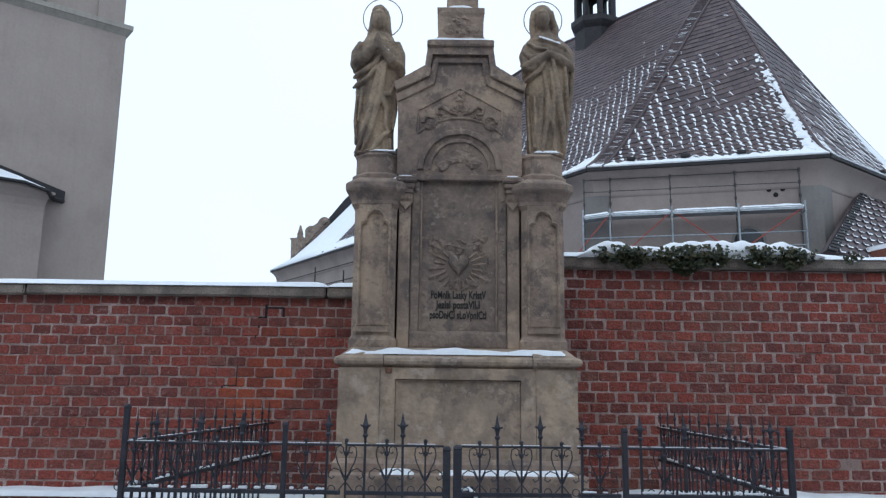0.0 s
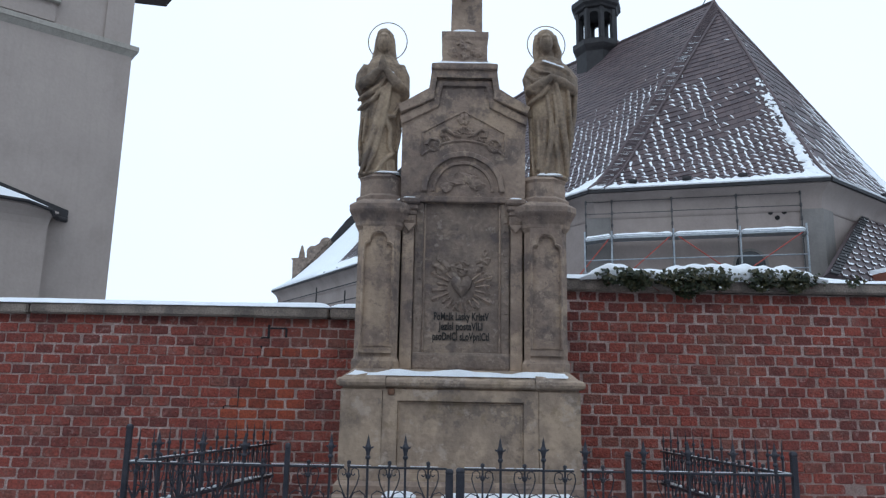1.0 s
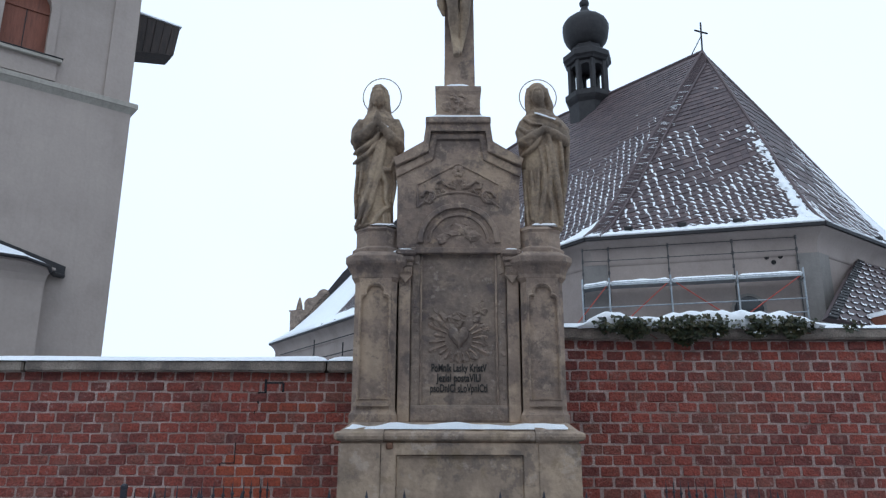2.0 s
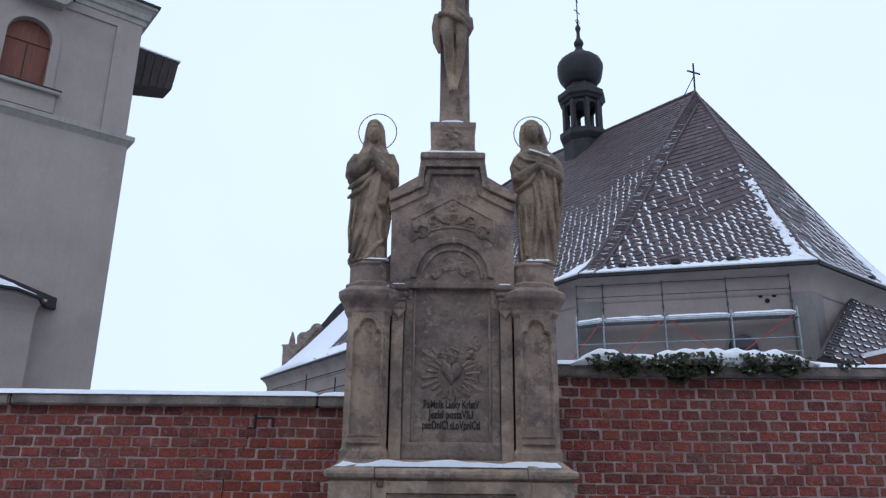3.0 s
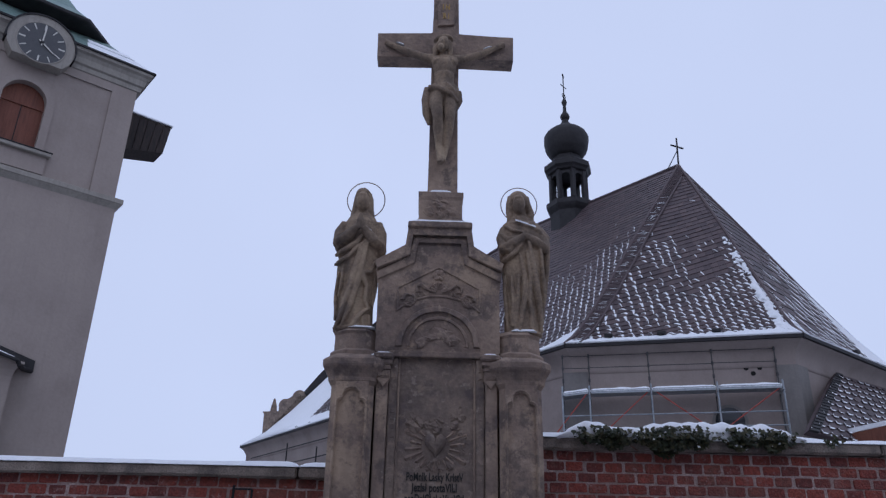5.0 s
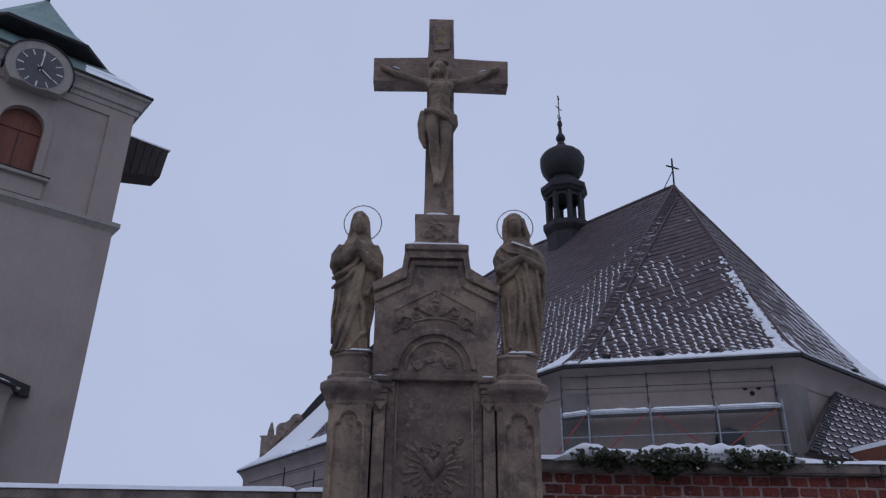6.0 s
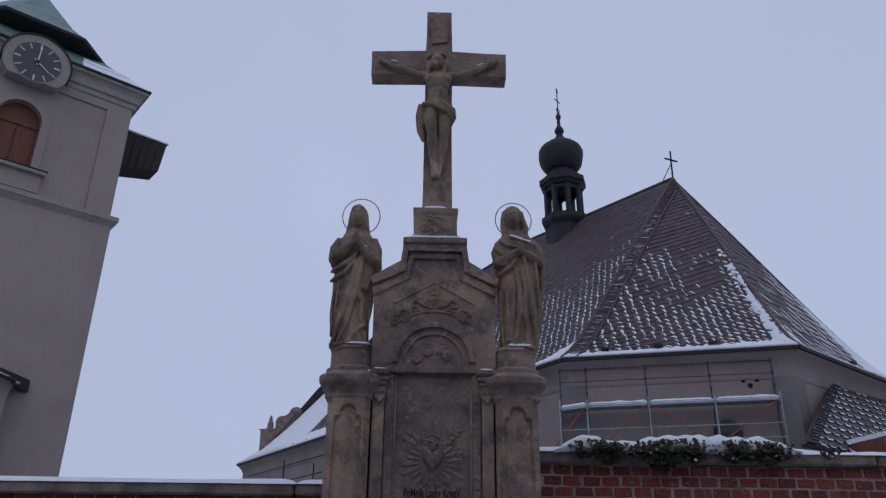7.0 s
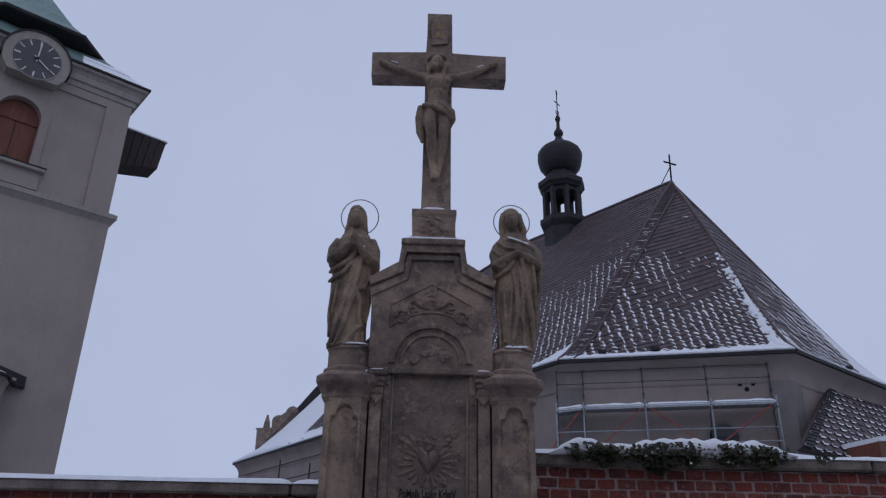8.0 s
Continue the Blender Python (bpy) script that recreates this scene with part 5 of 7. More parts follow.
for x0, x1 in ((-0.8, -0.5), (-0.5, 0.5), (0.5, 0.8)):
    d = 0.012 if abs(x0) == 0.5 and x1 == 0.5 else 0.0
    outline = [(x0, -0.39 + d), (x1, -0.39 + d), (x1, 0.42), (x0, 0.42)]
    bm = bmesh.new()
    prof = [(0.0, 1.63), (-0.012, 1.636), (-0.012, 1.65), (0.008, 1.654), (0.024, 1.664), (0.03, 1.682), (0.026, 1.7), (0.012, 1.711), (-0.004, 1.715), (-0.05, 1.755), (-0.075, 1.775)]
    rings = []
    for o, z in prof:
        xa = x0 - (o if x0 < -0.7 else -0.002)
        xb = x1 + (o if x1 > 0.7 else -0.002)
        rings.append([bm.verts.new(p) for p in ((xa, -0.39 + d - o, z), (xb, -0.39 + d - o, z), (xb, 0.42, z), (xa, 0.42, z))])
    for a, b in zip(rings, rings[1:]):
        for i in range(4):
            bm.faces.new((a[i], a[(i + 1) % 4], b[(i + 1) % 4], b[i]))
    bm.faces.new(rings[0][::-1]); bm.faces.new(rings[-1])
    stone("base_cornice", weather(bm, 0.003, 12), material=M_STONE_PALE)
stone("iron_stain", boxed(-0.486, -0.44, -0.392, -0.38, 1.60, 1.645, 0.012, 2), "rust-brown stain round an old iron pin", M_OXIDE)

# side piers with canted corners and blind trefoil arches
def pier_outline(half, front, back, cant):
    return [(-half + cant, front), (half - cant, front), (half, front + cant), (half, back), (-half, back), (-half, front + cant)]


def trefoil(half, z0, zs, n=8):
    """The outline of a blind arch with a three-lobed head."""
    r = half * 0.62
    pts = [(-half, z0), (half, z0), (half, zs)]
    pts += [(half - 0.3 * half + 0.3 * half * math.cos(a), zs + 0.35 * half * math.sin(a)) for a in [math.pi * 0.62 * i / 5 for i in range(1, 6)]]
    pts += [(r * math.cos(a), zs + 0.55 * half + r * math.sin(a)) for a in [math.pi * (0.02 + 0.96 * i / n) for i in range(n + 1)]]
    pts += [(-x, z) for x, z in reversed(pts[3:8])]
    pts += [(-half, zs)]
    return pts


def inset_panel(outline, y, depth, rim):
    """A sunk panel shown by a raised rim round it."""
    bm = bmesh.new()
    loop = [(x, y, z) for x, z in outline]
    tube(bm, loop, rim, 6, closed=True)
    return bm


for sx in (-1, 1):
    px = sx * 0.594
    o = [(x + px, y) for x, y in pier_outline(0.15, -0.255, 0.33, 0.035)]
    pier = stone("pier", weather(plinth(bmesh.new(), o, [(0.016, 1.765), (0.016, 1.83), (0.004, 1.85), (0.0, 1.86), (0.0, 2.1), (0, 2.4), (0.0, 2.7), (0.0, 2.82)]), 0.003))
    rim = [(px - 0.114, 1.885), (px + 0.114, 1.885), (px + 0.114, 2.79), (px - 0.114, 2.79)]
    hole = [(px + x, z) for x, z in trefoil(0.096, 1.94, 2.62)]
    stone("blind_arch", plate_with_hole(bmesh.new(), rim, hole, -0.275, -0.25), parent=pier)
    ring = [(px + (x - px) * 1.1, -0.277, 2.25 + (z - 2.25) * 1.03) for x, z in hole]
    stone("arch_moulding", tube(bmesh.new(), ring, 0.008, 5, closed=True), parent=pier)
    cap = stone("pier_capital", weather(plinth(bmesh.new(), o, [(0.0, 2.76), (0.024, 2.79), (0.026, 2.815), (0.036, 2.84), (0.052, 2.868), (0.064, 2.885), (0.07, 2.9), (0.07, 2.938), (0.054, 2.953), (0.0, 2.985)]), 0.004))
    o8 = [(px + 0.182 * math.cos(a), 0.0 + 0.17 * math.sin(a) - 0.06) for a in [math.pi / 8 + math.pi / 4 * i for i in range(8)]]
    stone("statue_pedestal", weather(plinth(bmesh.new(), o8, [(0.02, 2.98), (0.02, 3.02), (-0.004, 3.04), (-0.006, 3.15), (0.004, 3.17), (-0.02, 3.2)]), 0.003))

# middle body with sunk panel
CY = -0.215
stone("body", stone_box(-0.428, 0.428, -0.14, 0.33, 1.77, 3.0, 0.004))
for sx in (-1, 1):
    x0, x1 = sorted((sx * 0.432, sx * 0.345))
    stone("pilaster", stone_box(x0, x1, CY, 0.0, 1.775, 2.985, 0.012))
    x0, x1 = sorted((sx * 0.344, sx * 0.278))
    stone("panel_border", stone_box(x0, x1, CY + 0.018, 0.0, 1.83, 2.985, 0.02), "carved dark border of the panel", M_STONE_DARK)
    # bracket capital with a small shield
    bx = sx * 0.382
    bm = bmesh.new()
    box(bm, bx - 0.062, bx + 0.062, CY - 0.045, 0, 2.915, 2.955, 0.01)
    box(bm, bx - 0.072, bx + 0.072, CY - 0.06, 0, 2.955, 3.0, 0.012)
    box(bm, bx - 0.05, bx + 0.05, CY - 0.03, 0, 2.875, 2.915, 0.006)
    box(bm, bx - 0.046, bx + 0.046, CY - 0.025, 0, 2.79, 2.872, 0.006)
    prism(bm, [(bx - 0.05, 2.79), (bx + 0.05, 2.79), (bx, 2.715)], CY - 0.03, 0)
    for k in range(3):
        prism(bm, [(bx + (k - 1) * 0.027 + 0.011 * math.cos(a), 2.832 + 0.024 * math.sin(a)) for a in [2 * math.pi * q / 8 for q in range(8)]], CY - 0.036, CY)
    for v in bm.verts:
        if v.co.z < 2.9:
            v.co.z = 2.9 - (2.9 - v.co.z) * 0.76
    stone("bracket", weather(bm, 0.003, 20), "carved bracket with a small drop")
stone("panel", stone_box(-0.28, 0.28, -0.165, 0.0, 1.83, 2.985, 0.004), "dark soot-stained inscription panel", M_STONE_DARK)
stone("panel_sill", stone_box(-0.345, 0.345, CY + 0.004, 0.0, 1.775, 1.9, 0.02), "", M_STONE_DARK)
bm = bmesh.new()
for sx in (-1, 1):
    box(bm, sx * 0.272 - 0.008, sx * 0.272 + 0.008, -0.185, -0.15, 1.9, 2.98, 0.005)
stone("panel_fillet", bm)
bm = bmesh.new()
for sx in (-1, 1):
    for k in range(17):
        z = 1.95 + k * 0.06
        w_, h_ = rnd(0.008, 0.022), rnd(0.012, 0.03)
        box(bm, sx * 0.311 - w_, sx * 0.311 + w_, CY + 0.0155, CY + 0.03, z - h_, z + h_, 0.006)
tagged(stone("border_carving", weather(bm, 0.01, 40), "worn carved ornament along the border", M_STONE_DARK), kind="stuff")
stone("body_cornice", stone_box(-0.445, 0.445, CY + 0.002, 0.33, 2.985, 3.03, 0.01))

# heart in a wreath of rays, in low relief
RZ = 2.36
bm = bmesh.new()
hz = []
for i in range(30):
    a = 2 * math.pi * i / 30
    x = 0.075 * (math.sin(a) ** 3)
    z = 0.0058 * (13 * math.cos(a) - 5 * math.cos(2 * a) - 2 * math.cos(3 * a) - math.cos(4 * a))
    hz.append((x, z))
rings = []
for s, y in ((1.0, -0.166), (0.92, -0.185), (0.6, -0.2), (0.2, -0.205)):
    rings.append([bm.verts.new((x * s, y, RZ + 0.02 + z * s)) for x, z in hz])
for a, b in zip(rings, rings[1:]):
    for i in range(30):
        bm.faces.new((a[i], a[(i + 1) % 30], b[(i + 1) % 30], b[i]))
bm.faces.new(rings[-1])
relief = stone("heart_relief", bm, "worn carved heart among rays and clouds", M_STONE_DARK)
for k in range(22):
    a = 2 * math.pi * k / 22 + 0.1
    r0, r1 = 0.1, 0.2 + 0.035 * math.sin(k * 2.3)
    if math.sin(a) > 0.75:
        continue
    if math.sin(a) < -0.5:
        r1 = 0.165
    w = 0.1
    bm = bmesh.new()
    pts = [(r0, a - w * 0.7), (r1, a - w), (r1 + 0.015, a), (r1, a + w), (r0, a + w * 0.7)]
    f = [bm.verts.new((r * math.cos(t), -0.164, RZ + r * math.sin(t))) for r, t in pts]
    c0, c1 = bm.verts.new((r0 * math.cos(a), -0.178, RZ + r0 * math.sin(a))), bm.verts.new((r1 * math.cos(a), -0.176, RZ + r1 * math.sin(a)))
    bm.faces.new((f[0], f[1], c1, c0)); bm.faces.new((f[1], f[2], c1)); bm.faces.new((f[2], f[3], c1)); bm.faces.new((f[3], f[4], c0, c1)); bm.faces.new((f[4], f[0], c0))
    # paler stone than the heart: the light on the rays is put into colour
    stone("ray", bm, parent=relief, material=M_STONE)
bm = bmesh.new()
for cx, cz, r in ((-0.15, 0.12, 0.04), (-0.19, 0.16, 0.032), (-0.17, 0.21, 0.025), (-0.11, 0.16, 0.03), (0.0, 0.13, 0.035), (0.02, 0.18, 0.028), (0.13, 0.15, 0.035), (0.18, 0.11, 0.032), (0.19, 0.2, 0.028), (0.16, 0.26, 0.024), (0.2, 0.05, 0.03), (0.17, -0.02, 0.03), (0.1, -0.11, 0.035), (0.04, -0.14, 0.03), (-0.03, -0.13, 0.03), (0.12, 0.2, 0.03), (-0.05, 0.15, 0.03), (0.2, -0.08, 0.02)):
    g = bmesh.ops.create_uvsphere(bm, u_segments=10, v_segments=7, radius=r)
    for v in g["verts"]:
        v.co = Vector((v.co.x * 1.1 + cx, v.co.y * 0.38 - 0.166, v.co.z * 1.1 + RZ + cz))
stone("cloud_wreath", weather(weather(bm, 0.02, 28), 0.01, 70), parent=relief, material=M_STONE_DARK)


def lettering(text, size, x, y, z, material, parent, name="lettering", squeeze=0.8, depth=0.002):
    cu = bpy.data.curves.new(name, "FONT")
    cu.body, cu.size, cu.align_x, cu.extrude, cu.offset = text, size, "CENTER", depth, size * 0.022
    ob = bpy.data.objects.new(name, cu)
    scene.collection.objects.link(ob)
    me = bpy.data.meshes.new_from_object(ob.evaluated_get(bpy.context.evaluated_depsgraph_get()))
    bpy.data.objects.remove(ob)
    me.materials.clear()
    me.materials.append(material)
    out = new(name, me)
    out.parent = parent
    out.matrix_basis = Matrix.Translation((x, y, z)) @ Matrix.Rotation(math.pi / 2, 4, "X") @ Matrix.Diagonal((squeeze, 1, 1, 1))
    return out


for text, z, sq_ in (("PoMnIk Lasky KrIstV", 2.132, 0.6), ("JezIsI postaVILI", 2.062, 0.66), ("psoDnICI sLoVpnICtI", 1.99, 0.6)):
    lettering(text, 0.077, 0.0, -0.168, z, M_LETTER, monument, "inscription", sq_)

# gable block with arch relief
def mirror(pts):
    return pts + [(-x, z) for x, z in reversed(pts)]


GO = mirror([(0.455, 3.03), (0.455, 3.5), (0.462, 3.56), (0.478, 3.64), (0.478, 3.72), (0.25, 3.82), (0.235, 3.86), (0.23, 3.98), (0.23, 4.05)])
stone("gable_block", weather(prism(bmesh.new(), GO, -0.19, 0.26), 0.003))
# raised mouldings that follow the outline
for name, pts, y in (("gable_moulding", [(0.47, 3.66), (0.49, 3.72), (0.255, 3.85), (0.245, 3.99), (0.245, 4.05), (-0.245, 4.05), (-0.245, 3.99), (-0.255, 3.85), (-0.49, 3.72), (-0.47, 3.66), (-0.222, 3.775), (-0.215, 3.95), (0.215, 3.95), (0.222, 3.775)], -0.235),
                     ("gable_moulding", [(0.46, 3.58), (0.475, 3.64), (0.222, 3.765), (0.205, 3.93), (-0.205, 3.93), (-0.222, 3.765), (-0.475, 3.64), (-0.46, 3.58), (-0.19, 3.72), (-0.17, 3.895), (0.17, 3.895), (0.19, 3.72)], -0.21)):
    stone(name, weather(prism(bmesh.new(), pts, y, 0.2 if y < -0.22 else -0.1, 0.008), 0.002))
stone("gable_top", stone_box(-0.248, 0.248, -0.255, 0.27, 4.0, 4.052, 0.014))


def arch_band(cz, r0, r1, y, n=26):
    bm = bmesh.new()
    pr = [(r0, -0.185), (r0 + 0.008, y), (r1 - 0.012, y + 0.004), (r1, -0.185)]
    rows_ = [[bm.verts.new((r * math.cos(math.pi * i / n), yy, cz + r * math.sin(math.pi * i / n))) for r, yy in pr] for i in range(n + 1)]
    for a, b in zip(rows_, rows_[1:]):
        for k in range(3):
            bm.faces.new((a[k], b[k], b[k + 1], a[k + 1]))
    return bm


stone("arch_band", weather(arch_band(3.07, 0.258, 0.312, -0.212), 0.004, 14))
stone("arch_band", weather(arch_band(3.07, 0.2, 0.235, -0.204), 0.004, 14))
bm = bmesh.new()
for i in range(9):
    a = math.pi * (0.08 + 0.84 * i / 8)
    g = bmesh.ops.create_uvsphere(bm, u_segments=8, v_segments=6, radius=0.05)
    for v in g["verts"]:
        v.co = Vector((v.co.x + 0.12 * math.cos(a), v.co.y * 0.3 - 0.188, v.co.z * 0.9 + 3.09 + 0.08 * math.sin(a)))
tagged(stone("arch_carving", weather(bm, 0.02, 28), "worn relief inside the arch"), kind="stuff")
bm = bmesh.new()
# rosette at the point, palmette below it and a curled leaf in either corner
for k in range(6):
    a = 2 * math.pi * k / 6
    ball_at = (0.028 * math.cos(a), 3.625 + 0.028 * math.sin(a), 0.022)
    g = bmesh.ops.create_uvsphere(bm, u_segments=9, v_segments=6, radius=ball_at[2])
    for v in g["verts"]:
        v.co = Vector((v.co.x + ball_at[0], v.co.y * 0.6 - 0.192, v.co.z + ball_at[1]))
for k in range(7):
    a = math.pi * (0.08 + 0.84 * k / 6)
    tube(bm, [(0.02 * math.cos(a), -0.19, 3.5 + 0.02 * math.sin(a)), (0.06 * math.cos(a), -0.2, 3.505 + 0.05 * math.sin(a)), (0.085 * math.cos(a), -0.193, 3.5 + 0.06 * math.sin(a))], [0.01, 0.016, 0.006], 6)
for sx in (-1, 1):
    tube(bm, [(sx * 0.02, -0.192, 3.49), (sx * 0.08, -0.197, 3.51), (sx * 0.13, -0.197, 3.55), (sx * 0.17, -0.197, 3.53), (sx * 0.165, -0.197, 3.49), (sx * 0.13, -0.195, 3.49)], [0.012, 0.014, 0.013, 0.013, 0.012, 0.006], 7)
    tube(bm, [(sx * (0.225 + 0.045 * math.cos(t)), -0.195, 3.425 + 0.045 * math.sin(t)) for t in [0.5 * q for q in range(12)]], 0.012, 7)
    for k in range(5):
        t = 2.2 + 0.55 * k
        tube(bm, [(sx * 0.225, -0.192, 3.425), (sx * (0.225 + 0.035 * math.cos(t)), -0.198, 3.425 + 0.035 * math.sin(t))], [0.012, 0.008], 6)
    for k in range(4):
        tube(bm, [(sx * (0.1 + 0.035 * k), -0.192, 3.46 - 0.01 * k), (sx * (0.115 + 0.035 * k), -0.198, 3.475 - 0.012 * k), (sx * (0.125 + 0.035 * k), -0.19, 3.455 - 0.014 * k)], [0.012, 0.014, 0.006], 6)
stone("leaf_carving", weather(weather(bm, 0.008, 30), 0.004, 80), "carved leaf ornament under the gable")
bm = bmesh.new()
tube(bm, [(-0.305, -0.192, 3.34), (-0.305, -0.192, 3.52), (-0.15, -0.192, 3.61), (0, -0.192, 3.69), (0.15, -0.192, 3.61), (0.305, -0.192, 3.52), (0.305, -0.192, 3.34)]
     + [(0.46 * math.sin(t), -0.192, 3.0 + 0.46 * math.cos(t)) for t in [0.72 - 1.44 * q / 12 for q in range(13)]], 0.01, 6, closed=True)
stone("ornament_frame", bm)

# cross base, cross and inscription scroll
bm = plinth(bmesh.new(), [(-0.17, -0.2), (0.17, -0.2), (0.17, 0.13), (-0.17, 0.13)], [(0.012, 4.05), (0.012, 4.08), (0.0, 4.1), (0.0, 4.26), (0.008, 4.29), (0.008, 4.33), (-0.03, 4.35)])
cb = stone("cross_base", weather(bm, 0.003))
bm = bmesh.new()
for x, z, r in ((-0.09, 4.16, 0.045), (0.09, 4.16, 0.045), (0.0, 4.2, 0.04), (-0.04, 4.24, 0.03), (0.04, 4.24, 0.03), (0, 4.13, 0.035)):
    g = bmesh.ops.create_uvsphere(bm, u_segments=12, v_segments=8, radius=r)
    for v in g["verts"]:
        v.co = Vector((v.co.x + x, v.co.y * 0.45 - 0.198, v.co.z + z))
tagged(stone("scroll_carving", weather(weather(bm, 0.018, 30), 0.006, 80), "worn carved scrollwork", parent=cb), kind="stuff")
CFY, CBY = -0.11, 0.045
bm = bmesh.new()
CO = mirror([(0.122, 4.34), (0.108, 5.7), (0.595, 5.69), (0.6, 5.945), (0.108, 5.95), (0.112, 6.41)])
prism(bm, CO, CFY, CBY, 0.01)
cross = stone("cross", weather(bm, 0.002))
cross.location.x = 0.014
bm = bmesh.new()
sc = [(-0.07, 6.03), (0.075, 6.05), (0.085, 6.12), (0.075, 6.31), (0.06, 6.345), (-0.075, 6.31), (-0.085, 6.2), (-0.07, 6.1)]
prism(bm, sc, CFY - 0.02, CFY + 0.01, 0.008)
scroll = stone("title_scroll", weather(bm, 0.004, 20), "curled stone scroll with worn gilt letters", parent=cross)
lettering("I N", 0.085, 0.0, CFY - 0.023, 6.21, M_GOLD, scroll, "gilt_letter", 0.6)
lettering("R I", 0.085, 0.0, CFY - 0.023, 6.11, M_GOLD, scroll, "gilt_letter", 0.6)

# snow on the ledges
snow_lie("ledge_snow", MX - 0.77, MX + 0.75, 5.13, 5.3, 1.73, 0.042, "snow on the ledge of the monument base", 2.0, wobble=0.4, taper=1.6, lumps=7)
snow_lie("step_snow", MX - 0.12, MX + 0.75, 4.97, 5.1, 0.965, 0.035, "snow on the step of the monument", 5.0, wobble=0.5)
snow_lie("step_snow", MX - 0.5, MX - 0.28, 4.97, 5.1, 0.965, 0.03, "snow on the step of the monument", 6.0, wobble=0.5)
for sx in (-1, 1):
    snow_lie("ledge_snow", MX + sx * 0.42 - 0.06, MX + sx * 0.42 + 0.06, 5.27, 5.5, 2.985, 0.05, "small snow wedge beside the pedestal", 9.0 + sx)
    snow_lie("ledge_snow", MX + sx * 0.382 - 0.05, MX + sx * 0.382 + 0.05, 5.24, 5.34, 3.0, 0.018, "small snow patch on the bracket", 19.0 + sx)
snow_lie("ledge_snow", MX - 0.23, MX + 0.23, 5.252, 5.34, 4.05, 0.028, "thin snow on the block top", 3.0)
snow_lie("ledge_snow", MX - 0.1, MX + 0.1, 5.325, 5.42, 4.345, 0.032, "thin snow at the foot of the cross", 7.0)

# ---- carved figures: each one plain mesh ----
def fuse(name, bm, material, voxel=0.009, rounds=4, extra=None):
    """Melts overlapping forms into one carved surface."""
    me = bpy.data.meshes.new(name)
    bmesh.ops.recalc_face_normals(bm, faces=bm.faces)
    bm.to_mesh(me)
    bm.free()
    tmp = new("tmp", me)
    rm = tmp.modifiers.new("remesh", "REMESH")
    rm.mode, rm.voxel_size = "VOXEL", voxel
    sm = tmp.modifiers.new("smooth", "SMOOTH")
    sm.factor, sm.iterations = 0.5, rounds
    out = bpy.data.meshes.new_from_object(tmp.evaluated_get(bpy.context.evaluated_depsgraph_get()))
    bpy.data.objects.remove(tmp)
    if extra is not None:
        b2 = bmesh.new()
        b2.from_mesh(out)
        for f in b2.faces:
            f.material_index = 0
        n0 = len(b2.faces)
        em = bpy.data.meshes.new("tmp")
        extra.to_mesh(em)
        extra.free()
        b2.from_mesh(em)
        b2.faces.ensure_lookup_table()
        for f in b2.faces[n0:]:
            f.material_index = 1
        b2.to_mesh(out)
        b2.free()
    out.materials.clear()
    out.materials.append(material)
    out.materials.append(M_IRON)
    for f in out.polygons:
        f.use_smooth = True
    out.name = name
    return new(name, out)


def ball(bm, c, r, turn=None):
    g = bmesh.ops.create_uvsphere(bm, u_segments=24, v_segments=16, radius=1.0)
    m = Matrix.Translation(c) @ (turn or Matrix.Identity(4)) @ Matrix.Diagonal((*r, 1))
    bmesh.ops.transform(bm, matrix=m, verts=g["verts"])


def robe(bm, rings, fold, seg=160, steps=150):
    """A draped body: (height, middle x, middle y, half width, half depth) rings; fold(angle, height) pushes the cloth in and out."""
    rows_ = []
    zs = [r[0] for r in rings]
    for i in range(steps + 1):
        z = zs[0] + (zs[-1] - zs[0]) * i / steps
        k = max(j for j in range(len(rings) - 1) if zs[j] <= z + 1e-9)
        t = (z - zs[k]) / (zs[k + 1] - zs[k])
        t = t * t * (3 - 2 * t)
        cx, cy, rx, ry = [rings[k][q] + (rings[k + 1][q] - rings[k][q]) * t for q in (1, 2, 3, 4)]
        row = []
        for j in range(seg):
            a = 2 * math.pi * j / seg
            f = fold(a, z)
            row.append(bm.verts.new((cx + (rx + f) * math.cos(a), cy + (ry + f) * math.sin(a), z)))
        rows_.append(row)
    for p, q in zip(rows_, rows_[1:]):
        for j in range(seg):
            bm.faces.new((p[j], p[(j + 1) % seg], q[(j + 1) % seg], q[j]))
    bm.faces.new(rows_[0][::-1]); bm.faces.new(rows_[-1])


def crease(x):
    return 1 - 2 * abs(math.sin(x / 2)) ** 0.6


def halo(cx, cy, cz, r):
    bm = bmesh.new()
    tube(bm, [(cx + r * math.cos(a), cy, cz + r * math.sin(a) * 1.06) for a in [math.radians(-62 + 304 * i / 40) for i in range(41)]], 0.0042, 6)
    return bm


def ring_at(rings, z):
    """Middle and half sizes of a draped body at a height."""
    k = max(j for j in range(len(rings) - 1) if rings[j][0] <= z + 1e-9)
    t = min(1.0, (z - rings[k][0]) / (rings[k + 1][0] - rings[k][0]))
    t = t * t * (3 - 2 * t)
    return [rings[k][q] + (rings[k + 1][q] - rings[k][q]) * t for q in (1, 2, 3, 4)]


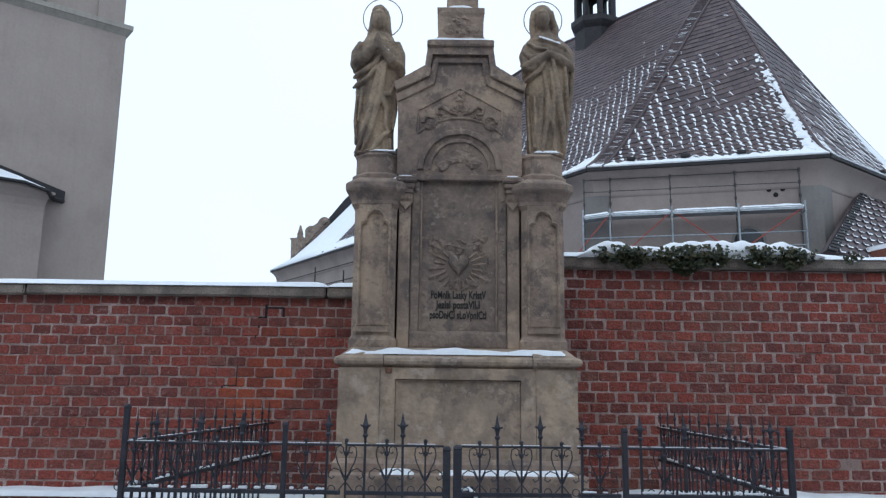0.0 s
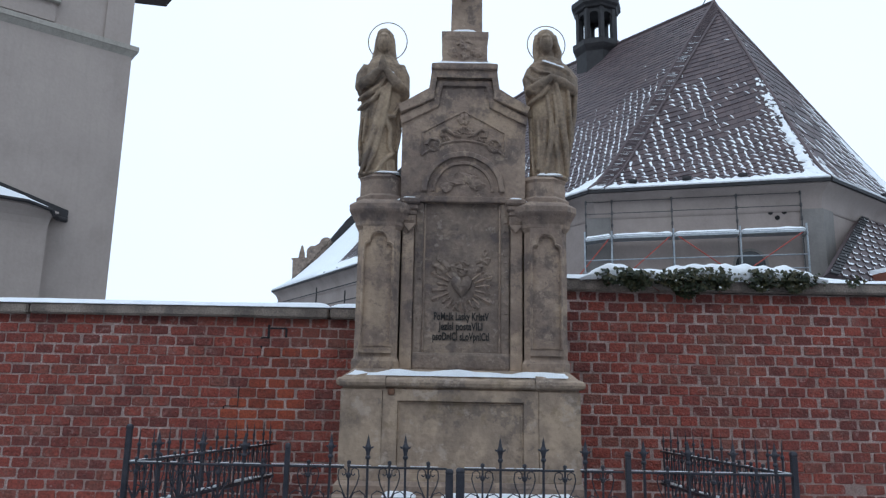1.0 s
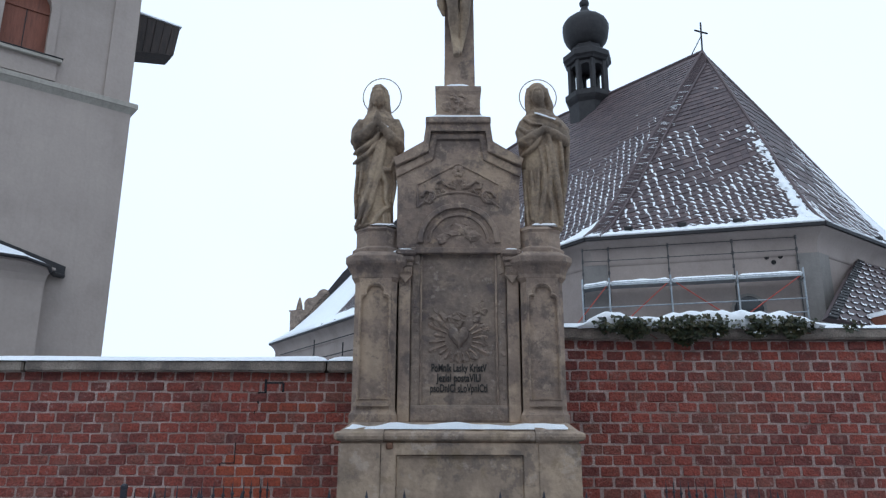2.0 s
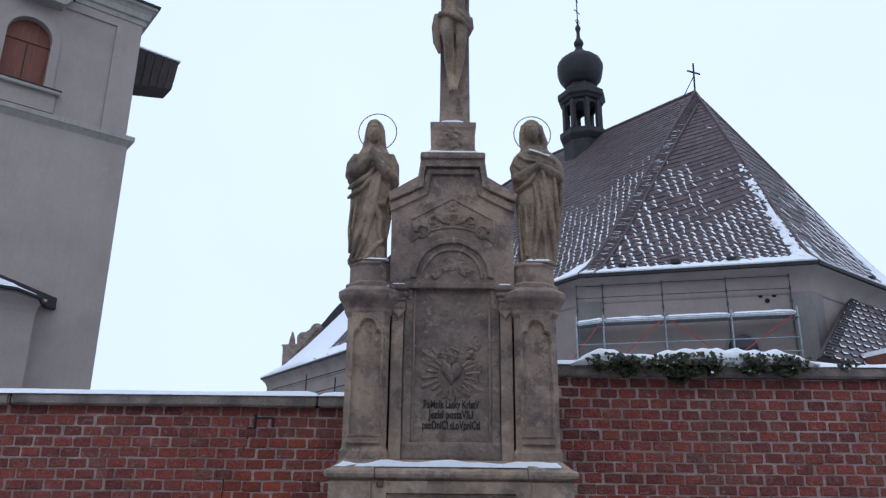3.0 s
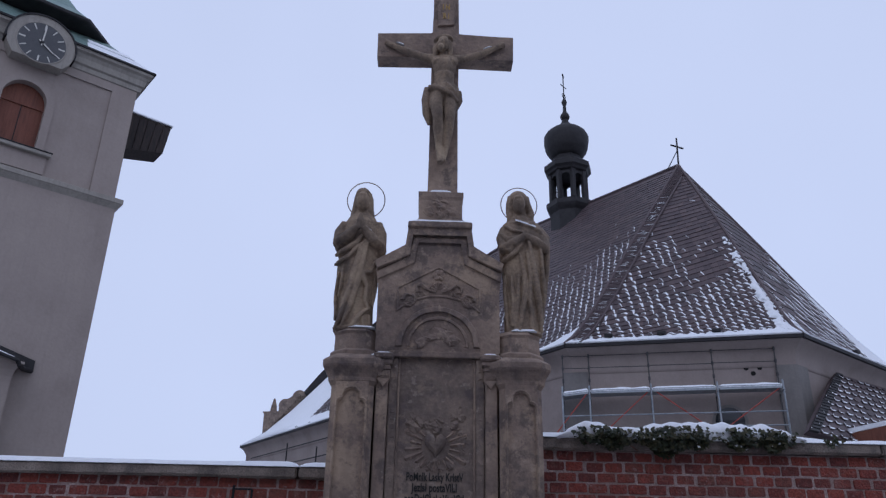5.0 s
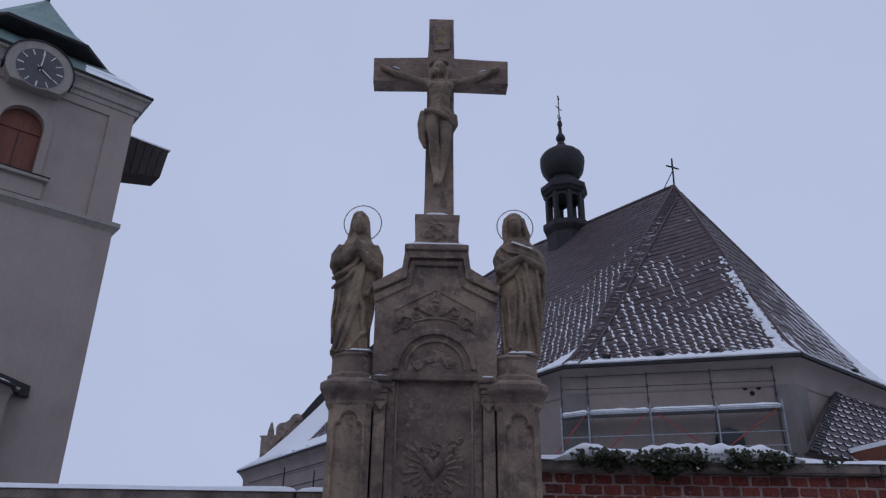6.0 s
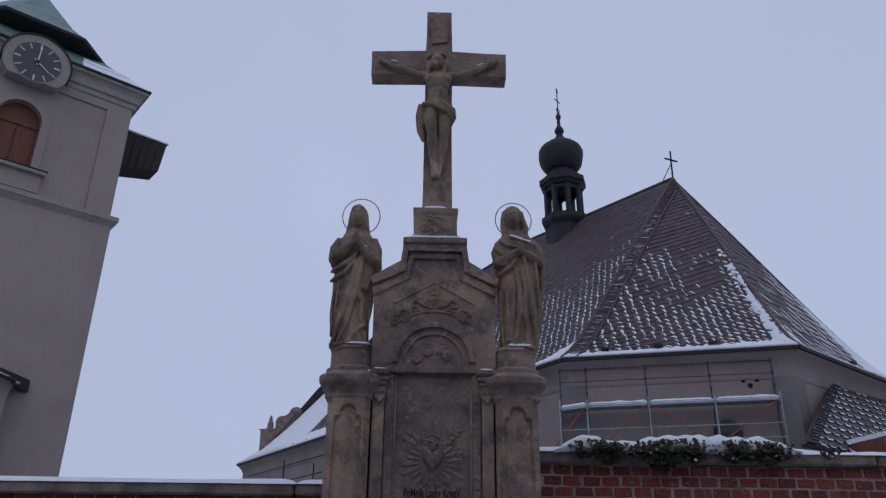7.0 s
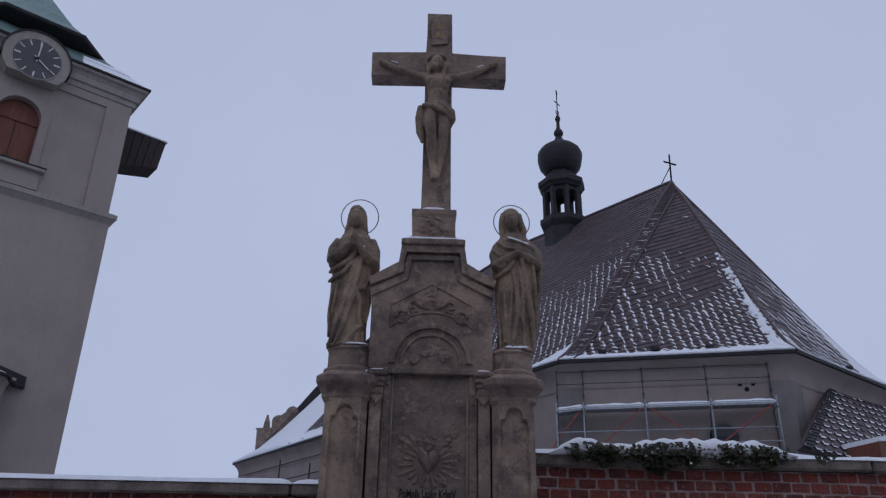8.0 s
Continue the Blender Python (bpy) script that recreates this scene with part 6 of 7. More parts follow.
def ridge(bm, rings, pts, r, proud=0.62):
    """A raised fold of cloth that runs over the front of a draped body, through points of x and z."""
    fine = []
    for (x0, z0), (x1, z1) in zip(pts, pts[1:]):
        for q in range(5):
            fine.append((x0 + (x1 - x0) * q / 5, z0 + (z1 - z0) * q / 5))
    fine.append(pts[-1])
    line, radii = [], []
    for i, (x, z) in enumerate(fine):
        z = max(0.012, z - 0.05)
        cx, cy, rx, ry = ring_at(rings, z)
        u = max(-0.97, min(0.97, (x - cx) / rx))
        n = math.sqrt(1 - u * u)
        line.append((cx + u * rx * (1 + 0.12 * abs(u)), cy - ry * n - r * proud, z))
        radii.append(r * (0.35 + 0.65 * math.sin(math.pi * min(1.0, max(0.0, (i + 0.8) / (len(fine) + 0.6)))) ** 0.6))
    tube(bm, line, radii, 10)


# praying woman in veil and mantle; front is towards -y
def fold_woman(a, z):
    return 0.004 * crease(9 * a + 10 * z) * (1 if z < 0.7 else 0.3)


bm = bmesh.new()
BODY = [(0.0, -0.02, 0.0, 0.138, 0.115), (0.15, -0.018, 0.0, 0.134, 0.11), (0.28, -0.018, 0.0, 0.143, 0.112), (0.5, -0.02, 0.0, 0.164, 0.12), (0.6, -0.011, 0.0, 0.168, 0.122),
        (0.68, -0.005, 0.0, 0.166, 0.12), (0.8, -0.008, 0.0, 0.15, 0.112), (0.88, -0.01, 0.005, 0.146, 0.1), (0.94, -0.012, 0.01, 0.112, 0.082), (0.985, -0.014, 0.01, 0.066, 0.062), (1.04, -0.012, 0.0, 0.046, 0.05)]
robe(bm, BODY, fold_woman)
for r, pts in ((0.022, [(-0.176, 0.65), (-0.1, 0.68), (-0.03, 0.73), (0.012, 0.8)]), (0.018, [(-0.176, 0.57), (-0.08, 0.62), (-0.01, 0.71)]),
               (0.024, [(0.033, 0.755), (-0.012, 0.545), (-0.053, 0.36), (-0.1, 0.175), (-0.15, 0.04)]), (0.017, [(0.008, 0.73), (-0.04, 0.5), (-0.08, 0.31), (-0.135, 0.15)]),
               (0.024, [(0.053, 0.755), (0.03, 0.59), (0.0, 0.43), (-0.04, 0.245), (-0.1, 0.06)]), (0.02, [(0.12, 0.62), (0.08, 0.5), (0.02, 0.5), (0.06, 0.38), (0.053, 0.27), (0.078, 0.2)]),
               (0.019, [(0.085, 0.22), (0.03, 0.165), (-0.012, 0.09), (-0.06, 0.03)]), (0.015, [(-0.145, 0.5), (-0.155, 0.31), (-0.15, 0.13)]), (0.012, [(0.045, 0.14), (0.05, 0.02)]),
               (0.012, [(0.085, 0.17), (0.092, 0.02)]), (0.016, [(0.1, 0.58), (0.115, 0.4), (0.1, 0.24)]), (0.014, [(-0.11, 0.56), (-0.12, 0.42), (-0.135, 0.3)])):
    ridge(bm, BODY, pts, r)
tube(bm, [(-0.13, 0.0, 0.885), (-0.172, -0.01, 0.81), (-0.176, -0.06, 0.705), (-0.1, -0.135, 0.735), (-0.03, -0.165, 0.8)], [0.05, 0.052, 0.05, 0.042, 0.027], 14)
tube(bm, [(0.105, 0.0, 0.89), (0.14, -0.01, 0.8), (0.148, -0.06, 0.665), (0.095, -0.135, 0.705), (0.02, -0.165, 0.795)], [0.05, 0.052, 0.05, 0.042, 0.027], 14)
tube(bm, [(0.148, -0.06, 0.7), (0.158, -0.04, 0.64), (0.155, -0.02, 0.59)], [0.046, 0.04, 0.02], 12)
tube(bm, [(-0.17, -0.05, 0.71), (-0.165, -0.03, 0.66), (-0.15, -0.02, 0.62)], [0.046, 0.038, 0.02], 12)
for q in (-1, 1):
    tube(bm, [(q * 0.016 - 0.006, -0.17, 0.785), (q * 0.012 - 0.007, -0.175, 0.85), (q * 0.004 - 0.008, -0.168, 0.912)], [0.022, 0.018, 0.007], 10)
ball(bm, (-0.012, -0.055, 1.072), (0.052, 0.062, 0.084))
ball(bm, (-0.012, -0.115, 1.062), (0.007, 0.008, 0.024))
ball(bm, (-0.012, -0.095, 1.112), (0.036, 0.02, 0.014))
# veil, open in front of the face
robe(bm, [(0.86, -0.008, 0.03, 0.135, 0.085), (0.92, -0.012, 0.03, 0.115, 0.085), (0.98, -0.016, 0.024, 0.098, 0.084), (1.07, -0.014, 0.012, 0.085, 0.088), (1.12, -0.013, 0.006, 0.079, 0.086), (1.16, -0.013, -0.002, 0.067, 0.078), (1.185, -0.013, -0.006, 0.05, 0.06), (1.2, -0.013, -0.008, 0.032, 0.04), (1.212, -0.013, -0.008, 0.008, 0.01)],
     lambda a, z: 0.005 * crease(5 * a + 5 * z) - 0.075 * math.exp(-((a - 1.5 * math.pi) / 0.55) ** 2) * min(1.0, max(0.0, (1.16 - z) / 0.05)), 90, 70)
ball(bm, (-0.02, 0.0, 0.01), (0.16, 0.13, 0.03))
woman = fuse("statue", bm, M_STATUE, 0.0058, 1, halo(0.006, 0.04, 1.13, 0.152))
woman.matrix_world = pose(-0.508, 5.43, 3.195)
tagged(woman, "weathered sandstone statue of a praying veiled figure with wire halo", "statue")


# standing man in a long cloak
def fold_man(a, z):
    return 0.004 * crease(8 * a - 9 * z) * (1 if z < 0.7 else 0.3)


bm = bmesh.new()
BODY = [(0.0, -0.01, 0.0, 0.134, 0.115), (0.18, -0.008, 0.0, 0.137, 0.112), (0.36, 0.002, 0.0, 0.15, 0.118), (0.545, 0.01, 0.0, 0.166, 0.124), (0.66, 0.006, 0.0, 0.18, 0.125),
        (0.735, 0.01, 0.0, 0.195, 0.125), (0.8, 0.018, 0.0, 0.2, 0.12), (0.855, 0.012, 0.0, 0.188, 0.11), (0.91, 0.004, 0.005, 0.155, 0.095), (0.955, 0.0, 0.01, 0.118, 0.08), (0.995, -0.01, 0.01, 0.068, 0.062), (1.05, -0.015, 0.0, 0.046, 0.05)]
robe(bm, BODY, fold_man)
for r, pts in ((0.026, [(0.035, 0.8), (0.07, 0.545), (0.1, 0.31), (0.115, 0.07)]), (0.02, [(-0.03, 0.68), (0.0, 0.5), (0.003, 0.36), (-0.022, 0.18), (-0.045, 0.05)]), (0.018, [(-0.09, 0.5), (-0.08, 0.31), (-0.09, 0.1)]),
               (0.019, [(0.02, 0.7), (0.045, 0.5), (0.035, 0.31), (0.05, 0.18), (0.04, 0.06)]), (0.02, [(-0.16, 0.865), (-0.11, 0.8), (-0.04, 0.82)]), (0.022, [(-0.17, 0.76), (-0.1, 0.71), (-0.02, 0.79)]),
               (0.019, [(-0.155, 0.62), (-0.07, 0.68), (-0.01, 0.76)]), (0.022, [(0.185, 0.8), (0.17, 0.59), (0.15, 0.36), (0.125, 0.13)]), (0.017, [(0.12, 0.78), (0.135, 0.54), (0.14, 0.31)]),
               (0.017, [(-0.135, 0.52), (-0.125, 0.27), (-0.115, 0.05)]), (0.016, [(-0.04, 0.5), (-0.05, 0.29), (-0.07, 0.07)]), (0.014, [(-0.13, 0.94), (-0.08, 0.88), (0.0, 0.86)])):
    ridge(bm, BODY, pts, r)
tube(bm, [(-0.12, 0.0, 0.88), (-0.15, -0.03, 0.79), (-0.145, -0.08, 0.68), (-0.07, -0.135, 0.715), (0.0, -0.15, 0.765)], [0.05, 0.054, 0.05, 0.038, 0.026], 14)
tube(bm, [(0.13, 0.0, 0.88), (0.175, -0.02, 0.8), (0.16, -0.08, 0.7), (0.09, -0.135, 0.735), (0.03, -0.15, 0.765)], [0.05, 0.052, 0.046, 0.036, 0.026], 14)
ball(bm, (0.005, -0.155, 0.77), (0.035, 0.022, 0.022))
# mantle edge thrown over the breast
tube(bm, [(-0.085, -0.06, 0.915), (-0.02, -0.095, 0.9), (0.06, -0.1, 0.875), (0.13, -0.085, 0.835), (0.19, -0.04, 0.79)], [0.014, 0.02, 0.022, 0.024, 0.016], 10)
ball(bm, (-0.02, -0.056, 1.085), (0.05, 0.062, 0.084))
ball(bm, (-0.022, -0.116, 1.078), (0.008, 0.009, 0.024))
ball(bm, (-0.022, -0.096, 1.126), (0.036, 0.02, 0.013))
ball(bm, (-0.02, 0.0, 1.15), (0.078, 0.076, 0.078))
for q, x1 in ((-1, -0.1), (1, 0.085)):
    tube(bm, [(-0.02 + q * 0.062, -0.02, 1.17), (-0.02 + q * 0.074, -0.02, 1.1), (x1 * 0.95, -0.01, 1.03), (x1 * 0.9, -0.02, 0.985), (x1, -0.03, 0.94)], [0.024, 0.028, 0.028, 0.026, 0.014], 9)
ball(bm, (-0.005, 0.0, 0.01), (0.15, 0.13, 0.03))
ball(bm, (-0.018, 0.01, 1.04), (0.068, 0.05, 0.08))
man = fuse("statue", bm, M_STATUE, 0.0058, 1, halo(-0.005, 0.06, 1.137, 0.148))
man.matrix_world = pose(0.748, 5.43, 3.195)
tagged(man, "weathered sandstone statue of a standing cloaked figure with wire halo", "statue")

# figure on the cross
bm = bmesh.new()
robe(bm, [(-0.1, -0.005, 0, 0.1, 0.062), (0.0, -0.005, 0, 0.1, 0.062), (0.08, 0.0, 0.0, 0.082, 0.054), (0.15, 0.0, -0.004, 0.088, 0.058), (0.24, 0.0, -0.006, 0.102, 0.064), (0.3, 0.0, 0.0, 0.1, 0.056), (0.335, -0.005, 0.005, 0.06, 0.042), (0.38, -0.012, 0, 0.036, 0.036)],
     lambda a, z: 0.005 * math.cos(3 * (a - 4.71)) * (1 if 0.12 < z < 0.31 else 0) - 0.006 * math.exp(-((z - 0.155) / 0.012) ** 2) - 0.007 * math.exp(-((a - 4.71) / 0.12) ** 2) * (z > 0.02), 64, 60)
for q, zh in ((-1, 0.488), (1, 0.503)):
    tube(bm, [(q * 0.08, 0.0, 0.3), (q * 0.18, 0.008, 0.325), (q * 0.31, 0.015, 0.38), (q * 0.45, 0.022, zh - 0.035), (q * 0.52, 0.025, zh)], [0.045, 0.037, 0.032, 0.023, 0.026], 12)
    tube(bm, [(q * 0.085, 0.0, 0.3), (q * 0.06, -0.024, 0.25), (q * 0.05, -0.032, 0.22)], [0.042, 0.045, 0.02], 10)
# legs side by side, the feet laid over one another
tube(bm, [(-0.055, -0.02, -0.06), (-0.062, -0.055, -0.2), (-0.048, -0.075, -0.32), (-0.042, -0.05, -0.42), (-0.034, -0.02, -0.57), (-0.022, -0.03, -0.66), (-0.02, -0.065, -0.755)], [0.06, 0.054, 0.043, 0.045, 0.029, 0.028, 0.026], 14)
tube(bm, [(0.05, -0.01, -0.06), (0.055, -0.035, -0.2), (0.05, -0.05, -0.33), (0.042, -0.02, -0.43), (0.022, 0.0, -0.58), (0.006, 0.0, -0.66), (0.0, -0.03, -0.72)], [0.06, 0.053, 0.042, 0.042, 0.028, 0.026, 0.022], 14)
# loincloth drawn across the hips, with a hanging end
robe(bm, [(-0.14, -0.005, 0.0, 0.1, 0.05), (-0.09, -0.008, -0.004, 0.13, 0.074), (-0.04, -0.008, -0.004, 0.14, 0.08), (0.01, -0.004, 0.0, 0.122, 0.074), (0.03, 0.0, 0.0, 0.1, 0.064)],
     lambda a, z: 0.012 * crease(5 * a + 34 * z), 90, 44)
tube(bm, [(-0.135, -0.02, -0.02), (-0.15, -0.02, -0.13), (-0.142, -0.012, -0.27), (-0.118, -0.01, -0.37)], [0.036, 0.04, 0.034, 0.014], 10)
tube(bm, [(0.115, -0.03, -0.05), (0.125, -0.025, -0.14), (0.108, -0.01, -0.21)], [0.034, 0.034, 0.014], 10)
tube(bm, [(-0.13, -0.06, -0.03), (-0.05, -0.09, -0.05), (0.05, -0.09, -0.1), (0.11, -0.05, -0.16)], [0.022, 0.024, 0.024, 0.016], 9)
# bowed head with long hair and a plaited crown
ball(bm, (-0.02, -0.06, 0.42), (0.05, 0.054, 0.072), Matrix.Rotation(0.3, 4, "Y") @ Matrix.Rotation(0.3, 4, "X"))
ball(bm, (-0.036, -0.092, 0.37), (0.026, 0.026, 0.032))
ball(bm, (-0.026, -0.114, 0.418), (0.009, 0.012, 0.022))
ball(bm, (-0.012, -0.012, 0.455), (0.07, 0.06, 0.068))
for q in (-1, 1):
    tube(bm, [(q * 0.054 - 0.012, -0.012, 0.46), (q * 0.066 - 0.02, -0.02, 0.39), (q * 0.064 - 0.02, -0.03, 0.32)], [0.026, 0.028, 0.016], 8)
tube(bm, [(-0.014 + 0.074 * math.cos(2 * math.pi * i / 14), -0.024 + 0.066 * math.sin(2 * math.pi * i / 14), 0.487 + 0.012 * math.cos(2 * math.pi * i / 14)) for i in range(14)], 0.016, 7, closed=True)
corpus = fuse("crucifix_figure", bm, M_STATUE, 0.0058, 1)
corpus.matrix_world = pose(MX + 0.008, 5.335, 5.335)
tagged(corpus, "weathered stone figure fixed to the cross, with snow-tipped forearms", "statue")
for q in (-1, 1):
    ob = snow_lie("forearm_snow", 0.0, 0.075, -0.014, 0.014, 0.0, 0.014, "streak of snow on a carved forearm", 30.0 + q)
    ob.matrix_world = pose(MX + (0.345 if q > 0 else -0.415), 5.34, 5.335 + (0.428 if q > 0 else 0.468), 0, -22 if q > 0 else 22, 0)
for x, y, z, w, ry in ((-0.61, 5.275, 3.965, 0.08, -30), (-0.475, 5.265, 3.99, 0.05, 28), (0.69, 5.318, 4.118, 0.17, 19)):
    ob = snow_lie("sleeve_snow", 0.0, w, -0.012, 0.012, 0.0, 0.008, "thin snow caught on stone sleeves", x)
    ob.matrix_world = pose(x, y, z, 50, ry, 0)
for sx, x in ((-1, -0.495), (1, 0.7)):
    snow_lie("pedestal_snow", x - 0.06, x + 0.13, 5.29, 5.38, 3.2, 0.022, "snow at the foot of a statue", 40.0 + sx)

# ---- wrought-iron fence round the monument ----
RAIL, MID, LOW = 1.222, 0.985, 0.18


def bar_mesh():
    """An upright with collar, lugs and leaf-shaped spear head."""
    bm = bmesh.new()
    box(bm, -0.006, 0.006, -0.006, 0.006, 0.02, 1.27)
    lathe(bm, [(0.009, 1.262), (0.014, 1.268), (0.014, 1.276), (0.009, 1.282), (0.011, 1.3), (0.017, 1.318), (0.0165, 1.326), (0.01, 1.34), (0.005, 1.368), (0.0, 1.39)], 8)
    for s in (-1, 1):
        tube(bm, [(s * 0.008, 0, 1.318), (s * 0.022, 0, 1.322), (s * 0.029, 0, 1.327)], [0.007, 0.005, 0.002], 5)
    return bm


def scroll_mesh():
    """A short upright with a knob, carrying a heart-shaped pair of scrolls and two foot curls."""
    bm = bmesh.new()
    box(bm, -0.0048, 0.0048, -0.0048, 0.0048, 0.02, 1.24)
    lathe(bm, [(0.006, 1.235), (0.011, 1.24), (0.008, 1.248), (0.011, 1.256), (0.01, 1.264), (0.0, 1.27)], 8)
    lathe(bm, [(0.006, 1.18), (0.013, 1.188), (0.013, 1.2), (0.006, 1.208)], 8)
    for s in (-1, 1):
        pts = [(s * 0.004, 1.07), (s * 0.02, 1.1), (s * 0.045, 1.15), (s * 0.055, 1.19), (s * 0.05, 1.222), (s * 0.03, 1.232), (s * 0.014, 1.22), (s * 0.014, 1.2), (s * 0.025, 1.193), (s * 0.034, 1.202)]
        tube(bm, [(x, 0, z) for x, z in pts], 0.0034, 5)
        pts = [(s * 0.006, 1.06), (s * 0.03, 1.108), (s * 0.06, 1.118), (s * 0.085, 1.1), (s * 0.088, 1.075), (s * 0.07, 1.064), (s * 0.058, 1.078)]
        tube(bm, [(x, 0, z) for x, z in pts], 0.0033, 5)
        pts = [(s * 0.006, 1.045), (s * 0.035, 1.01), (s * 0.05, 0.985)]
        tube(bm, [(x, 0, z) for x, z in pts], 0.0033, 5)
        ring = [(s * 0.072 + 0.018 * math.cos(2 * math.pi * i / 10), 0, 1.015 + 0.018 * math.sin(2 * math.pi * i / 10)) for i in range(10)]
        tube(bm, ring, 0.003, 5, closed=True)
    for v in bm.verts:
        if v.co.z > 0.9:
            v.co.z -= 0.014
    return bm


proto_bar = proto_scroll = proto_thin = None


def thin_mesh():
    """A slimmer upright drawn out to a plain point."""
    bm = bmesh.new()
    tube(bm, [(0, 0, 0.02), (0, 0, 1.3), (0, 0, 1.395)], [0.0065, 0.0065, 0.001], 6)
    lathe(bm, [(0.006, 1.295), (0.011, 1.302), (0.011, 1.312), (0.006, 1.32)], 7)
    return bm


def shared(name, mesh, parent, m):
    ob = new(name, mesh)
    ob.parent = parent
    ob.matrix_basis = m
    return ob


def fence_run(name, a, b, spears, scrolls, label, group="", slim=False):
    """A run from a to b (x, y): spears and scrolls stand at the given distances along it."""
    global proto_bar, proto_scroll, proto_thin
    d = Vector((b[0] - a[0], b[1] - a[1], 0))
    ln = d.length
    f = thing(name, Matrix.Translation((a[0], a[1], 0)) @ Matrix.Rotation(math.atan2(d.y, d.x), 4, "Z"), label, "gate" if "gate" in name else "fence", group)
    for z, h, nm in ((RAIL, 0.005, "top_rail"), (MID, 0.01, "middle_rail"), (LOW, 0.012, "bottom_rail")):
        part(nm, boxed(0, ln, -0.012, 0.012, z - h, z + h, 0.002), M_IRON, f)
    bm = bmesh.new()
    x = 0.0
    while x < ln:
        w = rnd(0.03, 0.2)
        box(bm, x, min(ln, x + w), -0.006, 0.006, RAIL + 0.0075, RAIL + 0.0105)
        x += w + rnd(0.0, 0.12)
    tagged(part("rail_snow", bm, M_SNOW, f, "thin rime of snow on the top rail"), kind="stuff")
    bm = bmesh.new()
    x = 0.02
    while x < ln - 0.08:
        w = rnd(0.02, 0.1)
        if random.random() < 0.6 and "gate" not in name:
            box(bm, x, x + w, -0.011, 0.011, MID + 0.013, MID + 0.013 + rnd(0.006, 0.018), 0.003)
        x += w + rnd(0.01, 0.05)
    tagged(part("rail_snow", bm, M_SNOW, f, "snow clinging to the middle rail"), kind="stuff")
    for s in spears:
        if slim:
            if proto_thin is None:
                ob = part("pointed_bar", thin_mesh(), M_IRON, f)
                proto_thin = ob.data
            else:
                ob = shared("pointed_bar", proto_thin, f, Matrix.Identity(4))
        elif proto_bar is None:
            ob = part("spear_bar", bar_mesh(), M_IRON, f)
            proto_bar = ob.data
        else:
            ob = shared("spear_bar", proto_bar, f, Matrix.Identity(4))
        ob.matrix_basis = Matrix.Translation((s, 0, rnd(-0.004, 0.004))) @ Matrix.Rotation(rnd(-0.012, 0.012), 4, "Y")
    for s in scrolls:
        if proto_scroll is None:
            ob = part("scroll_bar", scroll_mesh(), M_IRON, f)
            proto_scroll = ob.data
        else:
            ob = shared("scroll_bar", proto_scroll, f, Matrix.Identity(4))
        ob.matrix_basis = Matrix.Translation((s, 0, rnd(-0.003, 0.003))) @ Matrix.Rotation(rnd(-0.01, 0.01), 4, "Y")
    return f


def post(x, y, top, half=0.018):
    p = thing("fence_post", pose(x, y, 0), "square dark iron fence post", "post", "posts of the iron fence")
    part("shaft", boxed(-half, half, -half, half, 0, top - 0.02, 0.003), M_IRON, p)
    part("cap", lathe(bmesh.new(), [(half * 1.3, top - 0.02), (half * 1.5, top - 0.01), (half * 1.3, top), (half * 0.9, top + 0.006), (0, top + 0.008)], 4, 0, 0, math.pi / 4), M_IRON, p)
    return p


FY = 4.03
PITCH = 0.205
LABEL = "black wrought-iron fence with spear heads and scrolls"
fence_run("gate_leaf", (-0.50, FY), (0.01, FY - 0.01), [0.105, 0.31], [0.005, 0.207, 0.413], "closed black wrought-iron gate leaf with spears and heart scrolls", group="leaves of the gate")
fence_run("gate_leaf", (0.1, FY - 0.01), (0.665, FY), [0.2, 0.405], [0.095, 0.305, 0.51], "closed black wrought-iron gate leaf with spears and heart scrolls", group="leaves of the gate")
post(0.024, FY, 1.215, 0.02)
post(0.08, FY, 1.222, 0.022)
fence_run("fence", (-1.63, FY), (-0.82, FY), [0.16 + 0.215 * i for i in range(3)], [0.045 + 0.215 * i for i in range(4)], LABEL, group="runs of the iron fence")
fence_run("fence", (-0.80, FY), (-0.52, FY), [0.193], [0.09], LABEL, group="runs of the iron fence")
fence_run("fence", (0.70, FY), (0.92, FY), [0.012], [0.112], LABEL, group="runs of the iron fence")
fence_run("fence", (0.94, FY), (1.79, FY), [0.097 + 0.2235 * i for i in range(4)], [0.209 + 0.2235 * i for i in range(3)], LABEL, group="runs of the iron fence")
post(-1.645, FY, 1.41, 0.014)
post(1.8, FY, 1.335, 0.015)
post(-0.815, FY, 1.33, 0.013)
post(0.945, FY, 1.32, 0.014)
fence_run("fence", (-1.635, 4.07), (-1.31, 5.985), [0.06 + 0.15 * i for i in range(13)], [0.135 + 0.15 * i for i in range(12)], LABEL, group="runs of the iron fence", slim=True)
fence_run("fence", (1.79, 4.07), (1.665, 5.985), [0.06 + 0.15 * i for i in range(13)], [0.135 + 0.15 * i for i in range(12)], LABEL, group="runs of the iron fence", slim=True)

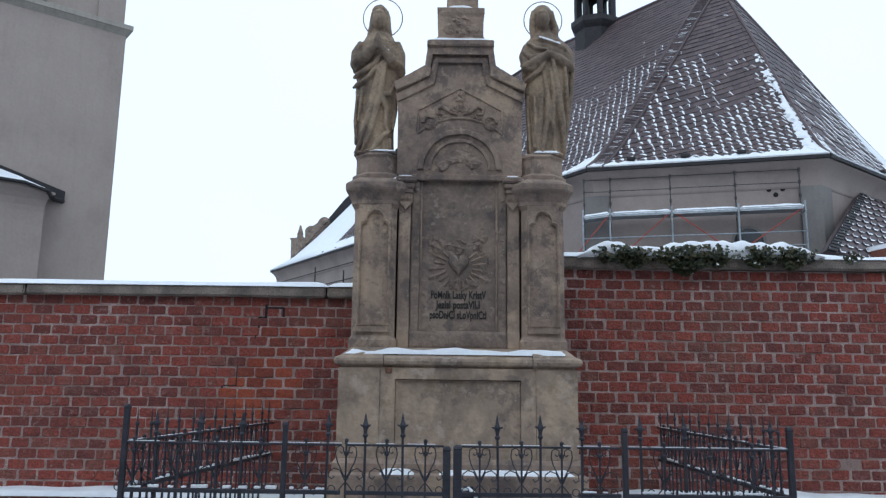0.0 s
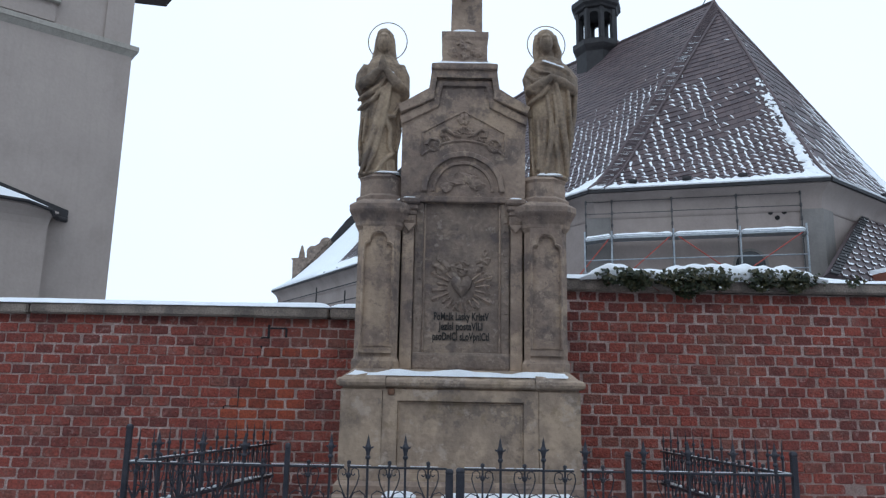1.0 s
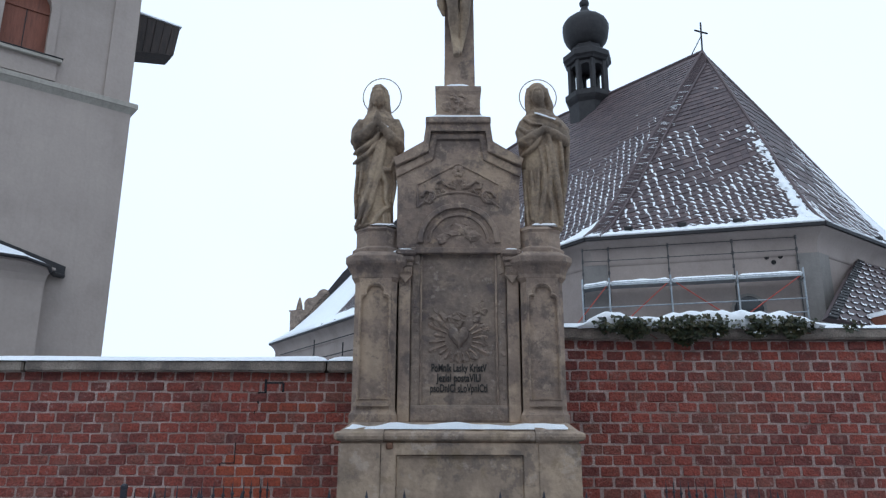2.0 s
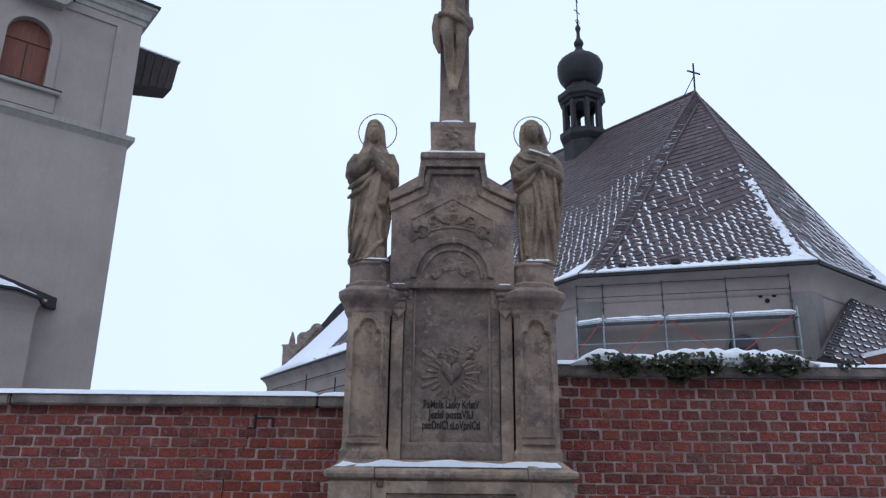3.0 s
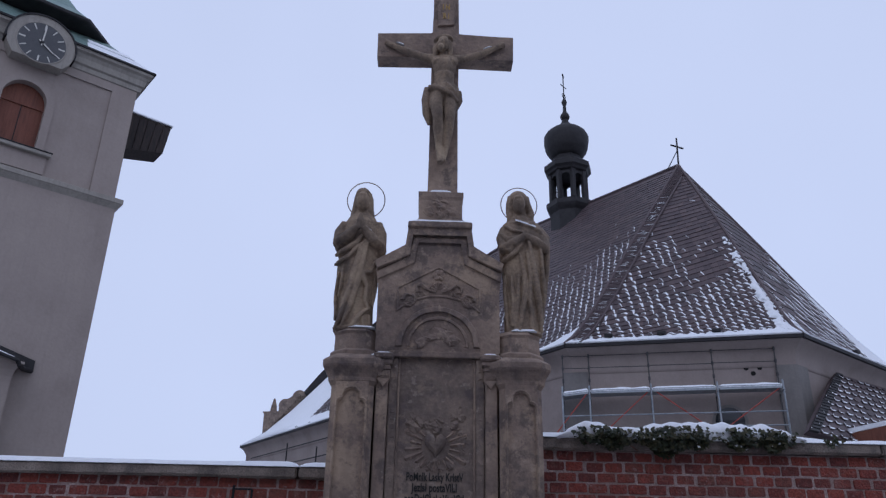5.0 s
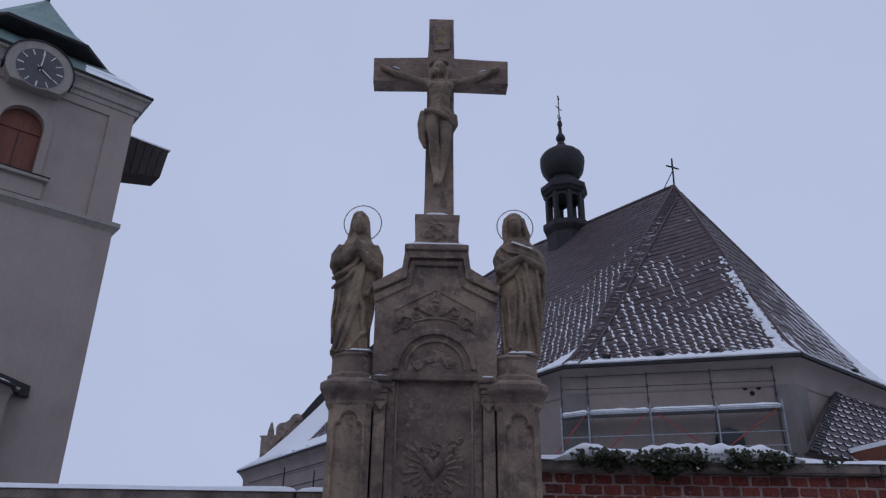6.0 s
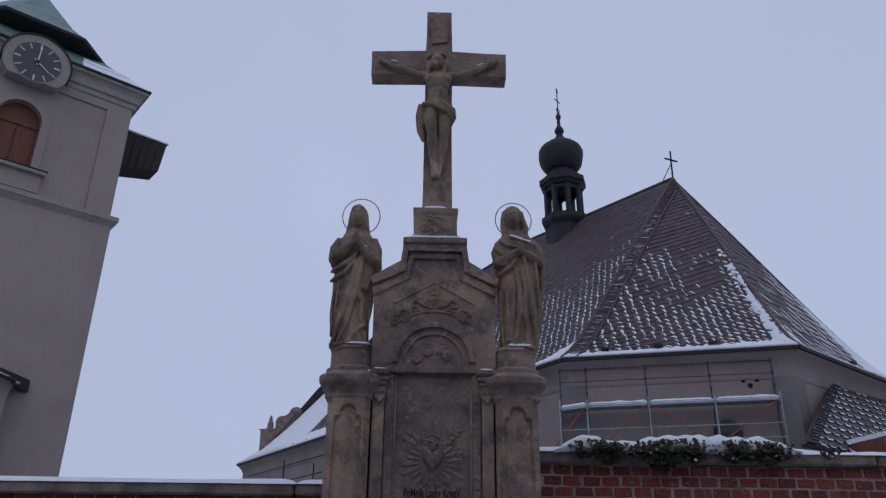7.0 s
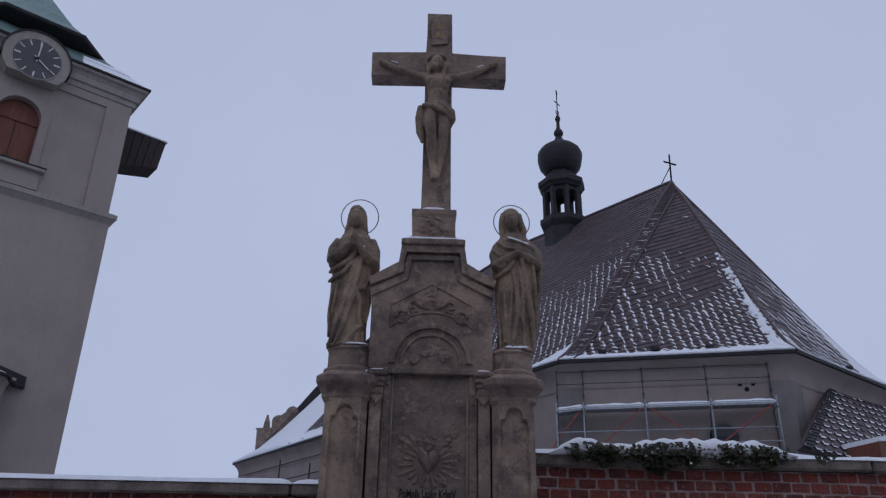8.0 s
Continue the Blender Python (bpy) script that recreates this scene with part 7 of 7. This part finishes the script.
# grave lamp with snow behind the gate
lamp = thing("grave_lantern", pose(0.16, 4.74, 0), "small dark grave lantern on a stone block, capped with snow", "lantern")
part("block", boxed(-0.12, 0.12, -0.1, 0.1, 0, 0.76, 0.01), M_STONE_DARK, lamp)
part("body", lathe(bmesh.new(), [(0.05, 0.76), (0.06, 0.78), (0.065, 0.86), (0.05, 0.9), (0.03, 0.93)], 14), M_DARKMETAL, lamp, smooth=True)
bm = bmesh.new()
tube(bm, [(-0.055, -0.05, 0.915), (0.0, -0.06, 0.925), (0.04, -0.06, 0.89), (0.055, -0.05, 0.83)], [0.008, 0.014, 0.014, 0.008], 7)
tagged(part("lantern_snow", bm, M_SNOW, lamp, smooth=True), kind="stuff")

# ---- ivy over the wall coping, with snow heaped on it ----
def ivy_height(x):
    """Upper edge of the snow heap over the coping."""
    return 0.08 + 0.055 * math.exp(-((x - 1.35) / 0.14) ** 2) + 0.07 * math.exp(-((x - 2.1) / 0.34) ** 2) + 0.05 * math.exp(-((x - 2.65) / 0.25) ** 2)


def ivy_weight(x):
    """How thickly the ivy grows along the wall."""
    return (0.25 * math.exp(-((x - 1.26) / 0.05) ** 2) + 0.95 * math.exp(-((x - 1.48) / 0.1) ** 2) + 0.95 * math.exp(-((x - 1.88) / 0.15) ** 2)
            + 0.6 * math.exp(-((x - 2.14) / 0.09) ** 2) + 0.75 * math.exp(-((x - 2.48) / 0.09) ** 2) + 0.8 * math.exp(-((x - 2.74) / 0.1) ** 2) + 0.1 * math.exp(-((x - 3.2) / 0.06) ** 2))


bm = bmesh.new()
nx, rows_ = 130, []
for i in range(nx + 1):
    x = 1.05 + 1.95 * i / nx
    h = ivy_height(x) * (1 + 0.25 * noise.noise((x * 9, 0, 0))) * min(1, min(i, nx - i) / 9)
    sag = 0.02 * noise.noise((x * 13, 4, 0)) + 0.02
    prof = [(5.9 - sag * 0.3, 2.535), (5.885 - sag, 2.55 + h * 0.35), (5.91 - sag * 0.5, 2.55 + h * 0.75), (5.98, 2.55 + h), (6.12, 2.55 + h * 1.05), (6.3, 2.55 + h * 0.8), (6.45, 2.54)]
    rows_.append([bm.verts.new((x, y, z + 0.012 * noise.noise((x * 12, y * 12, 2)))) for y, z in prof])
for p, q in zip(rows_, rows_[1:]):
    for k in range(len(p) - 1):
        bm.faces.new((p[k], q[k], q[k + 1], p[k + 1]))
ob = link("ivy_snow", bm, M_SNOW, smooth=True)
tagged(ob, "lumpy snow heaped on the ivy", "snow", kind="stuff")

verts, faces, sv, sf = [], [], [], []
rng = random.Random(5)
made = 0
while made < 1450:
    x = rng.uniform(1.1, 3.3)
    w = ivy_weight(x)
    if rng.random() > w:
        continue
    hang = rng.random() ** 1.3 * (0.04 + 0.075 * w + 0.05 * math.exp(-((x - 1.92) / 0.1) ** 2))
    up = rng.random() < 0.34
    if up:
        z = 2.55 + rng.random() * ivy_height(x) * 0.6
        y = 5.858 - 0.025 * rng.random()
        if rng.random() < 0.15:
            continue
    else:
        z = 2.56 - hang
        y = 5.895 - 0.05 * rng.random() * (1 - hang / 0.2)
        if z < 2.46:
            y += 0.03
    made += 1
    c = Vector((x, y, z))
    size = rng.uniform(0.015, 0.034)
    d1 = Vector((rng.uniform(-1, 1), rng.uniform(-0.7, 0.1), rng.uniform(-1, 0.25))).normalized()
    nrm = Vector((rng.uniform(-0.6, 0.6), -1, rng.uniform(-0.1, 0.9))).normalized()
    d2 = nrm.cross(d1).normalized()
    nrm = d1.cross(d2).normalized()
    shape = [(-0.2, 0), (-0.1, 0.6), (0.3, 0.75), (0.5, 0.35), (1.1, 0), (0.5, -0.35), (0.3, -0.75), (-0.1, -0.6)]
    i0 = len(verts)
    verts += [c + d1 * (u * size) + d2 * (v * size) + nrm * (-0.2 * abs(v) * size) for u, v in shape]
    faces.append(tuple(range(i0, i0 + 8)))
    if nrm.z > 0.25 and rng.random() < 0.05:
        j0 = len(sv)
        sv += [c + d1 * (u * size * 0.7) + d2 * (v * size * 0.7) + nrm * 0.004 for u, v in shape]
        sf.append(tuple(range(j0, j0 + 8)))
ivy = thing("ivy", pose(2.0, 5.9, 2.5), "dark evergreen ivy sprawling over the coping under snow", "ivy")
for nm, vv, ff, mm in (("leaves", verts, faces, M_IVY), ("leaf_snow", sv, sf, M_SNOW)):
    me = bpy.data.meshes.new(nm)
    me.from_pydata([tuple(v - Vector((2.0, 5.9, 2.5))) for v in vv], [], ff)
    me.materials.append(mm)
    ob = new(nm, me)
    ob.parent = ivy
    tagged(ob, kind="stuff")
for k in range(26):
    x = rng.uniform(1.3, 2.9)
    pts = [Vector((x, 5.93, 2.57))]
    for s in range(5):
        pts.append(pts[-1] + Vector((rng.uniform(-0.05, 0.05), -0.012 if s < 2 else 0.008, rng.uniform(-0.035, 0.012))))
    bm = bmesh.new()
    tube(bm, [p - Vector((2.0, 5.9, 2.5)) for p in pts], 0.0035, 4)
    part("stem", bm, M_WOOD, ivy)

# open, cracked joints below the coping
for x0, x1, z0, z1 in ((-1.42, -1.4, 2.03, 2.14), (-1.4, -1.27, 2.105, 2.118), (-1.28, -1.262, 2.04, 2.11), (-1.46, -1.4, 2.03, 2.042), (-1.47, -1.455, 1.95, 2.04), (-1.49, -1.482, 1.87, 1.95),
                       (-1.62, -1.612, 1.5, 1.66), (-1.72, -1.612, 1.498, 1.506), (-1.73, -1.72, 1.42, 1.5)):
    bm = boxed(x0, x1, 5.993, 6.01, z0, z1, 0.002)
    bm.transform(wall_left.matrix_world.inverted())
    part("open_joint", bm, M_GLASS, wall_left, "dark open joint where mortar has fallen out")

# ---- the single bricks of the wall ----
lay(wall_left, -7.0, 0.1, 0.808 - 0.0795, 19, 0.150, 0.0795, 0.92, 6.0, (-2.75, -0.72, 1.05, 2.18))
lay(wall_right, 0.1, 7.0, 0.801 - 0.0806, 22, 0.154, 0.0806, 0.2, 6.0, (0.9, 2.9, 1.35, 2.45))
